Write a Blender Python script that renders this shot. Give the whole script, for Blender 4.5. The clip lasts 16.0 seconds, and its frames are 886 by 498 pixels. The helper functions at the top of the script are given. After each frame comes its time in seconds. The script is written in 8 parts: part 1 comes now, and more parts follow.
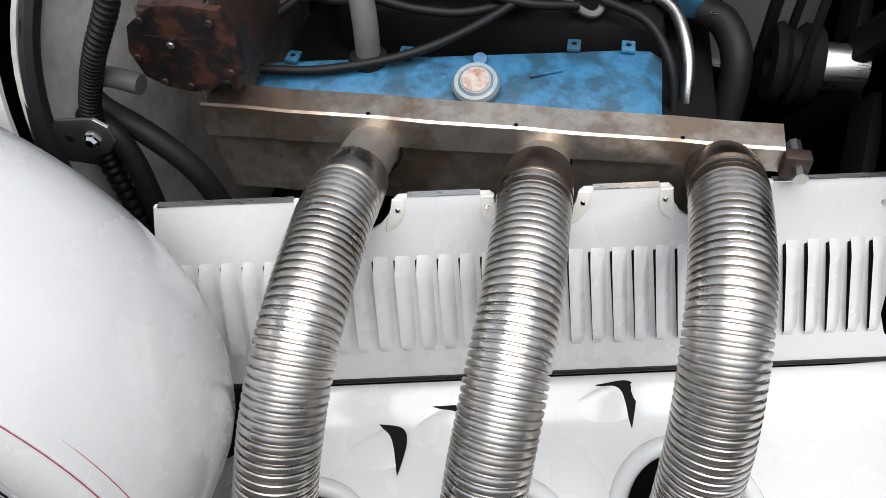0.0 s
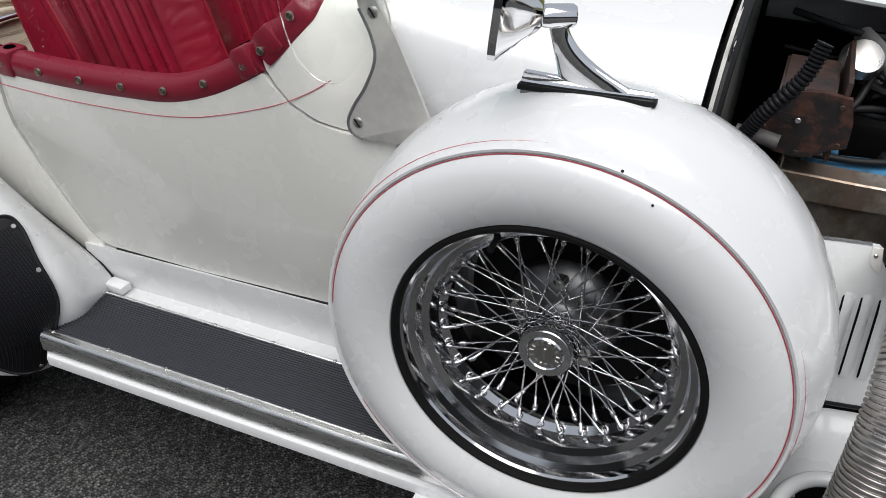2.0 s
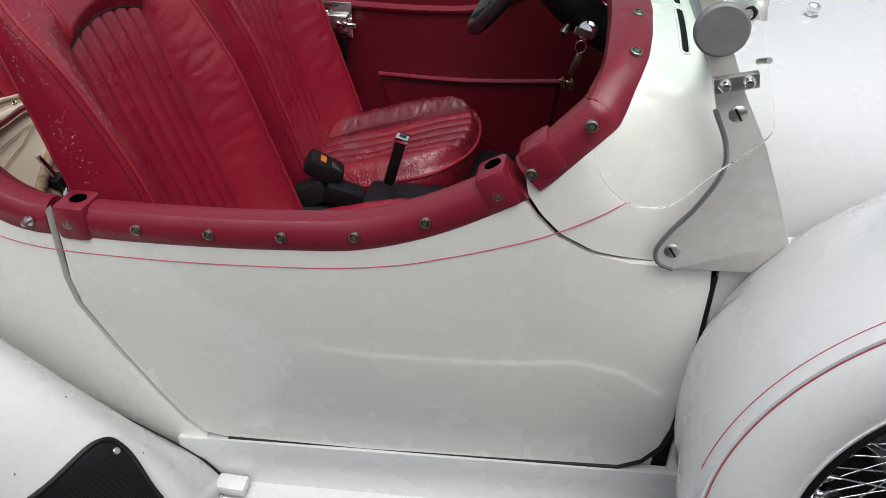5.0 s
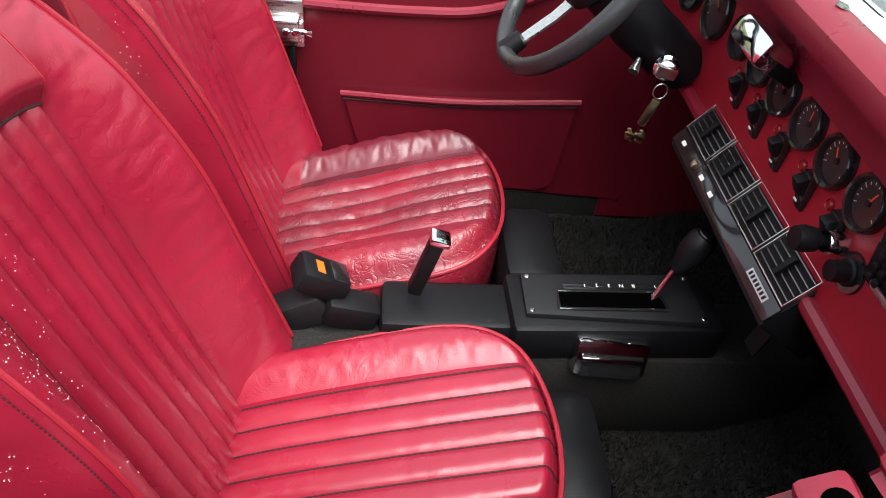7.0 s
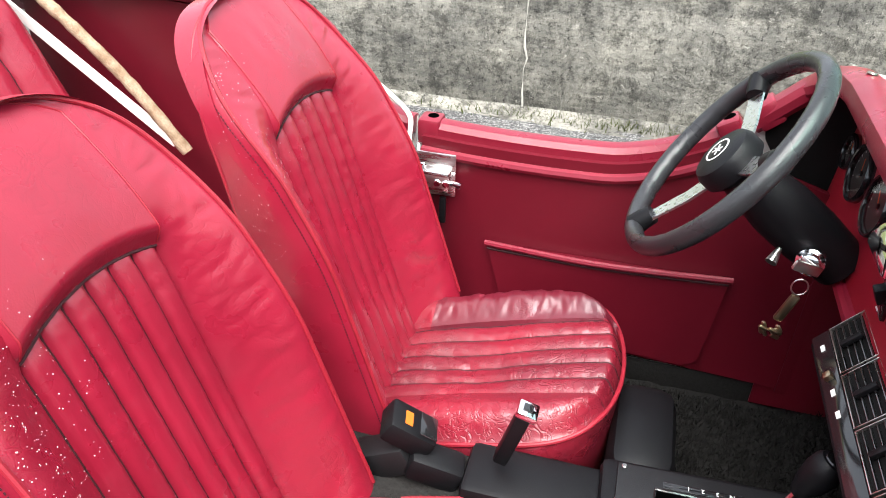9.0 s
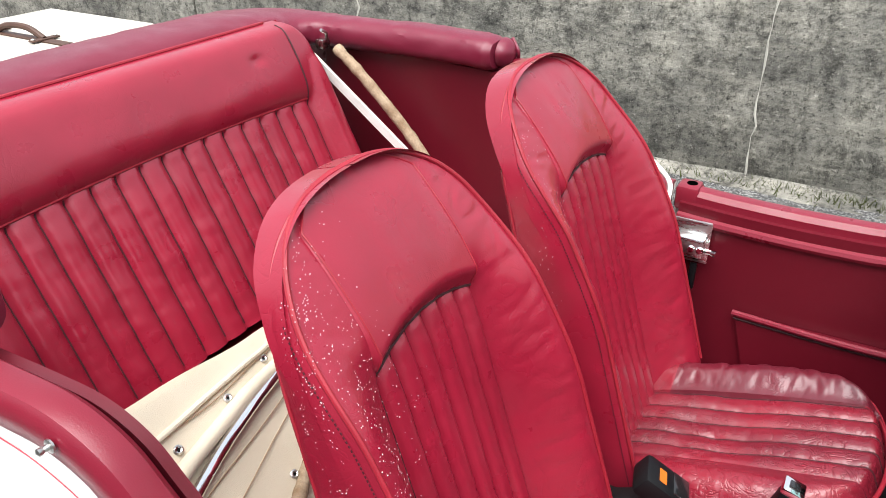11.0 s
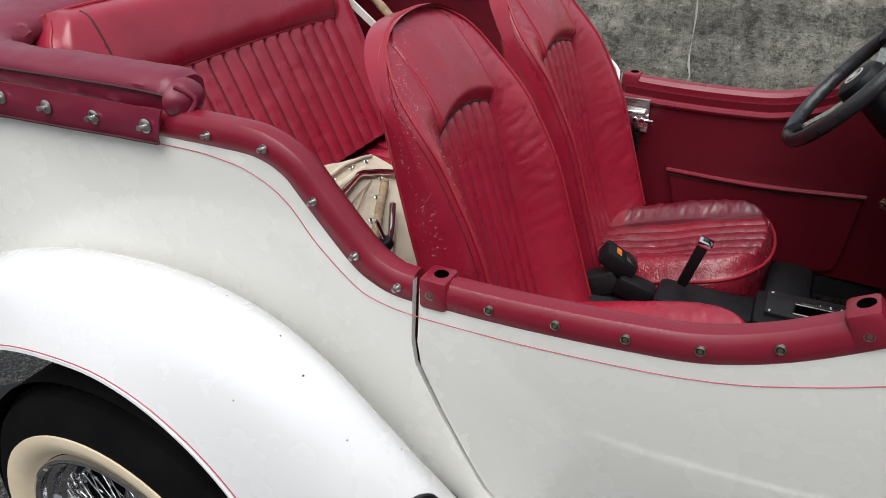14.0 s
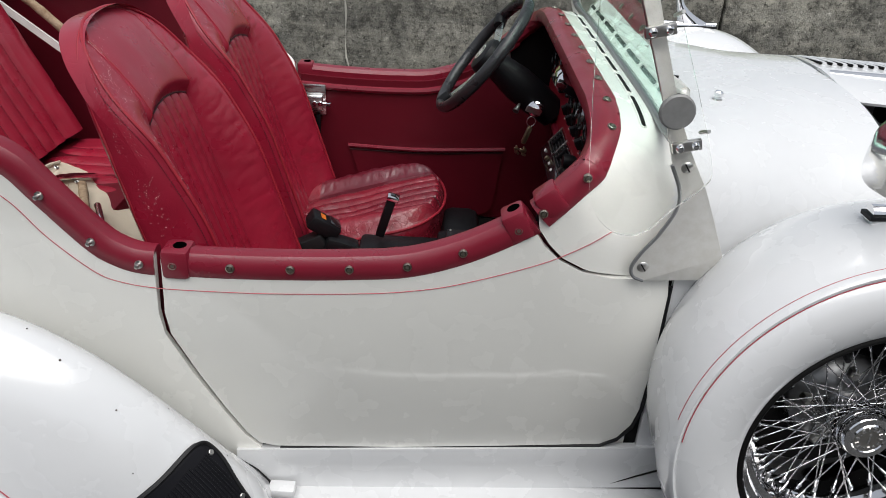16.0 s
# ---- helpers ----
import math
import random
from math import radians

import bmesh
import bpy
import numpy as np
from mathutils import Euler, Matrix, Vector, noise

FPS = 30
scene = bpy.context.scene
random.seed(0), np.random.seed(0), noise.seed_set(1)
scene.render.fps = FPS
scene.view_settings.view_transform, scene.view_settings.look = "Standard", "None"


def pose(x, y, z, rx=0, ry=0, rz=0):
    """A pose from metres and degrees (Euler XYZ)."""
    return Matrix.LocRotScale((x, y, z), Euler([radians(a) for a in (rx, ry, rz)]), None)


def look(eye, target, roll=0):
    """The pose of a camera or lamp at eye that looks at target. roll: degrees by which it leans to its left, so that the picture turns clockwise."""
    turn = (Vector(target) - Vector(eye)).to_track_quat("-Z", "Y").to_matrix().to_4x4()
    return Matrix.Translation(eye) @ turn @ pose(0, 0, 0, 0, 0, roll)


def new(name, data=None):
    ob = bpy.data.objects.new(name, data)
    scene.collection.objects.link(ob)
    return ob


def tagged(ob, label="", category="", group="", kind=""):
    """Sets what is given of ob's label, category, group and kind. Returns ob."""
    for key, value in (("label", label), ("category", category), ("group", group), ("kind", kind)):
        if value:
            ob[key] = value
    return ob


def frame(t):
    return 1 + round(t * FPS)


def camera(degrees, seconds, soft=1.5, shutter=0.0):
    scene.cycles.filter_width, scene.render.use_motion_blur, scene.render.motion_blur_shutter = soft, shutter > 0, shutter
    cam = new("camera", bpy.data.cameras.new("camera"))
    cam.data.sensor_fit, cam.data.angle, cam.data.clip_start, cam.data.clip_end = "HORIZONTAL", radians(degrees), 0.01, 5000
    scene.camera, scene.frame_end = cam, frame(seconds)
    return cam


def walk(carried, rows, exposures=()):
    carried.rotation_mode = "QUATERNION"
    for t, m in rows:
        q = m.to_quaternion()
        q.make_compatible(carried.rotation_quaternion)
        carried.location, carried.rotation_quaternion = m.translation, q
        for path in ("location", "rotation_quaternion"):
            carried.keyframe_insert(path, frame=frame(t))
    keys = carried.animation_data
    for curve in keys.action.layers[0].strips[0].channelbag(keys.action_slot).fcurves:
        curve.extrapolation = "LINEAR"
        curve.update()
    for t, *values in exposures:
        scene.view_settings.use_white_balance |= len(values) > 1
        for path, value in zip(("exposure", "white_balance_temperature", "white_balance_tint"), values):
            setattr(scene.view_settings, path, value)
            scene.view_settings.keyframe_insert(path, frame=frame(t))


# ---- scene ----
cam = camera(61.2, 16.0, soft=0.6)
PATH = [
    (0, (1.829, -0.961, 1.39), (1.549, 0.358, -0.087), -2.3),
    (0.5, (1.666, -1.084, 1.388), (1.324, 0.312, -0.003), -1.6),
    (1, (1.585, -1.207, 1.392), (1.107, 0.216, 0.071), -0.7),
    (1.5, (1.492, -1.35, 1.414), (0.895, 0.094, 0.166), -0.2),
    (2, (1.35, -1.487, 1.437), (0.663, -0.006, 0.281), 0.7),
    (2.5, (1.182, -1.575, 1.487), (0.417, -0.082, 0.397), 1.2),
    (2.8, (1.091, -1.582, 1.491), (0.256, -0.09, 0.453), 1.5),
    (3, (1.033, -1.568, 1.481), (0.133, -0.096, 0.468), 1.5),
    (3.2, (0.963, -1.556, 1.467), (0.029, -0.095, 0.47), 1.4),
    (5.3, (0.543, -1.269, 1.419), (0.442, 0.37, 0.277), 1.0),
    (5.5, (0.475, -1.21, 1.439), (0.475, 0.425, 0.287), 1.4),
    (6, (0.333, -1.054, 1.454), (0.534, 0.537, 0.259), 3.9),
    (6.5, (0.297, -0.894, 1.438), (0.544, 0.636, 0.173), 6.2),
    (7, (0.238, -0.809, 1.444), (0.403, 0.692, 0.134), 6.4),
    (7.5, (0.283, -0.775, 1.453), (0.263, 0.761, 0.171), 5.3),
    (8, (0.382, -0.753, 1.469), (0.166, 0.825, 0.259), 3.6),
    (8.2, (0.402, -0.749, 1.482), (0.124, 0.844, 0.305), 3.0),
    (10.3, (0.315, -0.778, 1.513), (-0.345, 0.815, 0.5), 0.2),
    (10.5, (0.296, -0.798, 1.523), (-0.429, 0.773, 0.519), -0.0),
    (11, (0.288, -0.869, 1.541), (-0.605, 0.637, 0.573), -0.7),
    (11.5, (0.282, -0.969, 1.554), (-0.715, 0.493, 0.621), -0.9),
    (12, (0.288, -1.1, 1.55), (-0.744, 0.349, 0.636), -0.7),
    (12.5, (0.33, -1.171, 1.531), (-0.701, 0.277, 0.614), -0.6),
    (13, (0.411, -1.221, 1.509), (-0.587, 0.241, 0.577), -0.6),
    (13.5, (0.465, -1.294, 1.493), (-0.462, 0.199, 0.538), -0.7),
    (14, (0.438, -1.426, 1.488), (-0.34, 0.136, 0.511), -0.3),
    (14.5, (0.428, -1.522, 1.488), (-0.152, 0.123, 0.509), 0.9),
    (15, (0.484, -1.588, 1.502), (0.112, 0.127, 0.543), 2.0),
    (15.5, (0.541, -1.661, 1.526), (0.365, 0.091, 0.579), 2.7),
    (16, (0.435, -1.651, 1.519), (0.451, 0.106, 0.563), 3.4),
]
walk(cam, [(t, look(eye, target, roll)) for t, eye, target, roll in PATH],
     exposures=[(0, 0.74), (1.5, 0.50), (3.0, 0.50), (5.3, 0.48), (5.6, 0.62), (6.0, 0.92), (6.5, 1.42), (7.0, 1.90), (7.6, 2.30), (8.2, 2.34), (10.3, 1.90), (11.0, 1.66), (12.0, 1.22), (12.5, 1.04), (13.5, 0.86), (14.5, 0.74), (16.0, 0.54)])


# ---------------------------------------------------------------- light
GROUND = -0.05
world = bpy.data.worlds.new("world")
scene.world = world
world.use_nodes = True
wn, wl = world.node_tree.nodes, world.node_tree.links
wn.clear()
w_out = wn.new("ShaderNodeOutputWorld")
w_bg = wn.new("ShaderNodeBackground")
w_sky = wn.new("ShaderNodeTexSky")
w_sky.sky_type = "NISHITA"
w_sky.sun_disc = False
w_sky.sun_elevation, w_sky.sun_rotation = radians(66), radians(164)
w_sky.air_density, w_sky.dust_density, w_sky.ozone_density = 1.0, 4.0, 0.6
w_mix = wn.new("ShaderNodeMixRGB")
w_mix.inputs[0].default_value = 0.72
w_mix.inputs[2].default_value = (5.5, 5.8, 6.25, 1)
wl.new(w_sky.outputs[0], w_mix.inputs[1])
wl.new(w_mix.outputs[0], w_bg.inputs[0])
w_bg.inputs[1].default_value = 0.072
wl.new(w_bg.outputs[0], w_out.inputs[0])
sun_data = bpy.data.lights.new("sun", "SUN")
sun_data.energy, sun_data.angle, sun_data.color = 2.3, radians(60), (1.0, 0.99, 0.975)
sun = new("sun", sun_data)
sun.matrix_world = look((0.6, -2.1, 5.0), (0, 0, 0))
scene.view_settings.exposure = 0.0


# ---------------------------------------------------------------- materials
def material(name, color, rough=0.5, metal=0.0, coat=0.0, grain=0.0, grain_scale=200.0, stain=0.0, stain_scale=6.0,
             stain_color=None, bump=0.0, bump_scale=300.0, rough_var=0.0, voronoi=False, spec=0.5, stretch=None, sharp=False):
    m = bpy.data.materials.new(name)
    m.use_nodes = True
    n, l = m.node_tree.nodes, m.node_tree.links
    b = n["Principled BSDF"]
    b.inputs["Base Color"].default_value = (*color, 1)
    b.inputs["Roughness"].default_value = rough
    b.inputs["Metallic"].default_value = metal
    b.inputs["Coat Weight"].default_value = coat
    b.inputs["Coat Roughness"].default_value = 0.06
    b.inputs["Specular IOR Level"].default_value = spec
    co = n.new("ShaderNodeTexCoord")
    src = co.outputs["Object"]
    if stretch:
        mp = n.new("ShaderNodeMapping")
        mp.inputs["Scale"].default_value = stretch
        l.new(src, mp.inputs[0])
        src = mp.outputs[0]
    out = None
    if stain or grain:
        last = None
        for amount, scale, detail, col in ((stain, stain_scale, 6, stain_color), (grain, grain_scale, 3, None)):
            if not amount:
                continue
            t = n.new("ShaderNodeTexNoise")
            t.inputs["Scale"].default_value, t.inputs["Detail"].default_value, t.inputs["Roughness"].default_value = scale, detail, 0.62
            l.new(src, t.inputs["Vector"])
            r = n.new("ShaderNodeValToRGB")
            r.color_ramp.elements[0].position, r.color_ramp.elements[1].position = (0.47, 0.57) if sharp else (0.36, 0.68)
            l.new(t.outputs["Fac"], r.inputs[0])
            mx = n.new("ShaderNodeMixRGB")
            mul = n.new("ShaderNodeMath")
            mul.operation = "MULTIPLY"
            mul.inputs[1].default_value = amount
            l.new(r.outputs[0], mul.inputs[0])
            l.new(mul.outputs[0], mx.inputs[0])
            if last:
                l.new(last, mx.inputs[1])
            else:
                mx.inputs[1].default_value = (*color, 1)
            c2 = col or tuple(c * 0.45 for c in color)
            mx.inputs[2].default_value = (*c2, 1)
            last = mx.outputs[0]
        l.new(last, b.inputs["Base Color"])
    if rough_var:
        t = n.new("ShaderNodeTexNoise")
        t.inputs["Scale"].default_value, t.inputs["Detail"].default_value = 14, 8
        l.new(src, t.inputs["Vector"])
        mr = n.new("ShaderNodeMapRange")
        mr.inputs["From Min"].default_value, mr.inputs["From Max"].default_value = 0.3, 0.7
        mr.inputs["To Min"].default_value, mr.inputs["To Max"].default_value = max(0.02, rough - rough_var), min(1, rough + rough_var)
        l.new(t.outputs["Fac"], mr.inputs["Value"])
        l.new(mr.outputs[0], b.inputs["Roughness"])
    if bump:
        t = n.new("ShaderNodeTexVoronoi" if voronoi else "ShaderNodeTexNoise")
        t.inputs["Scale"].default_value = bump_scale
        if not voronoi:
            t.inputs["Detail"].default_value = 6
        l.new(src, t.inputs["Vector"])
        bp = n.new("ShaderNodeBump")
        bp.inputs["Strength"].default_value, bp.inputs["Distance"].default_value = bump, 0.002
        l.new(t.outputs["Distance" if voronoi else "Fac"], bp.inputs["Height"])
        l.new(bp.outputs[0], b.inputs["Normal"])
    return m


WHITE = material("white_paint", (0.62, 0.626, 0.632), 0.26, coat=0.6, stain=0.04, stain_scale=3, stain_color=(0.70, 0.70, 0.66), rough_var=0.08)
IVORY = material("ivory_paint", (0.70, 0.695, 0.655), 0.25, coat=0.6, stain=0.05, stain_scale=2.2, stain_color=(0.68, 0.67, 0.60), rough_var=0.08)


def leather(name, color, dark, rough, crease, crease_scale, worn=0.0):
    m = bpy.data.materials.new(name)
    m.use_nodes = True
    n, l = m.node_tree.nodes, m.node_tree.links
    b = n["Principled BSDF"]
    co = n.new("ShaderNodeTexCoord").outputs["Object"]

    def tex(kind, scale, detail=4, distort=0.0):
        t = n.new(kind)
        t.inputs["Scale"].default_value = scale
        if kind == "ShaderNodeTexNoise":
            t.inputs["Detail"].default_value, t.inputs["Distortion"].default_value = detail, distort
        l.new(co, t.inputs["Vector"])
        return t

    def ramp(sock, lo, hi):
        r = n.new("ShaderNodeMapRange")
        r.inputs["From Min"].default_value, r.inputs["From Max"].default_value = lo, hi
        l.new(sock, r.inputs["Value"])
        return r.outputs[0]

    def math_node(op, a, v=None, c=None):
        q = n.new("ShaderNodeMath")
        q.operation = op
        l.new(a, q.inputs[0])
        if c is not None:
            l.new(c, q.inputs[1])
        elif v is not None:
            q.inputs[1].default_value = v
        return q.outputs[0]

    stain = ramp(tex("ShaderNodeTexNoise", 7, 6).outputs["Fac"], 0.38, 0.68)
    mix = n.new("ShaderNodeMixRGB")
    mix.inputs[1].default_value, mix.inputs[2].default_value = (*color, 1), (*dark, 1)
    l.new(math_node("MULTIPLY", stain, 0.55 + 0.35 * worn), mix.inputs[0])
    # thin creases: where a wandering noise crosses its middle value
    lines = []
    for sc, dist in ((crease_scale, 1.2), (crease_scale * 2.3, 0.8)):
        q = math_node("ABSOLUTE", math_node("SUBTRACT", tex("ShaderNodeTexNoise", sc, 2, dist).outputs["Fac"], 0.5))
        lines.append(ramp(q, 0.0, 0.035))
    cr = math_node("MINIMUM", lines[0], c=lines[1])
    gate = ramp(tex("ShaderNodeTexNoise", 5, 2).outputs["Fac"], 0.42, 0.62)
    inv = math_node("MULTIPLY", math_node("SUBTRACT", cr, 1.0), c=gate)
    mix2 = n.new("ShaderNodeMixRGB")
    mix2.blend_type = "MULTIPLY"
    mix2.inputs[2].default_value = (0.45, 0.40, 0.45, 1)
    l.new(math_node("MULTIPLY", inv, -crease * 0.7), mix2.inputs[0])
    l.new(mix.outputs[0], mix2.inputs[1])
    l.new(mix2.outputs[0], b.inputs["Base Color"])
    rr = ramp(tex("ShaderNodeTexNoise", 16, 8).outputs["Fac"], 0.3, 0.7)
    rm = n.new("ShaderNodeMapRange")
    rm.inputs["To Min"].default_value, rm.inputs["To Max"].default_value = rough - 0.10, rough + 0.10
    l.new(rr, rm.inputs["Value"])
    l.new(rm.outputs[0], b.inputs["Roughness"])
    b.inputs["Specular IOR Level"].default_value = 0.58
    b.inputs["Coat Weight"].default_value = 0.20
    b.inputs["Coat Roughness"].default_value = 0.14
    gr = tex("ShaderNodeTexVoronoi", 420)
    b1 = n.new("ShaderNodeBump")
    b1.inputs["Strength"].default_value, b1.inputs["Distance"].default_value = 0.10, 0.0006
    l.new(gr.outputs["Distance"], b1.inputs["Height"])
    b2 = n.new("ShaderNodeBump")
    b2.inputs["Strength"].default_value, b2.inputs["Distance"].default_value = crease, 0.0025
    l.new(inv, b2.inputs["Height"])
    l.new(b1.outputs[0], b2.inputs["Normal"])
    b3 = n.new("ShaderNodeBump")
    b3.inputs["Strength"].default_value, b3.inputs["Distance"].default_value = 0.10 + 0.2 * worn, 0.003
    l.new(tex("ShaderNodeTexNoise", 26, 3, 0.6).outputs["Fac"], b3.inputs["Height"])
    l.new(b2.outputs[0], b3.inputs["Normal"])
    # fine soft wrinkles that run together in places
    mp = n.new("ShaderNodeMapping")
    mp.inputs["Scale"].default_value = (1.0, 0.55, 1.9)
    mp.inputs["Rotation"].default_value = (0.5, 0.3, 0.2)
    l.new(co, mp.inputs[0])
    wr = tex("ShaderNodeTexNoise", 62, 5, 1.6)
    l.new(mp.outputs[0], wr.inputs["Vector"])
    b4 = n.new("ShaderNodeBump")
    b4.inputs["Strength"].default_value, b4.inputs["Distance"].default_value = 0.05 + 0.35 * worn, 0.0012
    l.new(math_node("MULTIPLY", wr.outputs["Fac"], c=gate), b4.inputs["Height"])
    l.new(b3.outputs[0], b4.inputs["Normal"])
    l.new(b4.outputs[0], b.inputs["Normal"])
    return m


LEATHER = leather("red_leather", (0.270, 0.0100, 0.0290), (0.185, 0.0070, 0.0195), 0.33, 0.10, 17)
LEATHER_WORN = leather("worn_red_leather", (0.215, 0.011, 0.024), (0.115, 0.009, 0.018), 0.32, 0.40, 24, 0.6)
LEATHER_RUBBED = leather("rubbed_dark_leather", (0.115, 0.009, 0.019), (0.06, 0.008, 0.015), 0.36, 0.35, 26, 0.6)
# pale pink imitates the sky that clear drops reflect
DROP = material("water_drop_sky_glint", (0.55, 0.36, 0.38), 0.06)
PIPING = material("dark_red_piping", (0.28, 0.011, 0.024), 0.45, stain=0.3, stain_scale=30)
VINYL = material("burgundy_vinyl", (0.178, 0.0085, 0.022), 0.33, stain=0.3, stain_scale=5, stain_color=(0.13, 0.01, 0.022), bump=0.12, bump_scale=500, rough_var=0.08)
BOOT = material("burgundy_cloth", (0.15, 0.009, 0.028), 0.40, stain=0.35, stain_scale=6, stain_color=(0.11, 0.01, 0.022), bump=0.2, bump_scale=600, rough_var=0.08)
# red trim, darkened to carry the shade low in the cockpit
DOORCARD = material("shade_darkened_red_trim", (0.108, 0.0035, 0.011), 0.40, stain=0.25, stain_scale=5, bump=0.1, bump_scale=500)
# thread colour, dark enough to carry the shade of the seam grooves too
SEAM = material("dark_thread_and_groove_shade", (0.035, 0.004, 0.007), 0.7)
CHROME = material("chrome", (0.82, 0.82, 0.83), 0.07, metal=1.0, rough_var=0.04)
STEEL = material("stainless_steel", (0.56, 0.55, 0.53), 0.3, metal=1.0, stain=0.25, stain_scale=9, stain_color=(0.36, 0.30, 0.24), rough_var=0.1)
FLEX = material("flex_pipe_steel", (0.66, 0.645, 0.625), 0.32, metal=1.0, stain=0.55, stain_scale=13, stain_color=(0.36, 0.30, 0.24), grain=0.2, grain_scale=90, rough_var=0.12)
SHIELD = material("heat_shield_steel", (0.52, 0.47, 0.41), 0.40, metal=0.9, stain=0.75, stain_scale=7, stain_color=(0.17, 0.10, 0.06), grain=0.35, grain_scale=45, rough_var=0.14, sharp=True)
STUB = material("pale_steel_stub", (0.62, 0.58, 0.53), 0.42, metal=0.9, stain=0.4, stain_scale=30, stain_color=(0.36, 0.29, 0.22), rough_var=0.1)
HEATED = material("heat_browned_steel", (0.30, 0.235, 0.18), 0.36, metal=1.0, stain=0.7, stain_scale=16, stain_color=(0.10, 0.075, 0.075), grain=0.3, grain_scale=70, rough_var=0.12)
RUBBER = material("black_rubber", (0.008, 0.008, 0.009), 0.55, spec=0.28, grain=0.3, grain_scale=40, bump=0.15)
TYRE = material("tyre_rubber", (0.0035, 0.0035, 0.004), 0.8, spec=0.05, stain=0.10, stain_scale=12, stain_color=(0.03, 0.028, 0.026), bump=0.3)
WHITEWALL = material("cream_whitewall", (0.70, 0.60, 0.44), 0.6, stain=0.35, stain_scale=10, stain_color=(0.55, 0.43, 0.27))
BLACK = material("black_plastic", (0.005, 0.005, 0.006), 0.46, spec=0.2, bump=0.15, bump_scale=700, rough_var=0.08)
BLACKGLOSS = material("black_gloss", (0.012, 0.012, 0.013), 0.12, coat=0.4)
# for black parts, and for shade painted into slots, mouths and gaps
DARK = material("black_parts_and_shade", (0.004, 0.004, 0.004), 0.7, spec=0.15, stain=0.4, stain_scale=10, stain_color=(0.009, 0.008, 0.008))
BLACKRUST = material("rusty_black_steel", (0.010, 0.008, 0.008), 0.45, stain=0.75, stain_scale=30, stain_color=(0.075, 0.028, 0.017), grain=0.4, grain_scale=80, bump=0.4, bump_scale=110, sharp=True)
RUST = material("rusty_black_steel", (0.014, 0.011, 0.010), 0.55, stain=0.6, stain_scale=22, stain_color=(0.085, 0.034, 0.020), grain=0.4, grain_scale=70, bump=0.3, bump_scale=120)
BLUE = material("blue_engine_paint", (0.045, 0.175, 0.32), 0.36, stain=0.75, stain_scale=16, stain_color=(0.025, 0.055, 0.075), grain=0.35, grain_scale=80, bump=0.25, bump_scale=90, rough_var=0.12, sharp=True)
CANVAS = material("tan_canvas", (0.62, 0.55, 0.43), 0.85, stain=0.3, stain_scale=8, stain_color=(0.5, 0.42, 0.3), bump=0.4, bump_scale=600)
CARPET = material("black_pile_carpet", (0.022, 0.021, 0.020), 0.95, spec=0.05, grain=0.5, grain_scale=160, bump=1.0, bump_scale=180)
PAD = material("ribbed_rubber_pad", (0.006, 0.006, 0.008), 0.5, spec=0.22, bump=0.1)
MAT_GREY = material("grey_ribbed_rubber", (0.030, 0.032, 0.040), 0.55, spec=0.35, grain=0.2, grain_scale=50)
ALU = material("brushed_aluminium", (0.70, 0.70, 0.69), 0.3, metal=1.0, rough_var=0.08, bump=0.05, bump_scale=400, stretch=(1, 12, 12))
REDLINE = material("red_pinstripe", (0.40, 0.05, 0.07), 0.4)
STRAP = material("brown_leather_strap", (0.075, 0.035, 0.022), 0.55, stain=0.4, stain_scale=20)
FRAYED = material("frayed_tan_cloth", (0.42, 0.32, 0.22), 0.95, spec=0.1, stain=0.85, stain_scale=38, stain_color=(0.17, 0.095, 0.05), grain=0.5, grain_scale=220, bump=0.8, bump_scale=300)
WOOD = material("worn_wood_rod", (0.42, 0.29, 0.18), 0.75, stain=0.6, stain_scale=25, stain_color=(0.2, 0.12, 0.07))
BRASS = material("brass", (0.42, 0.34, 0.22), 0.35, metal=1.0, rough_var=0.1)
WHITEPLASTIC = material("white_plastic", (0.72, 0.71, 0.68), 0.5)
GREYHOSE = material("grey_hose", (0.10, 0.10, 0.10), 0.6, stain=0.5, stain_scale=20, stain_color=(0.2, 0.19, 0.18))
WHITEMETAL = material("white_painted_plate", (0.70, 0.69, 0.66), 0.35, stain=0.4, stain_scale=30, stain_color=(0.45, 0.42, 0.38))
CAPMETAL = material("blue_grey_cap_paint", (0.20, 0.28, 0.33), 0.4, metal=0.4, stain=0.6, stain_scale=40, stain_color=(0.45, 0.43, 0.40))
CAPRUST = material("rust_flecked_cap", (0.48, 0.45, 0.42), 0.5, stain=0.9, stain_scale=90, stain_color=(0.30, 0.10, 0.04))
RUBBERGREY = material("faded_rubber", (0.045, 0.044, 0.042), 0.6, stain=0.5, stain_scale=25, stain_color=(0.11, 0.10, 0.095))
ORANGE = material("orange_label", (0.55, 0.13, 0.01), 0.5)
POLISHED = material("polished_steel_plate", (0.66, 0.65, 0.62), 0.48, metal=0.55, stain=0.4, stain_scale=60, stain_color=(0.5, 0.48, 0.42), rough_var=0.08)
SNAPMETAL = material("tarnished_snap_metal", (0.42, 0.38, 0.32), 0.28, metal=1.0, stain=0.4, stain_scale=200, stain_color=(0.15, 0.12, 0.09))
WHEELCHROME = material("wheel_chrome", (0.60, 0.60, 0.61), 0.09, metal=1.0, rough_var=0.04)
CONSOLE = material("dark_grey_moulding", (0.010, 0.010, 0.011), 0.42, spec=0.35, bump=0.15, bump_scale=700, rough_var=0.08)
PADGREY = material("dull_grey_disc", (0.24, 0.24, 0.235), 0.55, metal=0.3, stain=0.3, stain_scale=60)
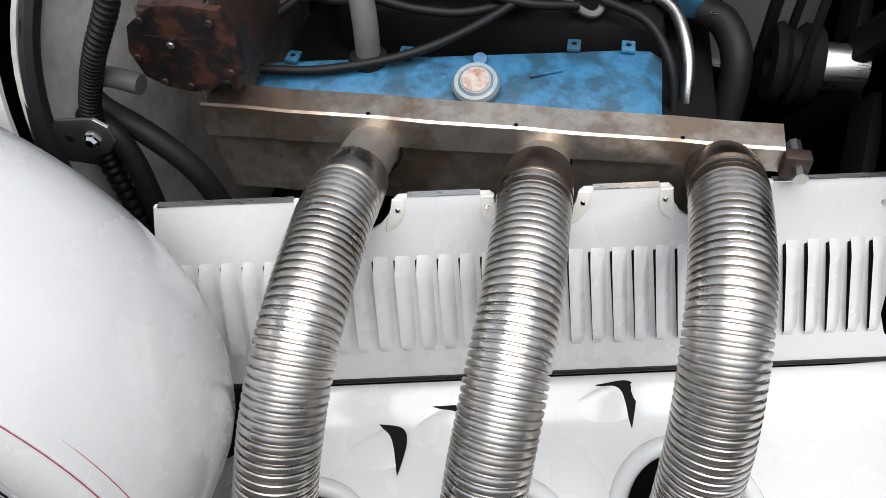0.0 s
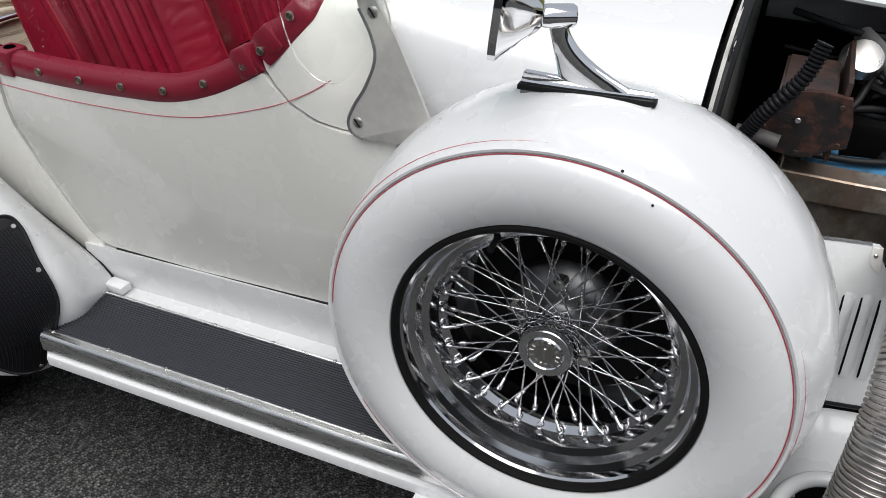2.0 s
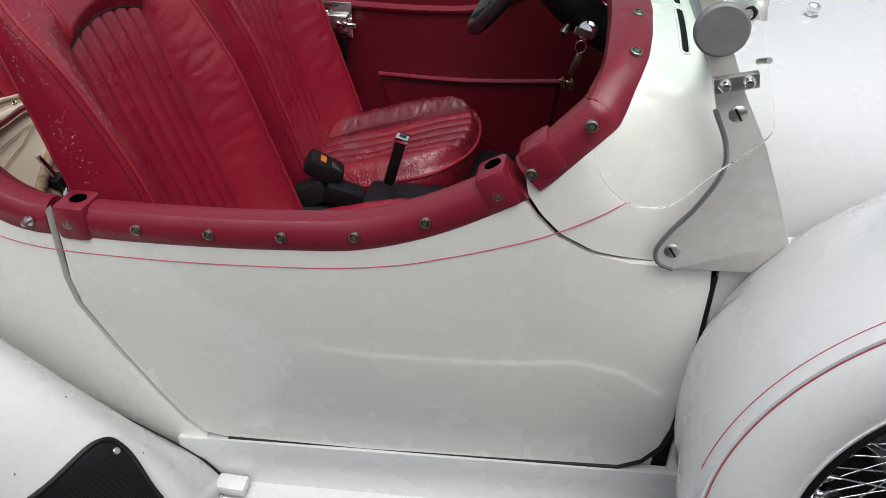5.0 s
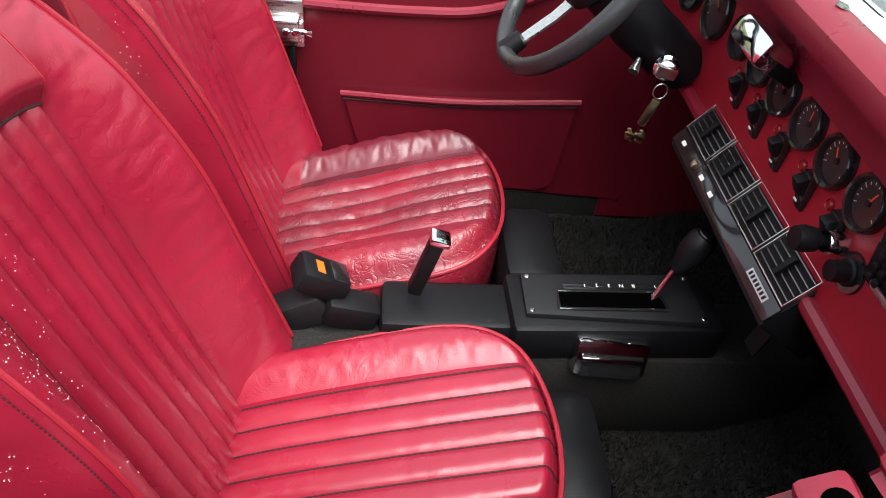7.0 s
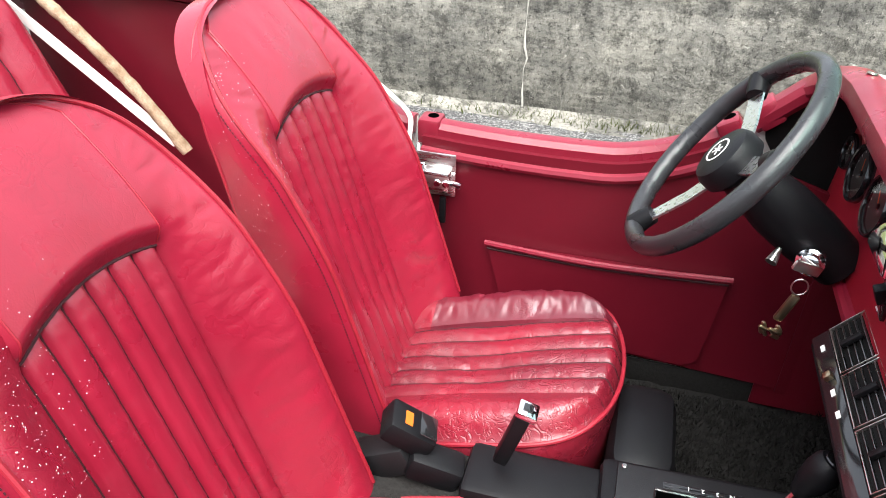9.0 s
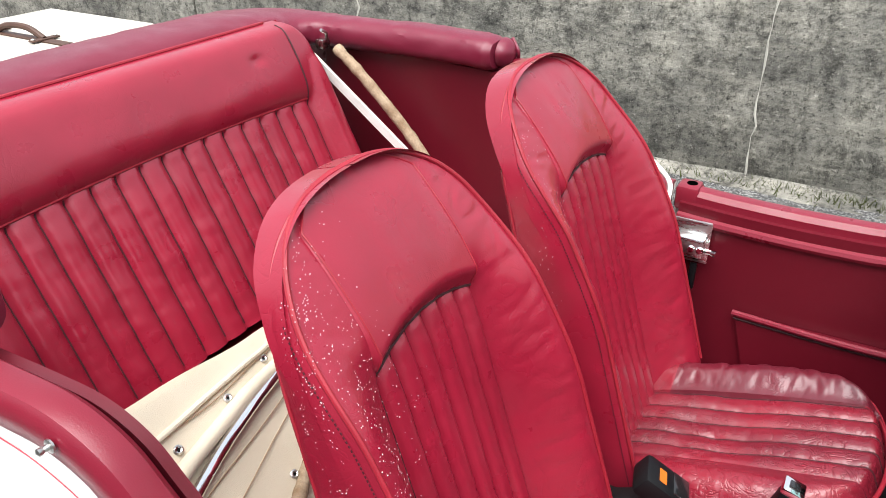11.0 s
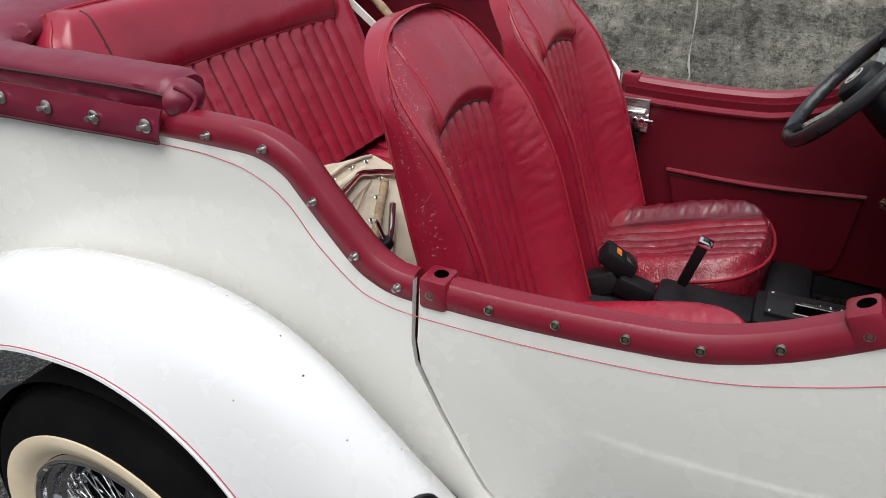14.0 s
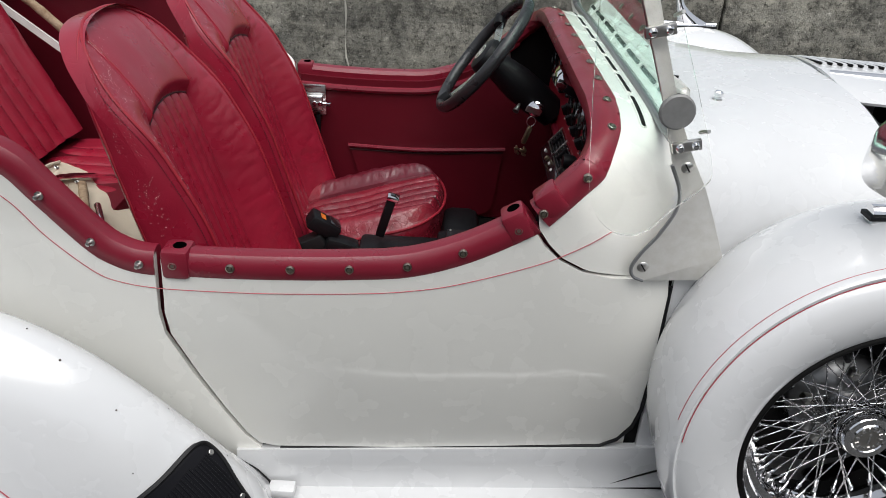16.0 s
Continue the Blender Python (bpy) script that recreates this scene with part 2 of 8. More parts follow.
# near-black that paints the shade in holes and deep in the bay
VOID = material("deep_shade_black", (0.0008, 0.0008, 0.0008), 1.0, spec=0.0)
DARKTRIM = material("dull_grey_frame", (0.24, 0.245, 0.25), 0.36, metal=0.7)
DRUM = material("dull_drum_steel", (0.22, 0.22, 0.22), 0.3, metal=1.0, rough_var=0.1)
REDLAMP = material("red_lamp_lens", (0.22, 0.008, 0.010), 0.2)
DIAL = material("gauge_dial", (0.012, 0.012, 0.012), 0.5)
MARK = material("white_marking", (0.75, 0.75, 0.72), 0.5)
NEEDLE = material("orange_needle", (0.8, 0.12, 0.02), 0.5)


def glass(name, color, rough=0.0, ior=1.45):
    m = bpy.data.materials.new(name)
    m.use_nodes = True
    n, l = m.node_tree.nodes, m.node_tree.links
    b = n["Principled BSDF"]
    b.inputs["Base Color"].default_value = (*color, 1)
    b.inputs["Roughness"].default_value = rough
    b.inputs["Transmission Weight"].default_value = 1.0
    b.inputs["IOR"].default_value = ior
    return m


GLASS = glass("green_windscreen_glass", (0.58, 0.87, 0.77), ior=1.3)
CLEAR = glass("clear_acrylic", (0.97, 0.98, 0.97), ior=1.18)


# ---------------------------------------------------------------- mesh helpers
def thing(name, at, label="", category="", group="", kind=""):
    ob = new(name)
    ob.location = at
    return tagged(ob, label, category, group, kind)


def root_of(ob):
    while ob.parent:
        ob = ob.parent
    return ob


def part(name, bm, mat, parent=None, label="", smooth=True, angle=35):
    """One mesh object, built in world coordinates, under a thing or a part."""
    if parent is not None:
        o = root_of(parent).location
        bmesh.ops.translate(bm, verts=bm.verts, vec=(-o[0], -o[1], -o[2]))
    bmesh.ops.recalc_face_normals(bm, faces=bm.faces)
    me = bpy.data.meshes.new(name)
    bm.to_mesh(me)
    bm.free()
    if smooth:
        me.shade_smooth()
        me.set_sharp_from_angle(angle=radians(angle))
    me.materials.append(mat)
    ob = new(name, me)
    if parent is not None:
        ob.parent = parent
    return tagged(ob, label)


def bmnew():
    return bmesh.new()


def add_box(bm, c, s, bevel=0.0, m=None, seg=2):
    r = bmesh.ops.create_cube(bm, size=1.0)
    vs = r["verts"]
    bmesh.ops.scale(bm, vec=s, verts=vs)
    if bevel:
        es = list({e for v in vs for e in v.link_edges})
        bv = bmesh.ops.bevel(bm, geom=es, offset=bevel, segments=seg, affect="EDGES", profile=0.5)
        vs = list({v for f in bv["faces"] for v in f.verts} | {v for v in vs if v.is_valid})
    mm = Matrix.Translation(c) @ (m or Matrix())
    bmesh.ops.transform(bm, matrix=mm, verts=vs)
    return bm


def box(c, s, bevel=0.004, m=None):
    return add_box(bmnew(), c, s, bevel, m)


def rot(rx=0, ry=0, rz=0):
    return pose(0, 0, 0, rx, ry, rz)


def spline(pts, n):
    """n points along a smooth curve through pts (Catmull-Rom)."""
    P = [Vector(p) for p in pts]
    P = [2 * P[0] - P[1], *P, 2 * P[-1] - P[-2]]
    out = []
    k = len(pts) - 1
    for i in range(n):
        u = i / (n - 1) * k
        j = min(int(u), k - 1)
        t = u - j
        a, b, c, d = P[j], P[j + 1], P[j + 2], P[j + 3]
        out.append(0.5 * ((2 * b) + (c - a) * t + (2 * a - 5 * b + 4 * c - d) * t * t + (3 * b - a - 3 * c + d) * t ** 3))
    return out


def ring_grid(bm, rings, closed_u=True, cap=True):
    rows = [[bm.verts.new(v) for v in r] for r in rings]
    n = len(rows[0])
    for a, b in zip(rows, rows[1:]):
        for i in range(n if closed_u else n - 1):
            j = (i + 1) % n
            try:
                bm.faces.new((a[i], a[j], b[j], b[i]))
            except ValueError:
                pass
    if cap and closed_u:
        for r in (rows[0], rows[-1]):
            try:
                bm.faces.new(r)
            except ValueError:
                pass
    return rows


def add_tube(bm, path, r, seg=10, cap=True):
    path = [Vector(p) for p in path]
    rad = r if callable(r) else (lambda u: r)
    rings = []
    prev = None
    for i, p in enumerate(path):
        d = (path[min(i + 1, len(path) - 1)] - path[max(i - 1, 0)]).normalized()
        if prev is None:
            side = d.orthogonal().normalized()
        else:
            side = (prev - d * prev.dot(d)).normalized()
        prev = side
        up = d.cross(side)
        rr = rad(i / (len(path) - 1))
        rings.append([p + rr * (math.cos(a) * side + math.sin(a) * up) for a in (2 * math.pi * k / seg for k in range(seg))])
    ring_grid(bm, rings, True, cap)
    return bm


def tube(path, r, seg=10, cap=True):
    return add_tube(bmnew(), path, r, seg, cap)


def add_sweep(bm, path, profile, side=None, cap=True):
    """profile (a, b) points: a along the side vector, b along the other normal."""
    path = [Vector(p) for p in path]
    rings = []
    for i, p in enumerate(path):
        d = (path[min(i + 1, len(path) - 1)] - path[max(i - 1, 0)]).normalized()
        s = Vector(side(i / (len(path) - 1)) if callable(side) else side)
        s = (s - d * s.dot(d)).normalized()
        u = s.cross(d)
        rings.append([p + a * s + b * u for a, b in profile])
    ring_grid(bm, rings, True, cap)
    return bm


def add_lathe(bm, profile, m, seg=48, closed=False):
    """profile (r, h) turned about the local z axis of m."""
    rings = []
    for k in range(seg):
        a = 2 * math.pi * k / seg
        rings.append([m @ Vector((r * math.cos(a), r * math.sin(a), h)) for r, h in profile])
    rows = [[bm.verts.new(v) for v in r] for r in rings]
    n = len(profile)
    for k in range(seg):
        a, b = rows[k], rows[(k + 1) % seg]
        for i in range(n if closed else n - 1):
            j = (i + 1) % n
            bm.faces.new((a[i], a[j], b[j], b[i]))
    bmesh.ops.remove_doubles(bm, verts=bm.verts, dist=1e-6)
    return bm


def lathe(profile, m, seg=48, closed=False):
    return add_lathe(bmnew(), profile, m, seg, closed)


def axis(p, d):
    """A pose at p whose z axis points along d."""
    return Matrix.Translation(p) @ Vector(d).to_track_quat("Z", "Y").to_matrix().to_4x4()


def disc_profile(r, h, b=0.001):
    return [(0, 0), (r, 0), (r, h - b), (r - b, h), (0, h)]


def plate(outline, fn, thick, bevel=0.0):
    """A plate with a 2D outline; fn(u, v, d) gives the place at depth d."""
    bm = bmnew()
    a = [bm.verts.new(fn(u, v, 0)) for u, v in outline]
    b = [bm.verts.new(fn(u, v, thick)) for u, v in outline]
    fa = bm.faces.new(a)
    bm.faces.new(list(reversed(b)))
    n = len(a)
    for i in range(n):
        bm.faces.new((a[i], b[i], b[(i + 1) % n], a[(i + 1) % n]))
    if bevel:
        bmesh.ops.bevel(bm, geom=list(fa.edges), offset=bevel, segments=2, affect="EDGES", profile=0.5)
    return bm


def sheet(f, nu, nv, thick=0.0):
    """A grid surface f(u, v), u and v from 0 to 1, with a thickness along its normals."""
    bm = bmnew()
    g = [[bm.verts.new(f(i / nu, j / nv)) for j in range(nv + 1)] for i in range(nu + 1)]
    for i in range(nu):
        for j in range(nv):
            bm.faces.new((g[i][j], g[i + 1][j], g[i + 1][j + 1], g[i][j + 1]))
    if thick:
        bmesh.ops.recalc_face_normals(bm, faces=bm.faces)
        bmesh.ops.solidify(bm, geom=bm.faces[:], thickness=thick)
    return bm


def smooth2(pts, n):
    return [(p[0], p[1]) for p in spline([(a, b, 0) for a, b in pts], n)]


def lerp(a, b, t):
    return a + (b - a) * t


def smoothstep(a, b, x):
    t = min(1, max(0, (x - a) / (b - a)))
    return t * t * (3 - 2 * t)


def body_y(x):
    """Half width of the body at x."""
    return 0.604 - 0.062 * x


# ---------------------------------------------------------------- ground and wall
def node_tools(name, rough):
    m = bpy.data.materials.new(name)
    m.use_nodes = True
    n, l = m.node_tree.nodes, m.node_tree.links
    b = n["Principled BSDF"]
    b.inputs["Roughness"].default_value = rough
    co = n.new("ShaderNodeTexCoord").outputs["Object"]

    def tex(scale, detail=5, stretch=(1, 1, 1), rough_n=0.65, kind="ShaderNodeTexNoise"):
        mp = n.new("ShaderNodeMapping")
        mp.inputs["Scale"].default_value = stretch
        l.new(co, mp.inputs[0])
        t = n.new(kind)
        t.inputs["Scale"].default_value = scale
        if kind == "ShaderNodeTexNoise":
            t.inputs["Detail"].default_value, t.inputs["Roughness"].default_value = detail, rough_n
        l.new(mp.outputs[0], t.inputs["Vector"])
        return t

    def ramp(sock, p0, c0, p1, c1):
        r = n.new("ShaderNodeValToRGB")
        e = r.color_ramp.elements
        e[0].position, e[0].color = p0, (*c0, 1)
        e[1].position, e[1].color = p1, (*c1, 1)
        l.new(sock, r.inputs[0])
        return r.outputs[0]

    def mix(a, c, fac, mode="MULTIPLY"):
        x = n.new("ShaderNodeMixRGB")
        x.blend_type, x.inputs[0].default_value = mode, fac
        l.new(a, x.inputs[1])
        l.new(c, x.inputs[2])
        return x.outputs[0]

    def bump(sock, strength, dist, prev=None):
        q = n.new("ShaderNodeBump")
        q.inputs["Strength"].default_value, q.inputs["Distance"].default_value = strength, dist
        l.new(sock, q.inputs["Height"])
        if prev:
            l.new(prev, q.inputs["Normal"])
        l.new(q.outputs[0], b.inputs["Normal"])
        return q.outputs[0]
    return m, l, b, tex, ramp, mix, bump


def asphalt_material(name="asphalt", k=1.0):
    m, l, b, tex, ramp, mix, bump = node_tools(name, 0.75)
    v = tex(150, kind="ShaderNodeTexVoronoi")
    c = ramp(v.outputs["Color"], 0.35, (0.020 * k, 0.020 * k, 0.021 * k), 0.98, (0.20 * k, 0.20 * k, 0.195 * k))
    c = mix(c, ramp(v.outputs["Distance"], 0.25, (1, 1, 1), 0.75, (0.25, 0.25, 0.25)), 0.9)
    c = mix(c, ramp(tex(2.5, 8).outputs["Fac"], 0.35, (0.55, 0.55, 0.55), 0.68, (1.15, 1.15, 1.12)), 0.9)
    l.new(c, b.inputs["Base Color"])
    bump(v.outputs["Distance"], 1.0, 0.005)
    return m


def concrete_material():
    m, l, b, tex, ramp, mix, bump = node_tools("weathered_concrete", 0.92)
    c = ramp(tex(1.3, 12, (1, 1, 1.8), 0.75).outputs["Fac"], 0.40, (0.13, 0.127, 0.114), 0.60, (0.38, 0.367, 0.324))
    # pale drips and dark lichen
    c = mix(c, ramp(tex(5, 6, (1.6, 1, 0.3), 0.7).outputs["Fac"], 0.38, (0.55, 0.55, 0.53), 0.62, (1.2, 1.18, 1.1)), 0.35)
    c = mix(c, ramp(tex(4, 4, (0.25, 1, 6.5)).outputs["Fac"], 0.42, (0.72, 0.72, 0.70), 0.60, (1.15, 1.13, 1.06)), 0.45)
    c = mix(c, ramp(tex(7, 13, rough_n=0.85).outputs["Fac"], 0.43, (0.12, 0.12, 0.11), 0.52, (1, 1, 1)), 0.75)
    c = mix(c, ramp(tex(34, 8, rough_n=0.8).outputs["Fac"], 0.40, (0.08, 0.08, 0.075), 0.46, (1, 1, 1)), 0.80)
    c = mix(c, ramp(tex(26, 7, rough_n=0.85).outputs["Fac"], 0.57, (0, 0, 0), 0.64, (0.22, 0.21, 0.185)), 1.0, "ADD")
    l.new(c, b.inputs["Base Color"])
    q = bump(tex(30, 8).outputs["Fac"], 1.0, 0.02)
    bump(tex(110, 4).outputs["Fac"], 0.8, 0.005, q)
    return m


ASPHALT, CONCRETE = asphalt_material(), concrete_material()
LIME = material("lime_streak", (0.52, 0.50, 0.44), 0.95, stain=0.7, stain_scale=14, stain_color=(0.28, 0.27, 0.24))
MOSS = material("moss_and_grass", (0.09, 0.11, 0.02), 0.95, stain=0.7, stain_scale=9, stain_color=(0.03, 0.04, 0.012), grain=0.4, grain_scale=60, bump=1.0, bump_scale=60)


def ground_f(u, v):
    return (lerp(-60, 60, u), lerp(-60, 60, v), GROUND)


tagged(part("ground", sheet(ground_f, 4, 4), ASPHALT, smooth=False), "grey asphalt yard with coarse aggregate", "ground", kind="structure")
WALL_Y, WALL_TOP = 3.0, 0.91
wall = thing("wall_north", (0, WALL_Y, GROUND), "weathered stained concrete retaining wall", "wall", kind="structure")
joints = [-22.0, -12.0, -9.35, -6.7, -4.05, 2.07, 4.7, 7.4, 10.0, 20.0]
for a, b in zip(joints, joints[1:]):
    part("wall_panel", box(((a + b) / 2, WALL_Y + 0.15, (WALL_TOP + GROUND) / 2), (b - a - 0.014, 0.3, WALL_TOP - GROUND), 0.012), CONCRETE, wall)
part("joint_filler", box((-1, WALL_Y + 0.17, (WALL_TOP + GROUND) / 2 - 0.01), (42, 0.24, WALL_TOP - GROUND - 0.02), 0), DARK, wall)


for cx in (-0.19, -2.6, 3.3):
    rc = random.Random(int(cx * 100))
    part("crack", tube([(cx + rc.uniform(-0.012, 0.012), WALL_Y - 0.001, lerp(GROUND, WALL_TOP, i / 16)) for i in range(17)], lambda u: 0.004 + 0.003 * math.sin(u * 21), 6), LIME, wall)


def gutter_f(u, v):
    x, y = lerp(-22, 20, u), lerp(WALL_Y - 0.16, WALL_Y + 0.01, v)
    return (x, y, GROUND + 0.004 + 0.045 * v ** 3 + 0.008 * noise.noise((x * 3, y * 9, 0)))


tagged(part("gutter_dirt", sheet(gutter_f, 240, 8), CONCRETE), "dirty mortar fillet along the wall foot", "gutter", kind="structure")


def strip_f(u, v):
    x, y = lerp(-22, 20, u), lerp(2.05, WALL_Y - 0.10, v)
    return (x, y, GROUND + 0.004 + 0.004 * noise.noise((x * 2, y * 6, 4)) - 0.003 * (1 - v) ** 4)


DUSTY = asphalt_material("dusty_asphalt", 3.0)
tagged(part("pavement", sheet(strip_f, 200, 12), DUSTY), "pale dusty asphalt margin before the wall", "pavement", kind="structure")


def bank_f(u, v):
    x, y = lerp(-22, 20, u), lerp(WALL_Y + 0.05, WALL_Y + 6, v)
    return (x, y, WALL_TOP + 0.01 + 0.05 * min(1, v * 20) + 1.5 * v ** 1.3 + 0.05 * noise.noise((x * 2.5, y * 2.5, 1)))


tagged(part("grass_bank", sheet(bank_f, 160, 40), MOSS), "mossy grass bank above the wall", "grass", kind="stuff")
rnd = random.Random(4)
bm = bmnew()
for i in range(5000):
    x, y = rnd.uniform(-3, 4), WALL_Y + rnd.uniform(0.0, 0.5)
    h = rnd.uniform(0.02, 0.07)
    z = WALL_TOP + 0.0
    a = rnd.uniform(0, 6.28)
    w = 0.004
    dx, dy = math.cos(a), math.sin(a)
    v0, v1 = bm.verts.new((x - dx * w, y - dy * w, z)), bm.verts.new((x + dx * w, y + dy * w, z))
    v2 = bm.verts.new((x + rnd.uniform(-0.03, 0.03), y + rnd.uniform(-0.04, 0.02), z + h))
    bm.faces.new((v0, v1, v2))
for i in range(700):
    x, y = rnd.gauss(0.35, 0.55), WALL_Y - abs(rnd.gauss(0.02, 0.05)) - 0.01
    h, a = rnd.uniform(0.015, 0.06), rnd.uniform(0, 6.28)
    z, dx, dy = GROUND + 0.008, math.cos(a) * 0.003, math.sin(a) * 0.003
    bm.faces.new([bm.verts.new(q) for q in ((x - dx, y - dy, z), (x + dx, y + dy, z), (x + rnd.uniform(-0.03, 0.03), y - rnd.uniform(0, 0.04), z + h))])
tagged(part("grass_tufts", bm, MOSS, smooth=False), "short grass and moss tufts on the wall top", "grass", kind="stuff")

# unseen walls, added for a dark horizon in chrome and less low light
BACKDROP = material("unseen_backdrop_dark", (0.075, 0.075, 0.07), 0.9, stain=0.6, stain_scale=1.5, grain=0.3, grain_scale=20, bump=0.4, bump_scale=30)
for name, c, d in (("unseen_wall_south", (0, -11, 1.6), (40, 0.3, 3.3)), ("unseen_wall_east", (16, -4, 1.6), (0.3, 14, 3.3)), ("unseen_wall_west", (-16, -4, 1.6), (0.3, 14, 3.3))):
    tagged(part(name, box(c, d, 0.02), BACKDROP, smooth=False), "unseen plain wall added to darken reflections", "wall", kind="structure")

# ---------------------------------------------------------------- the car
car = thing("car", (0.4, 0, GROUND), "white open vintage-style tourer with red leather interior", "car")
SIDES = (-1, 1)

# top line of the body side, where the padded rim lies: x, z
RIM = [(-1.02, 1.112), (-0.75, 1.106), (-0.455, 1.097), (-0.33, 1.093), (-0.265, 1.086), (-0.215, 1.06), (-0.176, 1.013), (-0.112, 0.935),
       (-0.078, 0.909), (-0.043, 0.897), (0.009, 0.894), (0.10, 0.891), (0.2, 0.891), (0.293, 0.894), (0.388, 0.902), (0.478, 0.93), (0.565, 0.975),
       (0.602, 1.004), (0.664, 1.068)]


def cowl_section(x, th, n, hw, zt, zb):
    """A point of a superellipse section, th from 0 (near side) over the top to pi (far side)."""
    c, s = math.cos(th), math.sin(th)
    y = -hw * math.copysign(abs(c) ** (2 / n), c)
    return (x, y, zb + (zt - zb) * abs(s) ** (2 / n))


def cowl_dims(x):
    k = smoothstep(0.62, 1.27, x)
    hw = lerp(0.562, 0.44, k)
    return lerp(6.7, 3.0, smoothstep(0.74, 1.15, x)), hw, lerp(1.148, 1.112, smoothstep(0.70, 0.95, x)), lerp(0.84, 0.80, k)


def rim_path(side):
    """The whole rim line of the cockpit on one side up to the middle of the cowl."""
    pts = []
    for x, z in RIM:
        y = body_y(x) - 0.012
        if z > 0.98 and x > 0.5:
            n, hw, zt, zb = cowl_dims(x)
            y = min(y, hw * (1 - ((z - zb) / (zt - zb)) ** n) ** (1 / n) - 0.006)
        pts.append((x, side * y, z))
    for th_deg, x in ((30, 0.673), (38, 0.683), (46, 0.691), (55, 0.697), (64, 0.701), (72, 0.703), (80, 0.704), (90, 0.704)):
        n, hw, zt, zb = cowl_dims(x)
        p = cowl_section(x, radians(th_deg), n, hw, zt, zb)
        pts.append((x, p[1], p[2] - 0.012))
    pts = [(x, side * abs(y), z) for x, y, z in pts]
    return pts


# body side panels, as plates bent along the body
def side_fn(side, out=0.0):
    return lambda u, v, d: (u, side * (body_y(u) + out - d - 0.02 * max(0, 0.62 - v) ** 2 * 4), v)


rim2 = smooth2(RIM, 90)
rear_top = [(x, z - 0.002) for x, z in rim2 if x < -0.022]
quarter = rear_top + [(-0.020, 0.91), (-0.026, 0.80), (-0.022, 0.755), (0.018, 0.672), (0.061, 0.592), (0.095, 0.53), (0.125, 0.50), (0.125, 0.40), (-0.88, 0.40), (-0.90, 0.62), (-0.96, 0.90)]
door_top = [(x, z - 0.002) for x, z in rim2 if -0.012 < x < 0.585]
door = door_top + [(0.595, 0.968), (0.612, 0.943), (0.638, 0.916), (0.68, 0.894), (0.729, 0.886), (0.776, 0.885), (0.832, 0.885), (0.835, 0.855), (0.836, 0.70), (0.832, 0.60), (0.822, 0.562),
                   (0.80, 0.53), (0.768, 0.513), (0.59, 0.508), (0.378, 0.502), (0.153, 0.501), (0.122, 0.509), (0.10, 0.536), (0.068, 0.595), (0.026, 0.676), (-0.012, 0.755), (-0.016, 0.80), (-0.012, 0.90)]
for side in SIDES:
    part("rear_quarter", plate(quarter, side_fn(side), 0.012, 0.002), IVORY, car, "ivory-white painted body side")
    d = part("door", plate(door, side_fn(side), 0.014, 0.003), IVORY, car, "closed ivory-white door with red rim")
    # black tube paints the shade line in the gap round the door
    part("door_gap_shade", tube([(x, side * (body_y(x) - 0.004), z) for x, z in ((0.838, 0.87), (0.840, 0.70), (0.836, 0.60), (0.825, 0.556), (0.80, 0.524), (0.768, 0.508), (0.59, 0.503), (0.378, 0.497), (0.16, 0.496))], 0.0042, 8), RUBBER, car)
    # sill below the door
    bm = bmnew()
    prof = [(0.0, 0.0), (0.012, 0.004), (0.014, -0.03), (0.01, -0.07), (0.012, -0.1), (-0.008, -0.1), (-0.008, 0)]
    path = [(lerp(0.08, 0.95, i / 12), side * (body_y(lerp(0.08, 0.95, i / 12)) - 0.006), lerp(0.494, 0.508, i / 12)) for i in range(13)]
    add_sweep(bm, path, [(a, b if side < 0 else b) for a, b in prof] if side < 0 else [(a, -b) for a, b in prof], side=(0, side, 0))
    part("sill", bm, WHITE, car)

# cowl and scuttle
DOOR_EDGE = [(0.772, 0.500), (0.806, 0.518), (0.828, 0.550), (0.840, 0.600), (0.842, 0.700), (0.842, 0.886), (0.790, 0.8895), (0.735, 0.890), (0.688, 0.898), (0.644, 0.920), (0.618, 0.946), (0.600, 0.972), (0.595, 1.0), (0.664, 1.068)]


def cowl_f(u, v, inset=0.0):
    vv = min(v, 1 - v)
    drop, f = 0.0, 0.0
    if vv < 0.05:
        drop = (0.05 - vv) / 0.05 * 0.35
    else:
        f = min(0.94, (vv - 0.05) / 0.33 * 0.94)

    def section(x):
        n, hw, zt, zb = cowl_dims(x)
        th = math.asin(min(1.0, f ** (n / 2)))
        if vv > 0.38:
            th = lerp(th, math.pi / 2, (vv - 0.38) / 0.12)
        q = Vector(cowl_section(x, th if v <= 0.5 else math.pi - th, n, hw - inset, zt - inset, zb))
        q.z -= drop
        return q
    z = section(0.70).z
    if z > 1.068:
        x0 = lerp(0.664, 0.716, min(1, (z - 1.068) / 0.072) ** 0.8)
    else:
        x0 = DOOR_EDGE[0][0]
        for (xa, za), (xb, zb) in zip(DOOR_EDGE, DOOR_EDGE[1:]):
            if za <= z <= zb:
                x0 = lerp(xa, xb, (z - za) / (zb - za))
    return section(lerp(x0, 1.262, u))


part("cowl_lining", sheet(lambda u, v: cowl_f(lerp(0.03, 0.97, u), lerp(0.06, 0.94, v), 0.014), 20, 60, 0.002), DARK, car)
cowl = part("cowl", sheet(cowl_f, 60, 240, 0.006), WHITE, car, "white painted cowl and ivory scuttle")
cowl.data.materials.append(IVORY)
for f in cowl.data.polygons:
    if (f.center + car.location).x < 0.815:
        f.material_index = 1

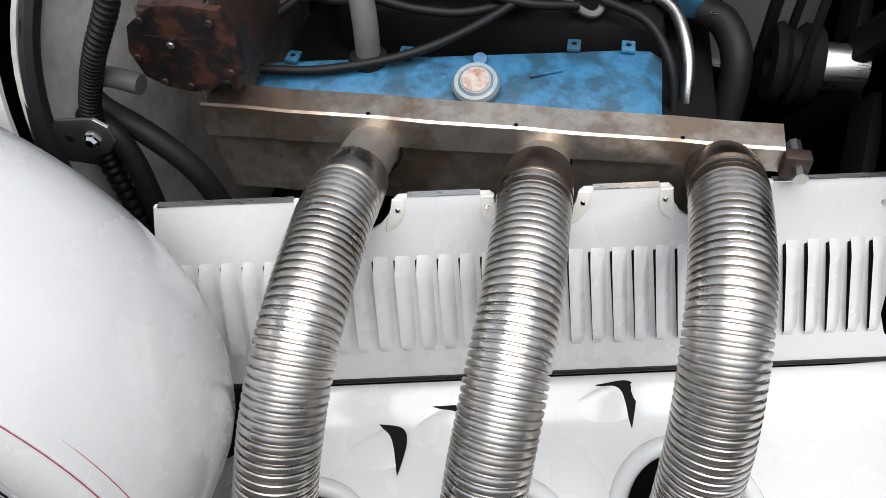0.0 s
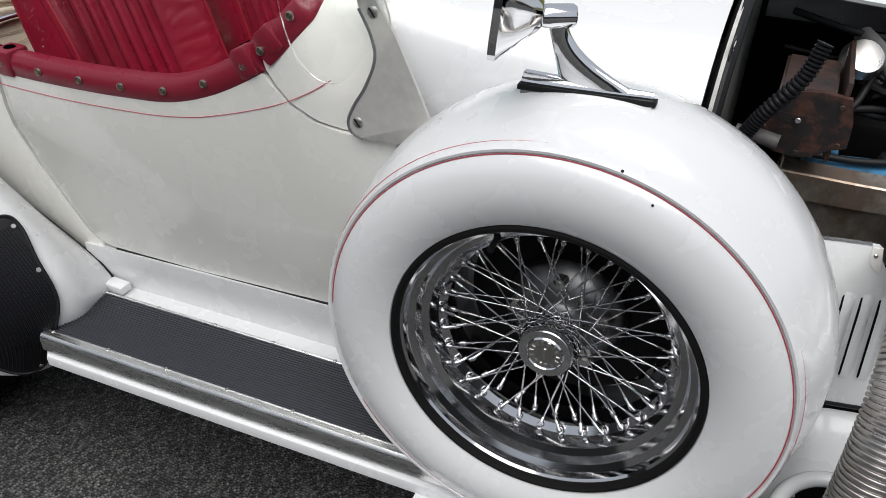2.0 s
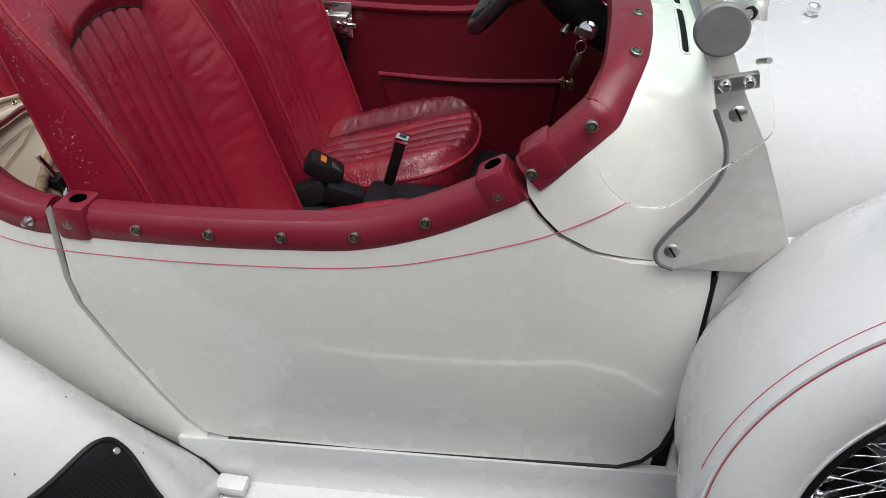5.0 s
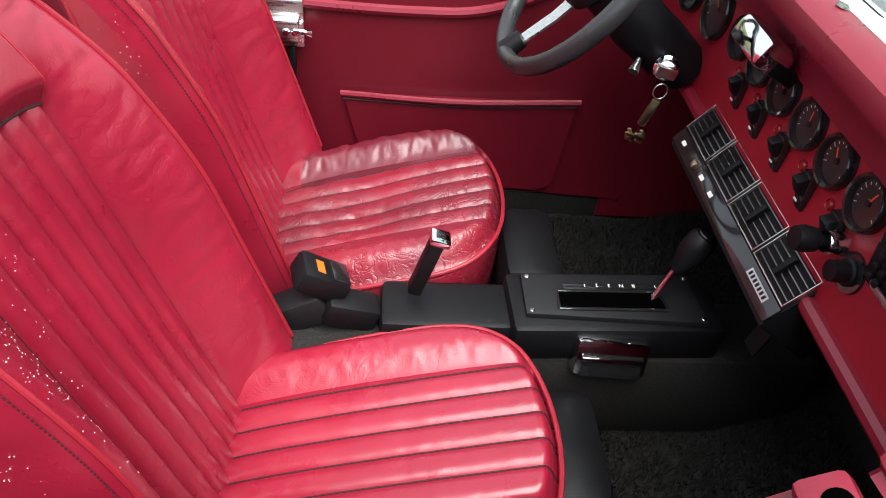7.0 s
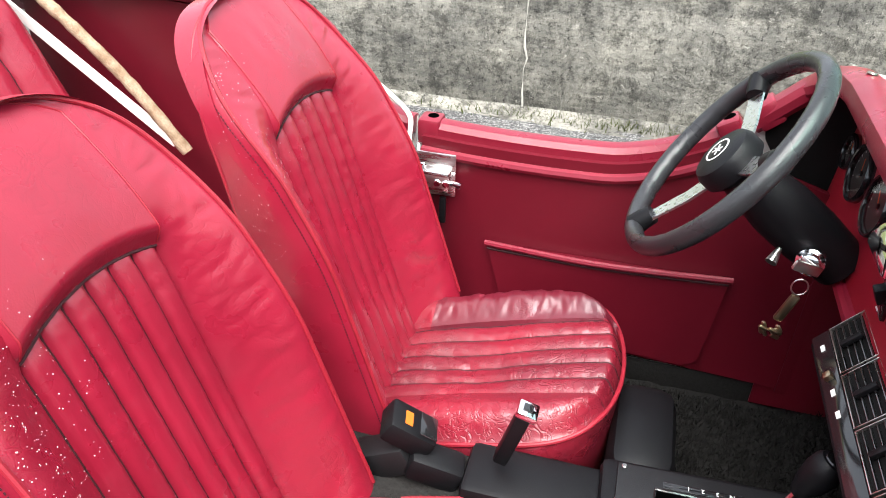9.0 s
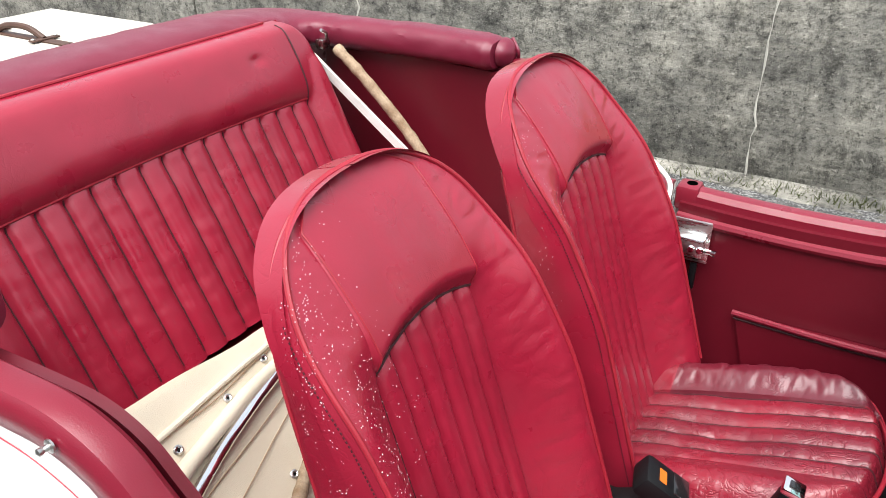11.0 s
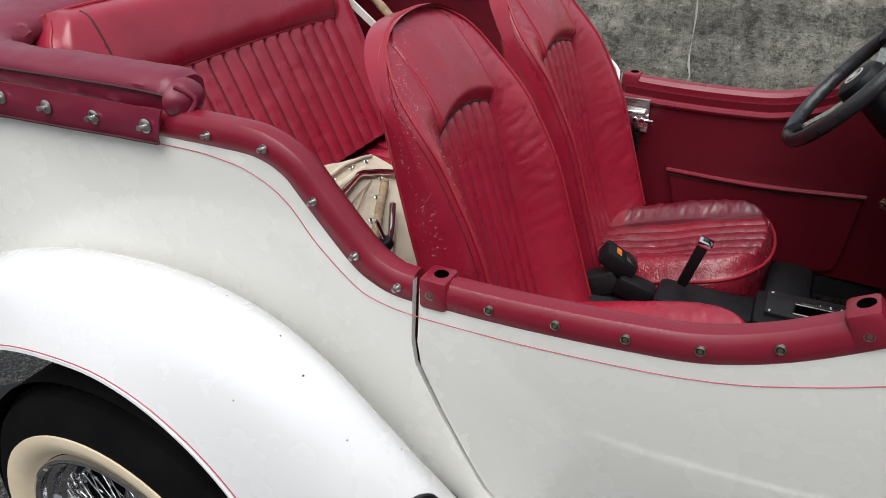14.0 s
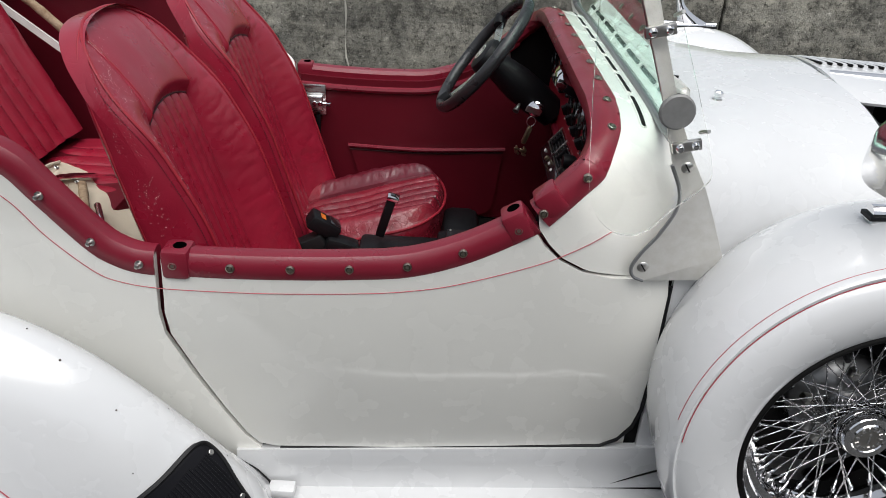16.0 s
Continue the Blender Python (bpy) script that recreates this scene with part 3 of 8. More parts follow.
# padded rim
rim_prof = [(0.010, -0.026), (0.014, -0.020), (0.0155, -0.004), (0.013, 0.010), (0.006, 0.018), (-0.008, 0.021), (-0.022, 0.018), (-0.030, 0.008), (-0.030, -0.006), (-0.022, -0.016), (0.0, -0.02)]
rim_gaps = [(-0.55, -0.017), (-0.011, 0.588), (0.594, 9.0)]


for side in SIDES:
    full = spline(rim_path(side), 240)
    for a, b in rim_gaps:
        seg = [p for p in full if a <= p.x <= b] if b < 1 else [p for p in full if p.x >= a]
        bm = bmnew()
        rings = []
        up = Vector((-0.4, 0, 1))
        for i, p in enumerate(seg):
            dd = (seg[min(i + 1, len(seg) - 1)] - seg[max(i - 1, 0)]).normalized()
            k = 1 - smoothstep(0.43, 0.552, abs(p.y)) if p.x > 0.64 else 0.0
            out = Vector((0, side * (1 - k), k))
            s = (out - dd * out.dot(dd)).normalized()
            e = s.cross(dd)
            up = e if e.dot(up) > 0 else -e
            rings.append([p + q * s + (r * (1 + 0.3 * k) if r > 0 else r) * up for q, r in rim_prof])
        ring_grid(bm, rings)
        part("padded_rim", bm, VINYL, car, "burgundy vinyl padded cockpit rim")
    # pinstripe below the rim
    path = []
    for x, z in [(-0.9, 1.062), (-0.455, 1.06), (-0.33, 1.05), (-0.27, 1.03), (-0.225, 0.997), (-0.18, 0.937), (-0.12, 0.878), (-0.08, 0.858), (-0.018, 0.847), (0.09, 0.842), (0.18, 0.841), (0.296, 0.844), (0.371, 0.849),
                 (0.445, 0.860), (0.509, 0.877), (0.572, 0.897), (0.629, 0.919), (0.683, 0.947), (0.72, 0.972)]:
        yb = body_y(x)
        if x > 0.65:
            n, hw, zt, zb = cowl_dims(x)
            yb = hw * (1 - ((z - zb) / (zt - zb)) ** n) ** (1 / n) + 0.0005
        path.append((x, side * (yb + 0.0003), z))
    part("pinstripe", tube(spline(path, 110), 0.00075, 6), REDLINE, car)

# snaps along the near and far rim
def snap(p, out, kind):
    bm = bmnew()
    if kind == "cap":
        add_lathe(bm, [(0, 0.0036), (0.0032, 0.0036), (0.0042, 0.001), (0.0052, 0.0036), (0.0072, 0.0028), (0.0078, 0), (0, 0)], axis(p, out), 16)
    else:
        add_lathe(bm, [(0, 0), (0.007, 0), (0.007, 0.002), (0.0035, 0.0025), (0.0026, 0.007), (0.0038, 0.0095), (0.0038, 0.0125), (0, 0.014)], axis(p, out), 14)
    return bm


for side in SIDES:
    for x, z in [(0.009, 0.893), (0.10, 0.890), (0.197, 0.89), (0.293, 0.893), (0.388, 0.901), (0.478, 0.929), (0.565, 0.974), (0.602, 1.005), (0.664, 1.069)]:
        y = side * (body_y(x) + 0.005)
        part("snap_fastener", snap((x, y - side * 0.0015, z), (0, side, 0.1), "cap"), SNAPMETAL, car)
    for x, z in [(-0.352, 1.09), (-0.253, 1.083), (-0.176, 1.012), (-0.112, 0.934), (-0.043, 0.895)]:
        part("snap_stud", snap((x, side * (body_y(x) + 0.005), z), (0, side, 0.1), "stud"), STEEL, car)
    # vinyl cover blocks at the door ends, with a hole in the top
    for x, z, w, tilt in ((0.012, 0.8925, 0.046, 0), (0.564, 0.978, 0.042, -29), (0.614, 1.020, 0.044, -41)):
        m = rot(0, tilt, 0)
        y = side * (body_y(x) - 0.0195)
        c = 0.047 if x > 0.6 else 0.052
        blk = part("rim_cap", box((x, y, z), (w, c, c), 0.008, m), VINYL, car)
        if x < 0.6:
            top = Vector((x, y, z)) + m @ Vector((0.004, 0, 0.0245))
            # near-black disc stands in for the shade in a hole
            part("hole", lathe(disc_profile(0.011, 0.003), axis(top, m @ Vector((0, 0, 1))), 20), VOID, blk)

# ---------------------------------------------------------------- rear wings and wheels
HUB = (-0.507, 0.298)
CROWN = [(-1.12, 0.30), (-1.10, 0.50), (-1.0, 0.70), (-0.83, 0.845), (-0.64, 0.905), (-0.468, 0.925), (-0.326, 0.918), (-0.20, 0.89), (-0.093, 0.83), (-0.006, 0.752), (0.05, 0.688), (0.11, 0.61), (0.155, 0.53), (0.165, 0.45), (0.12, 0.36), (0.06, 0.28)]
LIP = [(-0.97, 0.30), (-0.96, 0.42), (-0.90, 0.57), (-0.78, 0.70), (-0.64, 0.765), (-0.47, 0.785), (-0.36, 0.768), (-0.27, 0.722), (-0.2, 0.66), (-0.145, 0.585), (-0.11, 0.51), (-0.08, 0.44), (-0.06, 0.39), (-0.055, 0.34), (-0.06, 0.30), (-0.07, 0.27)]
INNER = [(-1.12, 0.30), (-1.10, 0.42), (-1.0, 0.58), (-0.83, 0.70), (-0.64, 0.765), (-0.468, 0.785), (-0.35, 0.77), (-0.25, 0.715), (-0.165, 0.64), (-0.083, 0.575), (0.003, 0.524), (0.094, 0.462), (0.125, 0.43), (0.14, 0.40), (0.13, 0.34), (0.1, 0.28)]


def wing_point(u, v, side, off=0.0):
    k = u * (len(CROWN) - 1)

    def at(lst):
        P = [Vector((a, 0, b)) for a, b in lst]
        P = [2 * P[0] - P[1], *P, 2 * P[-1] - P[-2]]
        j = min(int(k), len(lst) - 2)
        t = k - j
        a, b, c, d = P[j], P[j + 1], P[j + 2], P[j + 3]
        return 0.5 * ((2 * b) + (c - a) * t + (2 * a - 5 * b + 4 * c - d) * t * t + (3 * b - a - 3 * c + d) * t ** 3)
    i, c, o = at(INNER), at(CROWN), at(LIP)
    i.y, c.y, o.y = 0.607 - 0.062 * i.x, 0.735, 0.865
    c.z -= 0.032
    m1 = i * 0.36 + c * 0.64
    m1.y = 0.666
    m2 = c * 0.62 + o * 0.38
    m2.y = 0.822
    m2 += (c - o).normalized() * 0.02
    e = o + (o - c).normalized() * 0.012
    e.y = 0.862
    pts = [i, m1, c, m2, o, e]
    P = [2 * pts[0] - pts[1], *pts, 2 * pts[-1] - pts[-2]]
    kk = v * 5
    j = min(int(kk), 4)
    t = kk - j
    a, b, cc, d = P[j], P[j + 1], P[j + 2], P[j + 3]
    q = 0.5 * ((2 * b) + (cc - a) * t + (2 * a - 5 * b + 4 * cc - d) * t * t + (3 * b - a - 3 * cc + d) * t ** 3)
    return Vector((q.x, side * q.y, q.z))


def wing_offset(u, v, side, off):
    e = 0.004
    p = wing_point(u, v, side)
    a = wing_point(min(1, u + e), v, side) - wing_point(max(0, u - e), v, side)
    b = wing_point(u, min(1, v + e), side) - wing_point(u, max(0, v - e), side)
    nrm = a.cross(b).normalized()
    if nrm.y * side < 0:
        nrm = -nrm
    return p + nrm * off


def wheel_parts(parent, m, side, r_tyre, whitewall=True, dz=0.0):
    """A wire wheel with its axis across the car."""
    tyre = part("tyre", lathe([(0.235, -0.02), (0.25, 0.0), (0.29, 0.012), (0.325, 0.004), (r_tyre - 0.006, -0.02), (r_tyre, -0.05), (r_tyre, -0.16), (r_tyre - 0.02, -0.19), (0.25, -0.2)], m, 72), TYRE, parent, "black tyre")
    if whitewall:
        part("whitewall", lathe([(0.237, -0.012), (0.252, 0.006), (0.280, 0.0165), (0.295, 0.0145), (0.295, 0.008)], m, 72), WHITEWALL, tyre, "cream whitewall band")
        bm = bmnew()
        for k in range(72):
            for row, h in enumerate((-0.05, -0.078, -0.106, -0.134)):
                a = 2 * math.pi * (k + 0.5 * (row % 2)) / 72
                q = m @ Matrix.Rotation(a, 4, "Z") @ Matrix.Translation((r_tyre + 0.001, 0, h))
                add_box(bm, (0, 0, 0), (0.008, 0.021, 0.022), 0, q)
        part("tread", bm, TYRE, tyre, "tread blocks", smooth=False)
    rim = part("rim", lathe([(0.236, -0.012), (0.236, 0.004), (0.230, 0.006), (0.224, 0.0), (0.222, -0.012), (0.212, -0.018), (0.207, -0.032), (0.196, -0.038), (0.19, -0.062), (0.178, -0.07),
                             (0.174, -0.10), (0.182, -0.12), (0.19, -0.19), (0.2, -0.2), (0.236, -0.2)], m, 80), WHEELCHROME, parent, "polished chrome rim")
    part("brake_drum", lathe([(0, -0.135), (0.06, -0.135), (0.10, -0.142), (0.105, -0.155), (0.17, -0.165), (0.172, -0.2), (0, -0.2)], m, 48), DARK, rim)
    flange = part("hub_flange", lathe([(0, dz - 0.055), (0.046, dz - 0.057), (0.07, dz - 0.064), (0.094, dz - 0.080), (0.10, dz - 0.09), (0.098, dz - 0.096), (0, dz - 0.096)], m, 48), DRUM, rim, "dull steel brake drum face")
    hub = part("hub_cap", lathe([(r, h + dz) for r, h in ((0, 0.02), (0.026, 0.02), (0.028, 0.0225), (0.030, 0.02), (0.041, 0.02), (0.044, 0.016), (0.046, 0.004), (0.043, 0.0), (0.047, -0.006), (0.047, -0.018), (0.04, -0.022), (0.04, -0.07), (0, -0.07))], m, 40), CHROME, parent, "chrome knock-off hub cap")
    part("hub_disc", lathe([(0, dz + 0.0208), (0.0255, dz + 0.0212), (0.0255, dz + 0.0195), (0, dz + 0.0195)], m, 32), STEEL, hub)
    bm = bmnew()
    for k in range(14):
        a = 2 * math.pi * k / 14
        add_box(bm, (0, 0, 0), (0.006, 0.003 + 0.002 * (k % 2), 0.0012), 0, m @ Matrix.Rotation(a, 4, "Z") @ Matrix.Translation((0.0205, 0, dz + 0.0216)))
    add_box(bm, (0, 0, 0), (0.003, 0.020, 0.0014), 0, m @ Matrix.Translation((0, 0, dz + 0.0216)))
    tagged(part("relief", bm, CHROME, hub, smooth=False), kind="stuff")
    # each wire spoke with its nipple
    o = root_of(parent).location
    kinds = []
    for h0, r1, h1, tw in ((dz - 0.024, 0.183, -0.058, 0.95), (dz - 0.024, 0.183, -0.058, -0.95), (dz - 0.062, 0.177, -0.090, 0.75), (dz - 0.062, 0.177, -0.090, -0.75)):
        p0, p1 = Vector((0.042 * math.cos(tw), 0.042 * math.sin(tw), h0)), Vector((r1, 0, h1))
        dd = (p0 - p1).normalized()
        sb = bmnew()
        add_tube(sb, [p1 + dd * 0.022, p0], 0.0015, 6, False)
        add_tube(sb, [p1 - dd * 0.004, p1 + dd * 0.001, p1 + dd * 0.006, p1 + dd * 0.0075, p1 + dd * 0.024], lambda u: 0.0052 if 0.1 < u < 0.6 else 0.0028, 8)
        me = bpy.data.meshes.new("spoke")
        bmesh.ops.recalc_face_normals(sb, faces=sb.faces)
        sb.to_mesh(me)
        sb.free()
        me.shade_smooth()
        me.materials.append(WHEELCHROME)
        kinds.append(me)
    for k in range(64):
        ob = new("spoke", kinds[(k % 2) + 2 * (k >= 32)])
        ob.parent = rim
        ob.matrix_local = Matrix.Translation((-o[0], -o[1], -o[2])) @ m @ Matrix.Rotation(2 * math.pi * (k + 0.5 * (k >= 32)) / 32, 4, "Z")
    a = radians(118) if side < 0 else radians(60)
    vs = m @ Vector((0.196 * math.cos(a), 0.196 * math.sin(a), -0.045))
    part("valve_stem", tube([vs, vs + Vector((0, side * 0.012, 0)), vs + Vector((0, side * 0.034, -0.004))], lambda u: 0.007 if u < 0.5 else 0.0045, 10), RUBBER, rim)
    for k in range(5):
        a = 2 * math.pi * k / 5 + 0.4
        p = m @ Vector((0.076 * math.cos(a), 0.076 * math.sin(a), dz - 0.072))
        part("wheel_nut", lathe([(0, 0.018), (0.007, 0.018), (0.0115, 0.012), (0.0115, 0), (0, 0)], axis(p, (0, side, 0)), 6), STEEL, rim)
    return hub


for side in SIDES:
    part("rear_wing", sheet(lambda u, v: wing_point(u, v, side), 110, 36, 0.006), WHITE, car, "white painted rear wing")
    part("wing_seam", tube([wing_point(i / 80, 0.012, side) + Vector((0, side * 0.001, 0.001)) for i in range(6, 70)], 0.0035, 6), RUBBER, car)
    part("wing_beading", tube([wing_offset(i / 80, 0.8, side, 0.0) + Vector((0, side * 0.0006, 0)) for i in range(4, 56)], 0.0009, 6), REDLINE, car)
    # stone chips in the paint
    rc = random.Random(31)
    for q in range(9):
        u, v = rc.uniform(0.42, 0.72), rc.uniform(0.30, 0.75)
        p0, p1 = wing_offset(u, v, side, 0.0002), wing_offset(u, v, side, 0.01)
        part("paint_chip", lathe([(0, 0.0006), (rc.uniform(0.0008, 0.0022), 0.0004), (0.001, -0.001), (0, -0.001)], axis(p0, p1 - p0), 6), RUST, car)
    # ribbed stone guard
    outline_uv = [(0.668, 0.72), (0.6775, 0.58), (0.685, 0.43), (0.706, 0.40), (0.7525, 0.43), (0.815, 0.45), (0.8675, 0.50), (0.9625, 0.54), (0.955, 0.655), (0.85, 0.76), (0.73, 0.762)]
    ring_uv = spline([(u, v, 0) for u, v in outline_uv + outline_uv[:1]], 67)[:-1]

    def pad_f(r, k, off):
        q = ring_uv[k % 66]
        return wing_offset(0.80 + (q.x - 0.80) * 1.05 * r, 0.595 + (q.y - 0.595) * 1.05 * r, side, off)
    bm = bmnew()
    ring_grid(bm, [[pad_f(1.0, k, 0.001) for k in range(66)], [pad_f(1.0, k, 0.006) for k in range(66)]] + [[pad_f(r, k, 0.008) for k in range(66)] for r in (0.98, 0.93, 0.8, 0.6, 0.4, 0.2, 0.05)])
    guard = part("stone_guard", bm, PAD, car, "black ribbed rubber stone guard on the wing")
    part("guard_lip", tube([pad_f(0.985, k, 0.0085) for k in range(67)], 0.0035, 6), RUBBER, guard)
    for i in range(1, 30):
        v = lerp(0.42, 0.75, i / 30)
        us = [u for u in (lerp(0.66, 0.97, j / 60) for j in range(61)) if sum(1 for a, b in zip(ring_uv, ring_uv[1:] + ring_uv[:1]) if (a.y > v) != (b.y > v) and u < a.x + (v - a.y) / (b.y - a.y) * (b.x - a.x)) % 2]
        us = us[2:-2]
        if len(us) > 4:
            part("rib", tube([wing_offset(u, v, side, 0.0085) for u in us[::3] + us[-1:]], 0.0016, 5), PAD, guard)
    for k in (1, 15, 25, 42, 55):
        p, q = pad_f(0.9, k, 0.0085), pad_f(0.9, k, 0.02)
        part("screw", lathe(disc_profile(0.005, 0.003), axis(p, q - p), 12), STEEL, guard)
    hubp = part("rear_wheel", lathe([(0.03, -0.02), (0.03, -0.24), (0.2, -0.24)], axis((HUB[0], side * 0.845, HUB[1]), (0, side, 0)), 24), DARK, car, "wire wheel with whitewall tyre")
    wheel_parts(hubp, axis((HUB[0] - 0.018, side * 0.84, HUB[1] - 0.012), (0, side, 0)), side, 0.362)
    # inner arch
    part("wheel_well", lathe([(0.385, -0.03), (0.385, -0.24), (0.0, -0.24)], axis((HUB[0], side * 0.855, HUB[1]), (0, side, 0)), 48), DARK, car)

# ---------------------------------------------------------------- running boards
for side in SIDES:
    def rb(x, y, z):
        return (x, side * (y - 0.058 * (x - 0.15)), z + 0.012)
    bm = plate([(0.13, 0.58), (0.13, 0.785), (0.142, 0.797), (1.05, 0.797), (1.05, 0.60)], lambda u, v, d: rb(u, v, 0.392 - d), 0.05, 0.006)
    board = part("running_board", bm, WHITE, car, "white running board with grey rubber tread")
    part("rubber_tread", plate([(0.145, 0.645), (0.145, 0.785), (1.02, 0.785), (1.02, 0.645)], lambda u, v, d: rb(u, v, 0.397 - d), 0.006, 0.001), MAT_GREY, board, "dark grey ribbed rubber tread")
    bm = bmnew()
    for i in range(23):
        y = lerp(0.652, 0.779, i / 22)
        add_tube(bm, [rb(0.152, y, 0.398), rb(1.015, y, 0.398)], 0.0018, 6)
    part("tread_ribs", bm, MAT_GREY, board)
    bm = bmnew()
    for a, b in (((0.143, 0.643), (1.02, 0.643)), ((0.143, 0.787), (1.02, 0.787)), ((0.143, 0.643), (0.143, 0.787))):
        add_tube(bm, [rb(*a, 0.3985), rb(*b, 0.3985)], 0.004, 8)
    part("tread_trim", bm, ALU, board)
    part("lower_lip", plate([(0.134, 0.70), (0.134, 0.80), (0.150, 0.816), (1.05, 0.816), (1.05, 0.70)], lambda u, v, d: rb(u, v, 0.357 - d), 0.024, 0.006), WHITE, board)
    bm = bmnew()
    edge = [(-0.004, 0.0165), (0.008, 0.016), (0.0135, 0.011), (0.016, 0.002), (0.0165, -0.022), (0.010, -0.024), (0.010, 0.0), (-0.004, 0.010)]
    add_sweep(bm, [rb(lerp(0.136, 1.04, i / 10), 0.791, 0.3855) for i in range(11)], edge if side < 0 else [(p, -q) for p, q in edge], side=(0, side, 0))
    part("chrome_edge", bm, ALU, board, "bright metal edge strip")
    for i in range(7):
        for y in (0.643, 0.787):
            x = 0.155 + 0.14 * i
            part("screw", lathe(disc_profile(0.004, 0.002), axis(rb(x, y, 0.402), (0, 0, 1)), 10), STEEL, board)
    part("step_lip", box(rb(0.165, 0.62, 0.405), (0.05, 0.03, 0.02), 0.004), WHITE, board)

# black jamb paints the shade behind door gaps; body side ahead of the door
for side in SIDES:
    part("door_jamb", box((0.82, side * (body_y(0.8) - 0.03), 0.72), (0.10, 0.02, 0.46), 0.002), DARK, car)
    part("front_quarter", plate([(0.842, 0.885), (0.842, 0.45), (1.0, 0.45), (1.0, 0.93), (0.9, 0.93)], side_fn(side, -0.004), 0.01, 0.002), WHITE, car)
    part("body_floor_edge", box((-0.02, side * 0.56, 0.42), (0.3, 0.03, 0.2), 0.002), DARK, car)

# ---------------------------------------------------------------- spare wheel in its painted cover
SP = (1.154, 0.704)


def spare_axis(side):
    """The spare leans in a little at the top and follows the taper of the bonnet."""
    return axis((SP[0], side * 0.754, SP[1]), (0.028, side, 0.048)) @ Matrix.Scale(0.946, 4)




def spare(side):
    m = spare_axis(side)
    prof = [(0.236, -0.012), (0.240, 0.001), (0.258, 0.012), (0.29, 0.018), (0.318, 0.014), (0.336, 0.005), (0.3415, -0.001), (0.344, 0.0025), (0.3475, 0.003), (0.351, -0.002), (0.3525, -0.009), (0.3575, -0.030),
            (0.3655, -0.062), (0.370, -0.095), (0.371, -0.130), (0.3685, -0.160), (0.362, -0.188), (0.349, -0.216), (0.325, -0.246), (0.29, -0.268), (0.25, -0.275), (0.236, -0.1)]
    cb = lathe(prof, m, 128, True)
    for q in cb.verts:
        k = smoothstep(0.02, 0.09, 0.754 - abs(q.co.y))
        q.co.z += 0.024 * k
        q.co.x += 0.014 * k
    cover = part("spare_wheel", cb, WHITE, car, "side-mounted spare wheel in a white painted cover")
    part("rubber_ring", lathe([(0.2275, -0.006), (0.229, 0.001), (0.2315, 0.0030), (0.2355, 0.0025), (0.2385, -0.001), (0.2385, -0.01), (0.2275, -0.012)], m, 96, True), DARK, cover, "black rubber edging ring")
    for r, h, w in ((0.3405, 0.0012, 0.0008), (0.3535, -0.0115, 0.0005)):
        bm = bmnew()
        a0, a1 = (-2.6, 3.1) if r < 0.35 else (-2.4, 3.0)
        add_tube(bm, [m @ Vector((r * math.cos(a), r * math.sin(a), h)) for a in (lerp(a0, a1, i / 120) for i in range(121))], w, 6)
        part("pinstripe", bm, REDLINE, cover)
    wheel_parts(cover, m @ Matrix.Translation((0, 0, -0.015)), side, 0.34, False, -0.046)
    return cover


cover = spare(-1)
spare(1)
# paint chips on the cover
rnd = random.Random(11)
for i in range(7):
    a, r = rnd.uniform(-0.4, 2.6), rnd.choice((0.33, 0.349, 0.3585, 0.3695, 0.371))
    h = {0.33: 0.008, 0.349: 0.001, 0.3585: -0.034, 0.3695: -0.090, 0.371: -0.13}[r]
    p = spare_axis(-1) @ Vector((r * math.cos(a), r * math.sin(a), h))
    part("paint_chip", lathe([(0, 0.0008), (rnd.uniform(0.0010, 0.0022), 0.0006), (0.001, -0.001), (0, -0.001)], axis(p, (p.x - SP[0], -0.5 if r < 0.38 else 0, p.z - SP[1])), 7), DARK, cover)

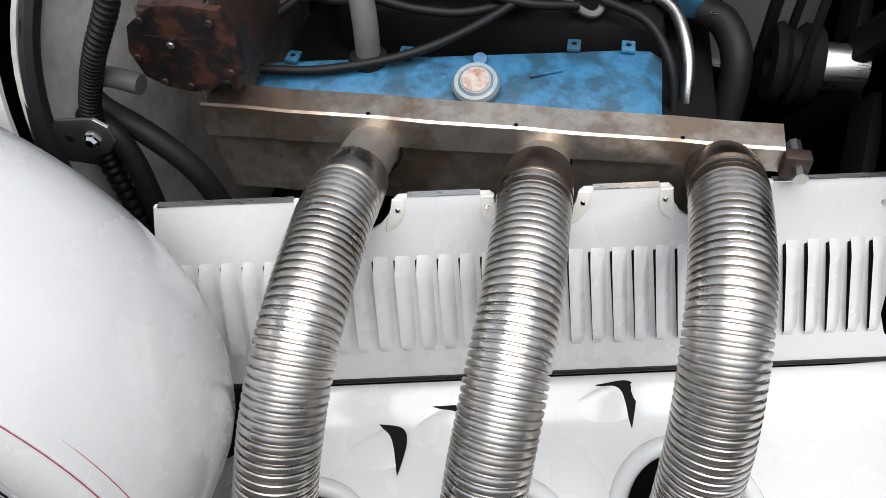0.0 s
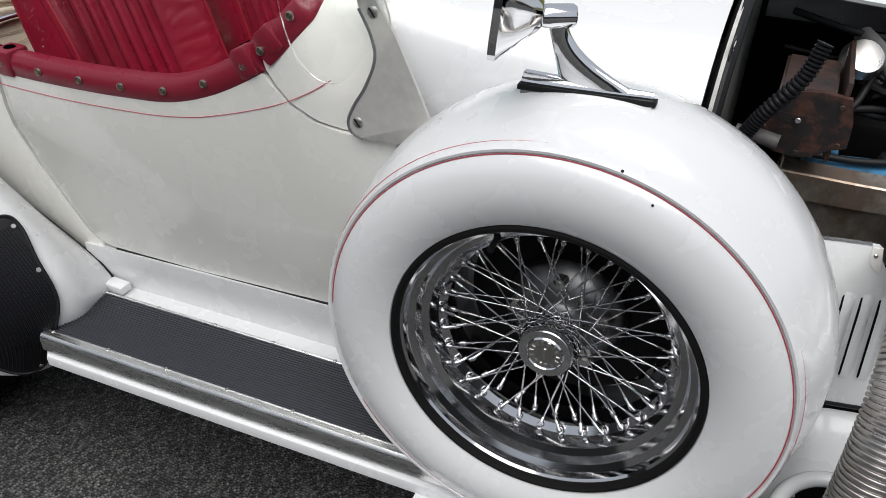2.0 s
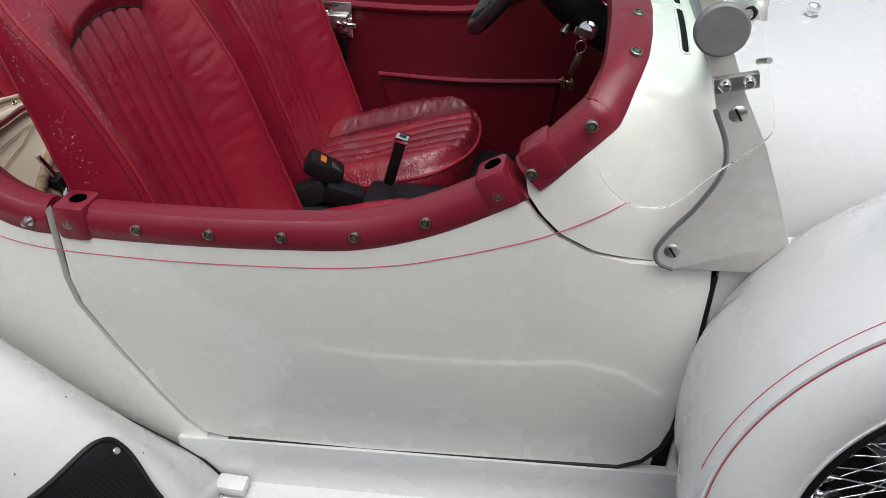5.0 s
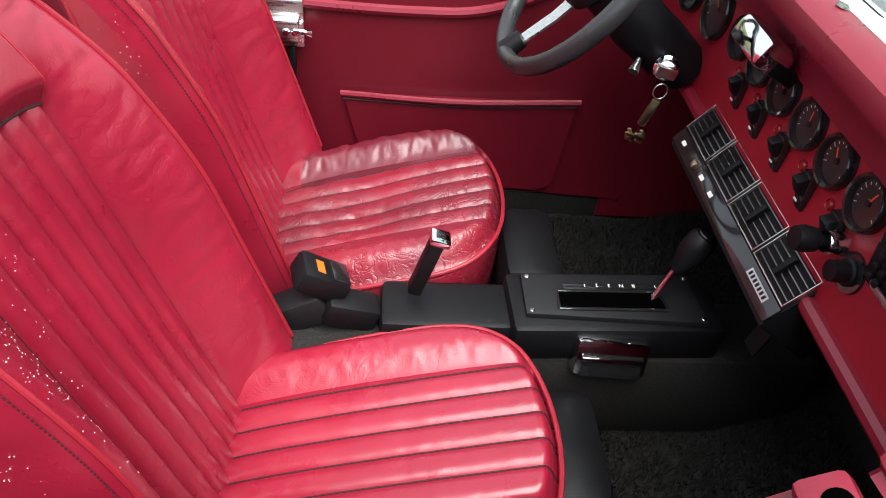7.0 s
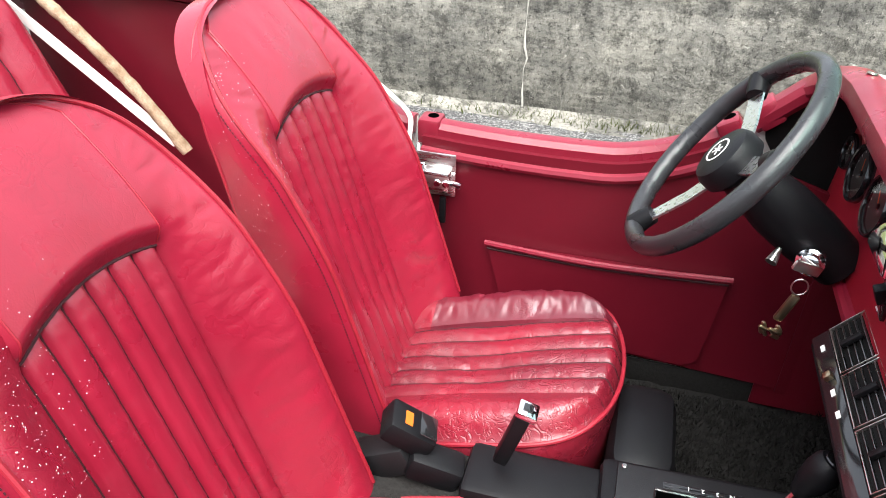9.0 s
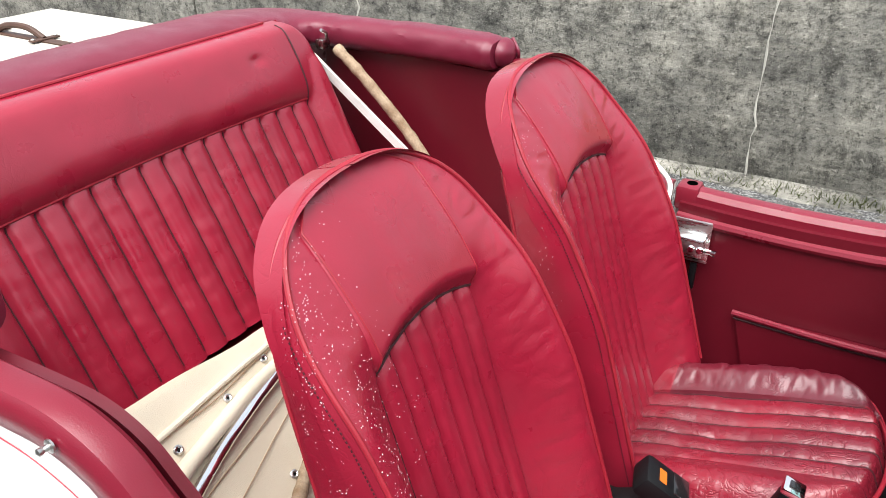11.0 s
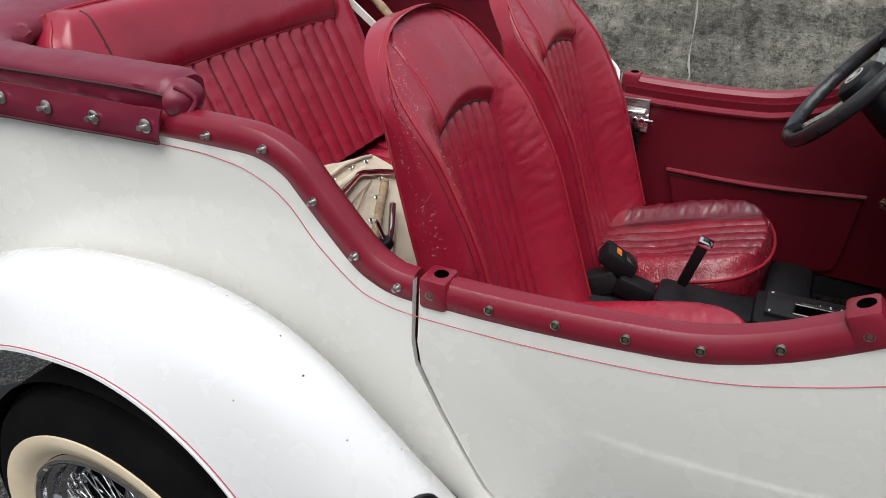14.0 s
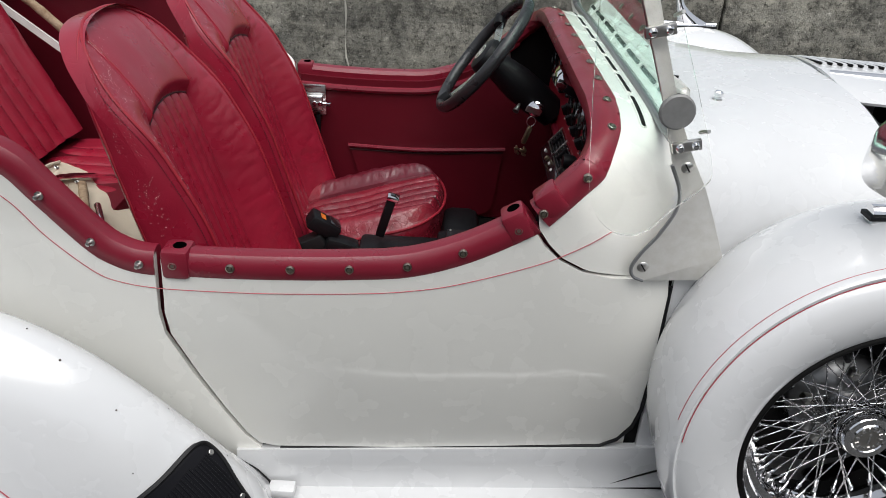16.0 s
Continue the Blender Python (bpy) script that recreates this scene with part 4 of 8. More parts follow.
# chrome wing mirrors
for side in SIDES:
    def mp(x, y, z):
        return (x, side * y, z)
    foot = bmnew()
    secs = []
    for i in range(17):
        t = i / 16
        x = lerp(1.068, 1.228, t)
        w = lerp(0.013, 0.005, t ** 1.4)
        z = lerp(1.072, 1.077, t)
        top = 0.012 * (1 - 0.4 * t)
        secs.append([mp(x, 0.644 + w * c, z + top * s - 0.012 * (s < 0)) for c, s in ((1, 0), (0.8, 0.6), (0.3, 1.0), (-0.3, 1.0), (-0.8, 0.6), (-1, 0), (-1, -0.6), (1, -0.6))])
    ring_grid(foot, secs)
    mir = part("wing_mirror", foot, CHROME, car, "chrome wing mirror on the spare wheel cover")
    part("gasket", plate([(1.064, 0.629), (1.064, 0.659), (1.15, 0.655), (1.232, 0.650), (1.232, 0.638), (1.15, 0.633)], lambda u, v, d: mp(u, v, lerp(1.071, 1.076, (u - 1.07) / 0.16) - d), 0.007, 0.001), RUBBER, mir)
    bm = bmnew()
    secs = []
    for i in range(13):
        t = i / 12
        xr, xf = lerp(1.112, 1.092, t), 1.118 + 0.092 * (1 - t) ** 2.2
        w = lerp(0.009, 0.0115, t)
        y = lerp(0.644, 0.654, t)
        secs.append([mp((xr + xf) / 2 + (xf - xr) / 2 * math.cos(a), y + w * math.sin(a), lerp(1.080, 1.160, t)) for a in (2 * math.pi * k / 20 for k in range(20))])
    ring_grid(bm, secs)
    part("stem", bm, CHROME, mir)
    part("swivel", tube([mp(1.128, 0.658, 1.164), mp(1.124, 0.660, 1.164), mp(1.100, 0.680, 1.166), mp(1.094, 0.685, 1.166)], lambda u: 0.0135 if 0.1 < u < 0.9 else 0.011, 24), CHROME, mir)
    ax = axis(mp(1.099, 0.684, 1.167), (-1, 0.25 * side, 0.10))
    bm = bmnew()
    rings = []
    for r, h in ((0.011, 0), (0.016, 0.003), (0.026, 0.014), (0.039, 0.028), (0.050, 0.040), (0.055, 0.044), (0.055, 0.053), (0.051, 0.054)):
        ring = []
        for k in range(40):
            a = 2 * math.pi * k / 40
            c, s = math.cos(a), math.sin(a)
            q = (abs(c) ** 3.6 + abs(s) ** 3.6) ** (-1 / 3.6)
            ring.append(ax @ Vector((r * q * c, r * q * s * 0.92, h)))
        rings.append(ring)
    ring_grid(bm, rings)
    part("mirror_head", bm, CHROME, mir)

# ---------------------------------------------------------------- bonnet side panel with louvres
def panel_y(x, z=0.81):
    return 0.435 - 0.215 * (x - 1.383) + 0.30 * (0.81 - z)


PZ0, PZ1 = 0.56, 0.812
PIPES = [1.603, 1.807, 2.004]


def panel_fn(side):
    return lambda u, v, d: (u, side * (panel_y(u, v) - d), v)


for side in SIDES:
    out = [(1.355, PZ0), (2.62, PZ0), (2.62, PZ1)]
    for px in reversed(PIPES):
        out.append((px + 0.052, PZ1))
        for k in range(9):
            a = math.pi * k / 8
            out.append((px + 0.047 * math.cos(a), PZ1 - 0.004 - 0.043 * math.sin(a)))
        out.append((px - 0.052, PZ1))
    out += [(1.388, PZ1)]
    panel = part("bonnet_side_panel", plate(out, panel_fn(side), 0.006, 0.0012), WHITE, car, "white louvred bonnet side panel")
    for a, b in ((1.392, PIPES[0] - 0.062), (PIPES[0] + 0.062, PIPES[1] - 0.062), (PIPES[1] + 0.062, PIPES[2] - 0.062), (PIPES[2] + 0.062, 2.6)):
        bm = bmnew()
        add_sweep(bm, [(lerp(a, b, i / 6), side * (panel_y(lerp(a, b, i / 6)) - 0.004), PZ1 + 0.0006) for i in range(7)], [(-0.004, 0.0006), (0.0042, 0.0006), (0.0042, -0.0006), (-0.004, -0.0006)], side=(0, side, 0))
        part("edge_strip", bm, ALU, panel, "thin bright edge strip")
    # louvres, open towards the rear
    if side < 0:
        nl = 35
        for i in range(nl):
            x0 = 1.379 + 0.0249 * i
            bm = bmnew()
            z0, z1 = 0.602, 0.738
            rows = []
            for j in range(9):
                t = j / 8
                z = lerp(z0, z1, t)
                x = x0 + max(0.0, x0 - 1.45) * 0.05 * (1 - t)
                h = 0.0105 * min(1, math.sin(math.pi * min(max(t, 0.0), 1.0)) * 2.6 + 0.0)
                rows.append([Vector((x - 0.001, side * (panel_y(x, z) + h), z)), Vector((x + 0.005, side * (panel_y(x + 0.005, z) + h * 0.92), z)), Vector((x + 0.011, side * (panel_y(x + 0.011, z) + h * 0.5), z)), Vector((x + 0.016, side * (panel_y(x + 0.016, z) - 0.0005), z))])
            g = [[bm.verts.new(v) for v in r] for r in rows]
            for a, b in zip(g, g[1:]):
                for k in range(3):
                    bm.faces.new((a[k], a[k + 1], b[k + 1], b[k]))
            lv = part("louvre", bm, WHITE, panel)
            sh = max(0.0, x0 - 1.45) * 0.05
            # dark strip on the uncut panel stands for shade inside the louvre
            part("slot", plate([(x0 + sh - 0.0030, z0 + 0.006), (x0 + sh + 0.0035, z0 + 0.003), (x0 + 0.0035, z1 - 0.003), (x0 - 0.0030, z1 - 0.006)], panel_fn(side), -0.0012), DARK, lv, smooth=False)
        for px in PIPES:
            for s in (-1, 1):
                o = [(px + s * a, PZ1 - b) for a, b in ((0.046, 0.002), (0.060, 0.002), (0.061, 0.014), (0.057, 0.027), (0.049, 0.036), (0.040, 0.041), (0.040, 0.031), (0.044, 0.018))]
                br = part("pipe_bracket", plate(o, lambda u, v, d: (u, -(panel_y(u, v) + 0.0022 - d), v), 0.003, 0.0008), WHITEMETAL, panel, "small metal edge plate")
                part("screw", lathe(disc_profile(0.0034, 0.002), axis((px + s * 0.053, -(panel_y(px + s * 0.053, PZ1 - 0.014) + 0.0022), PZ1 - 0.014), (0, -1, 0)), 12), CHROME, br)
        for x, z in ((1.37, 0.75), (2.20, 0.782), (2.24, 0.62)):
            part("screw", lathe(disc_profile(0.005, 0.002), axis((x, -(panel_y(x, z) + 0.0005), z), (0, -1, 0)), 12), STEEL, panel)
        part("bottom_seal", tube([(lerp(1.33, 2.62, i / 10), -(panel_y(lerp(1.33, 2.62, i / 10), PZ0) - 0.002), PZ0 - 0.003) for i in range(11)], 0.005, 8), RUBBER, panel)

# ---------------------------------------------------------------- front wings
HOLES = [(1.553, 0.672), (1.790, 0.655), (2.002, 0.630)]
OPENINGS = [(1.588, 0.702), (1.818, 0.658), (2.026, 0.572)]


def front_wing(side):
    def f(u, v):
        x = lerp(0.97, 3.05, u)
        yi = panel_y(max(1.33, x), 0.55) - 0.004
        y = lerp(yi, 0.815, v)
        # well under the spare, rising ahead of it
        rise = smoothstep(1.36, 1.56, x)
        z = lerp(0.345, 0.525, rise)
        z += 0.02 * math.exp(-((v - 0.0) / 0.10) ** 2) * rise
        z -= 0.10 * smoothstep(0.80, 1.0, v) ** 2 * rise
        z += 0.22 * smoothstep(2.2, 2.7, x) * math.sin(math.pi * min(1, v * 0.8 + 0.1)) - 0.42 * smoothstep(2.75, 3.05, x) ** 2
        return Vector((x, side * y, z))
    bm = bmnew()
    nu, nv = 190, 56
    g = [[bm.verts.new(f(i / nu, j / nv)) for j in range(nv + 1)] for i in range(nu + 1)]
    for i in range(nu):
        for j in range(nv):
            c = (g[i][j].co + g[i + 1][j + 1].co) / 2
            if side < 0 and any(((c.x - hx) / 0.082) ** 2 + ((abs(c.y) - hy) / 0.105) ** 2 < 1 for hx, hy in OPENINGS):
                continue
            bm.faces.new((g[i][j], g[i + 1][j], g[i + 1][j + 1], g[i][j + 1]))
    bmesh.ops.recalc_face_normals(bm, faces=bm.faces)
    bmesh.ops.solidify(bm, geom=bm.faces[:], thickness=0.006)
    w = part("front_wing", bm, WHITE, car, "white painted front wing with pipe openings")
    part("wing_skirt", sheet(lambda u, v: Vector((lerp(0.97, 3.05, u), side * (0.815 + 0.012 * v), lerp(f(u, 1).z, f(u, 1).z - 0.14, v))), 60, 6, 0.006), WHITE, w)
    part("spare_well_lip", tube([(SP[0] + 0.348 * math.cos(a), side * 0.748, SP[1] + 0.350 * math.sin(a)) for a in (lerp(3.9, 5.55, i / 30) for i in range(31))], 0.006, 8), RUBBER, w)
    return w


fw = front_wing(-1)
front_wing(1)
for hx, hy in OPENINGS:
    ring = [(hx + 0.085 * math.cos(a), -(hy + 0.107 * math.sin(a)), 0.520 - 0.10 * smoothstep(0.80, 1.0, (hy + 0.110 * math.sin(a) - panel_y(hx)) / (0.815 - panel_y(hx))) ** 2) for a in (2 * math.pi * k / 48 for k in range(49))]
    part("opening_rim", tube(ring, 0.012, 12), WHITE, fw)
    bm = bmnew()
    ring_grid(bm, [[(x, y, z + dz) for x, y, z in ring[:-1]] for dz in (0, -0.16)], True, False)
    part("opening_wall", bm, DARK, fw)
part("wing_underside", box((1.8, -0.62, 0.33), (0.9, 0.36, 0.02), 0.002), DARK, fw)
# humps with crescent slots between panel and wing
def scoop(a, b, c):
    arc = spline([(*a, 0), (*b, 0), (*c, 0)], 29)
    tail = Vector((-0.10, -0.062, 0))

    def base(x, y):
        yi = panel_y(max(1.33, x), 0.55) - 0.004
        return 0.525 + 0.02 * math.exp(-((-y - yi) / (0.815 - yi) / 0.10) ** 2)

    def f(u, v):
        q = arc[min(28, int(round(u * 28)))]
        k = math.sin(math.pi * u)
        p = q + tail * v * (0.55 + 0.45 * k)
        return Vector((p.x, p.y, base(p.x, p.y) - 0.003 + 0.007 * k * (1 - smoothstep(0, 1, v))))
    s = part("air_scoop", sheet(f, 28, 16, 0.002), WHITE, fw, "white air scoop with a dark crescent mouth", angle=60)
    # dark sheets stand in for the shade inside the uncut mouth
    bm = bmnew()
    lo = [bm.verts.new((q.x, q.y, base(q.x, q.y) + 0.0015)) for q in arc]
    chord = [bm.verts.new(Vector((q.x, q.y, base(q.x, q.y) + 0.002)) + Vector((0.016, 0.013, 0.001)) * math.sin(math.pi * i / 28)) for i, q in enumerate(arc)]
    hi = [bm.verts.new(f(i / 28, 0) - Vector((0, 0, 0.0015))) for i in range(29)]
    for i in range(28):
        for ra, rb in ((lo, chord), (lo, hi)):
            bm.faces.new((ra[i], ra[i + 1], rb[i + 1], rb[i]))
    part("scoop_mouth_shade", bm, DARK, s, smooth=False)


for a, b, c in (((1.640, -0.505), (1.660, -0.524), (1.677, -0.570)), ((1.704, -0.472), (1.745, -0.480), (1.770, -0.535)), ((1.908, -0.411), (1.940, -0.413), (1.958, -0.457))):
    scoop(a, b, c)

# ---------------------------------------------------------------- exhaust: shield and flexible pipes
def shield_strip(points, x0, x1):
    bm = bmnew()
    rings = []
    for i in range(13):
        t = i / 12
        zt, zb = lerp(0.842, 0.8545, t), lerp(0.796, 0.824, t)
        wob = 0.0012 * math.sin(i * 2.1)
        rings.append([(lerp(x0, x1, t), y + wob, lerp(zb, zt, k) + dz) for y, k, dz in points])
    ring_grid(bm, rings)
    return bm


shield = part("heat_shield", shield_strip([(-0.246, 1, 0.004), (-0.246, 1, 0.0065), (-0.2795, 1, 0.001), (-0.2825, 1, -0.0015), (-0.284, 0, 0.0), (-0.282, 0, 0.0), (-0.2805, 1, -0.003), (-0.279, 1, -0.0015)], 1.388, 2.068), SHIELD, car, "discoloured steel manifold heat shield", angle=20)
part("shield_lower", shield_strip([(-0.272, 0, 0.01), (-0.275, 0, 0.01), (-0.268, 0, -0.10), (-0.265, 0, -0.10)], 1.395, 2.06), SHIELD, shield)
part("shield_end", box((1.394, -0.255, 0.80), (0.003, 0.045, 0.13), 0.001), SHIELD, shield)
for x in (1.60, 1.775, 1.96):
    part("shield_notch", lathe(disc_profile(0.003, 0.0006), axis((x, -0.2765, 0.8435 + 0.018 * (x - 1.388)), (0, -0.1, 1)), 16), DARK, shield)
for px in PIPES:
    # black ring draws the dark edge of the pipe's hole
    part("pipe_hole_edge", lathe([(0.0320, -0.002), (0.0350, -0.002), (0.0350, 0.001), (0.0320, 0.001)], axis((px + 0.002, -0.2835, {1.603: 0.800, 1.807: 0.803}.get(px, 0.815)), (0, -1, 0.2)), 32, True), DARK, shield)
bolt = part("shield_clamp", box((2.082, -0.285, 0.838), (0.03, 0.02, 0.03), 0.004), RUST, shield)
part("bolt", tube([(2.085, -0.31, 0.838), (2.085, -0.25, 0.838)], 0.008, 8), STEEL, bolt)


def flex_pipe(line, label, neck, browned):
    path = spline(line, 500)
    pos, dist = path, [0.0]
    for a, b in zip(path, path[1:]):
        dist.append(dist[-1] + (b - a).length)

    def at(s):
        i = max(0, min(len(dist) - 2, int(np.searchsorted(dist, s)) - 1))
        return path[i].lerp(path[i + 1], (s - dist[i]) / max(1e-9, dist[i + 1] - dist[i]))
    steps = [(0.0, 0.0315), (0.03, 0.0315), (neck - 0.001, 0.0318), (neck, 0.0320), (neck + 0.0004, 0.0384), (neck + 0.002, 0.0390), (neck + 0.030, 0.0404), (neck + 0.040, 0.0406), (neck + 0.0405, 0.0385), (neck + 0.047, 0.0385)]
    s, pitch = neck + 0.048, 0.0082
    while s < dist[-1] - 0.02:
        steps += [(s, 0.0368), (s + 0.0004, 0.0400), (s + 0.0012, 0.0411), (s + 0.0036, 0.0413), (s + 0.0060, 0.0405), (s + 0.0064, 0.0368)]
        s += pitch
    p3, rr = [at(q) for q, r in steps], [r for q, r in steps]
    p = part("exhaust_pipe", tube(p3, lambda u: rr[int(round(u * (len(rr) - 1)))], 40), FLEX, car, label, angle=28)
    part("pipe_stub", tube([at(0.02 + (neck - 0.0205) * i / 10) for i in range(11)], 0.0324, 36), STUB, p, "plain pale steel stub")
    if browned:
        part("pipe_sleeve", tube([at(neck - 0.0008 + 0.042 * i / 12) for i in range(13)], lambda u: lerp(0.0396, 0.0412, u), 40), HEATED, p, "heat-browned steel sleeve")
        for q in (0.054, 0.0622)[:browned]:
            part("burnt_rib", tube([at(neck + q + 0.0068 * i / 4) for i in range(5)], 0.0416, 40), HEATED, p)


PIPE_LINES = [
    [(1.603, -0.262, 0.794), (1.603, -0.290, 0.802), (1.603, -0.33, 0.814), (1.603, -0.39, 0.827), (1.602, -0.455, 0.832), (1.602, -0.555, 0.815), (1.598, -0.628, 0.768), (1.593, -0.68, 0.695), (1.588, -0.715, 0.60), (1.585, -0.73, 0.52), (1.584, -0.735, 0.42)],
    [(1.809, -0.262, 0.797), (1.809, -0.290, 0.805), (1.808, -0.325, 0.816), (1.807, -0.37, 0.825), (1.807, -0.445, 0.823), (1.806, -0.52, 0.805), (1.801, -0.59, 0.768), (1.795, -0.645, 0.715), (1.790, -0.685, 0.64), (1.787, -0.70, 0.54), (1.786, -0.705, 0.42)],
    [(2.008, -0.262, 0.808), (2.008, -0.290, 0.818), (2.008, -0.325, 0.834), (2.005, -0.39, 0.845), (2.003, -0.465, 0.834), (2.001, -0.518, 0.808), (2.001, -0.556, 0.765), (2.001, -0.585, 0.712), (2.0, -0.61, 0.63), (2.0, -0.62, 0.53), (2.0, -0.62, 0.42)],
]
for line, neck, browned in zip(PIPE_LINES, (0.100, 0.066, 0.034), (0, 1, 2)):
    flex_pipe(line, "ribbed flexible stainless steel exhaust pipe", neck, browned)
for px in PIPES:
    part("exhaust_pipe", tube(spline([(px, 0.3, 0.84), (px, 0.44, 0.826), (px, 0.575, 0.715), (px, 0.66, 0.52), (px, 0.68, 0.40)], 40), 0.046, 20), FLEX, car)

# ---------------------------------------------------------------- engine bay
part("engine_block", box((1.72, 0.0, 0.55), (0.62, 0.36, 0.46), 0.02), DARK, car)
# black background panels and a near-black radiator hold the bay's shade
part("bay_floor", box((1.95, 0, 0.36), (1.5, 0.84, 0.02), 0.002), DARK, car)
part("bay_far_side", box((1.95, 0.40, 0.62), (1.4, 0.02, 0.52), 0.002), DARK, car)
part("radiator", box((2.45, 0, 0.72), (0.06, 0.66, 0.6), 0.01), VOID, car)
vc = bmnew()
secs = []
for x, k in ((1.425, 0.86), (1.432, 0.97), (1.45, 1.0), (1.6, 1.0), (1.75, 1.0), (1.9, 1.0), (1.93, 0.98), (1.945, 0.9)):
    yb = -0.165 + 0.2 * (x - 1.43)
    pr = [(-0.255, 0.735), (-0.252, 0.775), (-0.240, 0.808), (-0.215, 0.826), (lerp(-0.215, yb, 0.6), 0.835), (yb - 0.014, 0.836), (yb, 0.828), (yb + 0.008, 0.80), (yb + 0.010, 0.735)]
    cy, cz = -0.145, 0.74
    secs.append([(x, cy + (y - cy) * k, cz + (z - cz) * k) for y, z in pr])
ring_grid(vc, secs)
vcov = part("valve_cover", vc, BLUE, car, "worn blue painted valve cover")
part("flange", box((1.69, -0.165, 0.738), (0.55, 0.19, 0.012), 0.003), BLUE, vcov)
for x, y in ((1.47, -0.165), (1.615, -0.135), (1.83, -0.088), (1.90, -0.082)):
    tab = part("bracket", box((x, y, 0.840), (0.018, 0.024, 0.006), 0.002), BLUE, vcov)
    part("tab_hole", lathe(disc_profile(0.004, 0.001), axis((x, y, 0.8428), (0, 0, 1)), 10), DARK, tab)
part("emboss", box((1.80, -0.15, 0.8365), (0.045, 0.004, 0.003), 0.001, rot(0, 0, 25)), BLUE, vcov)
cap = part("filler_cap", lathe([(0, 0.022), (0.019, 0.022), (0.022, 0.019), (0.027, 0.019), (0.030, 0.015), (0.030, 0.006), (0.026, 0), (0, 0)], axis((1.716, -0.188, 0.830), (0, -0.4, 1)), 40), CAPMETAL, car, "rusty blue oil filler cap")
part("cap_rust", lathe([(0, 0.0236), (0.017, 0.0232), (0.018, 0.021), (0, 0.02)], axis((1.716, -0.188, 0.830), (0, -0.4, 1)), 24), CAPRUST, cap)
for s in (-1, 1):
    part("ear", lathe([(0, 0.006), (0.009, 0.005), (0.011, 0), (0.009, -0.005), (0, -0.006)], axis((1.716, -0.188 + s * 0.029, 0.8405 + s * 0.0125), (0, -0.4, 1)), 16), BLUE, cap)
# air cleaner
part("air_cleaner", lathe([(0, 0.055), (0.06, 0.055), (0.17, 0.05), (0.195, 0.045), (0.2, 0.03), (0.2, -0.02), (0.18, -0.03), (0, -0.03)], axis((1.72, 0.15, 0.965), (0, 0, 1)), 64), DARK, car, "black round air cleaner")
part("air_cleaner_lid", lathe([(0.16, 0.051), (0.203, 0.047), (0.208, 0.038), (0.203, 0.034)], axis((1.72, 0.15, 0.965), (0, 0, 1)), 64), CHROME, car)
part("intake", box((1.72, 0.03, 0.80), (0.46, 0.16, 0.1), 0.02), DARK, car)
# firewall plate and rubber seal
seal = []
for i in range(60):
    th = radians(lerp(-2, 182, i / 59))
    n, hw, zt, zb = cowl_dims(1.262)
    p = cowl_section(1.266, min(max(th, 0), math.pi), n, hw, zt, zb - (0.2 if i in (0, 59) else 0))
    seal.append((1.278, p[1] * 0.955, p[2] - 0.026))
part("bonnet_seal", tube(seal, 0.013, 10), RUBBER, car, "black rubber bonnet seal")
fwm = material("grimy_steel_bulkhead", (0.58, 0.57, 0.54), 0.45, stain=0.7, stain_scale=9, stain_color=(0.12, 0.11, 0.10), grain=0.3, grain_scale=50, rough_var=0.1)
bulk = []
n, hw, zt, zb = cowl_dims(1.262)
for i in range(41):
    p = cowl_section(1.27, math.pi * i / 40, n, hw - 0.012, zt - 0.015, zb)
    bulk.append((p[1], p[2]))
bulk += [(hw - 0.012, 0.38), (-hw + 0.012, 0.38)]
fire = part("bulkhead", plate(bulk, lambda u, v, d: (1.272 + d, u, v), 0.006), fwm, car, "grimy steel engine bulkhead", smooth=False)
part("rusty_bolt", lathe([(0, 0.008), (0.006, 0.008), (0.008, 0.006), (0.008, 0.002), (0.014, 0.001), (0.014, 0), (0, 0)], axis((1.28, -0.37, 0.99), (1, 0, 0)), 6), RUST, fire)
pl = part("data_plate", box((1.281, -0.30, 1.03), (0.003, 0.09, 0.05), 0.001, rot(0, 0, 0)), BLACKGLOSS, fire, "small black data plate with unreadable text")
for k in range(5):
    part("text_bar", box((1.283, -0.30, 1.048 - 0.009 * k), (0.001, 0.07 - 0.012 * (k % 3), 0.0025), 0), MARK, pl, smooth=False)
hinge = part("bonnet_hinge", plate([(1.284, 0.85), (1.288, 0.896), (1.298, 0.907), (1.343, 0.913), (1.357, 0.904), (1.358, 0.884), (1.346, 0.868), (1.330, 0.862), (1.324, 0.848)], lambda u, v, d: (u, -0.412 + d, v), 0.004, 0.001), STEEL, fire, "pale steel bonnet catch plate")
part("bolt", lathe([(0, 0.008), (0.005, 0.008), (0.007, 0.004), (0.0095, 0.003), (0.0095, 0), (0, 0)], axis((1.334, -0.412, 0.886), (0, -1, 0)), 6), CHROME, hinge)
part("hinge_hole", lathe(disc_profile(0.006, 0.001), axis((1.306, -0.4122, 0.884), (0, -1, 0)), 14), DARK, hinge)
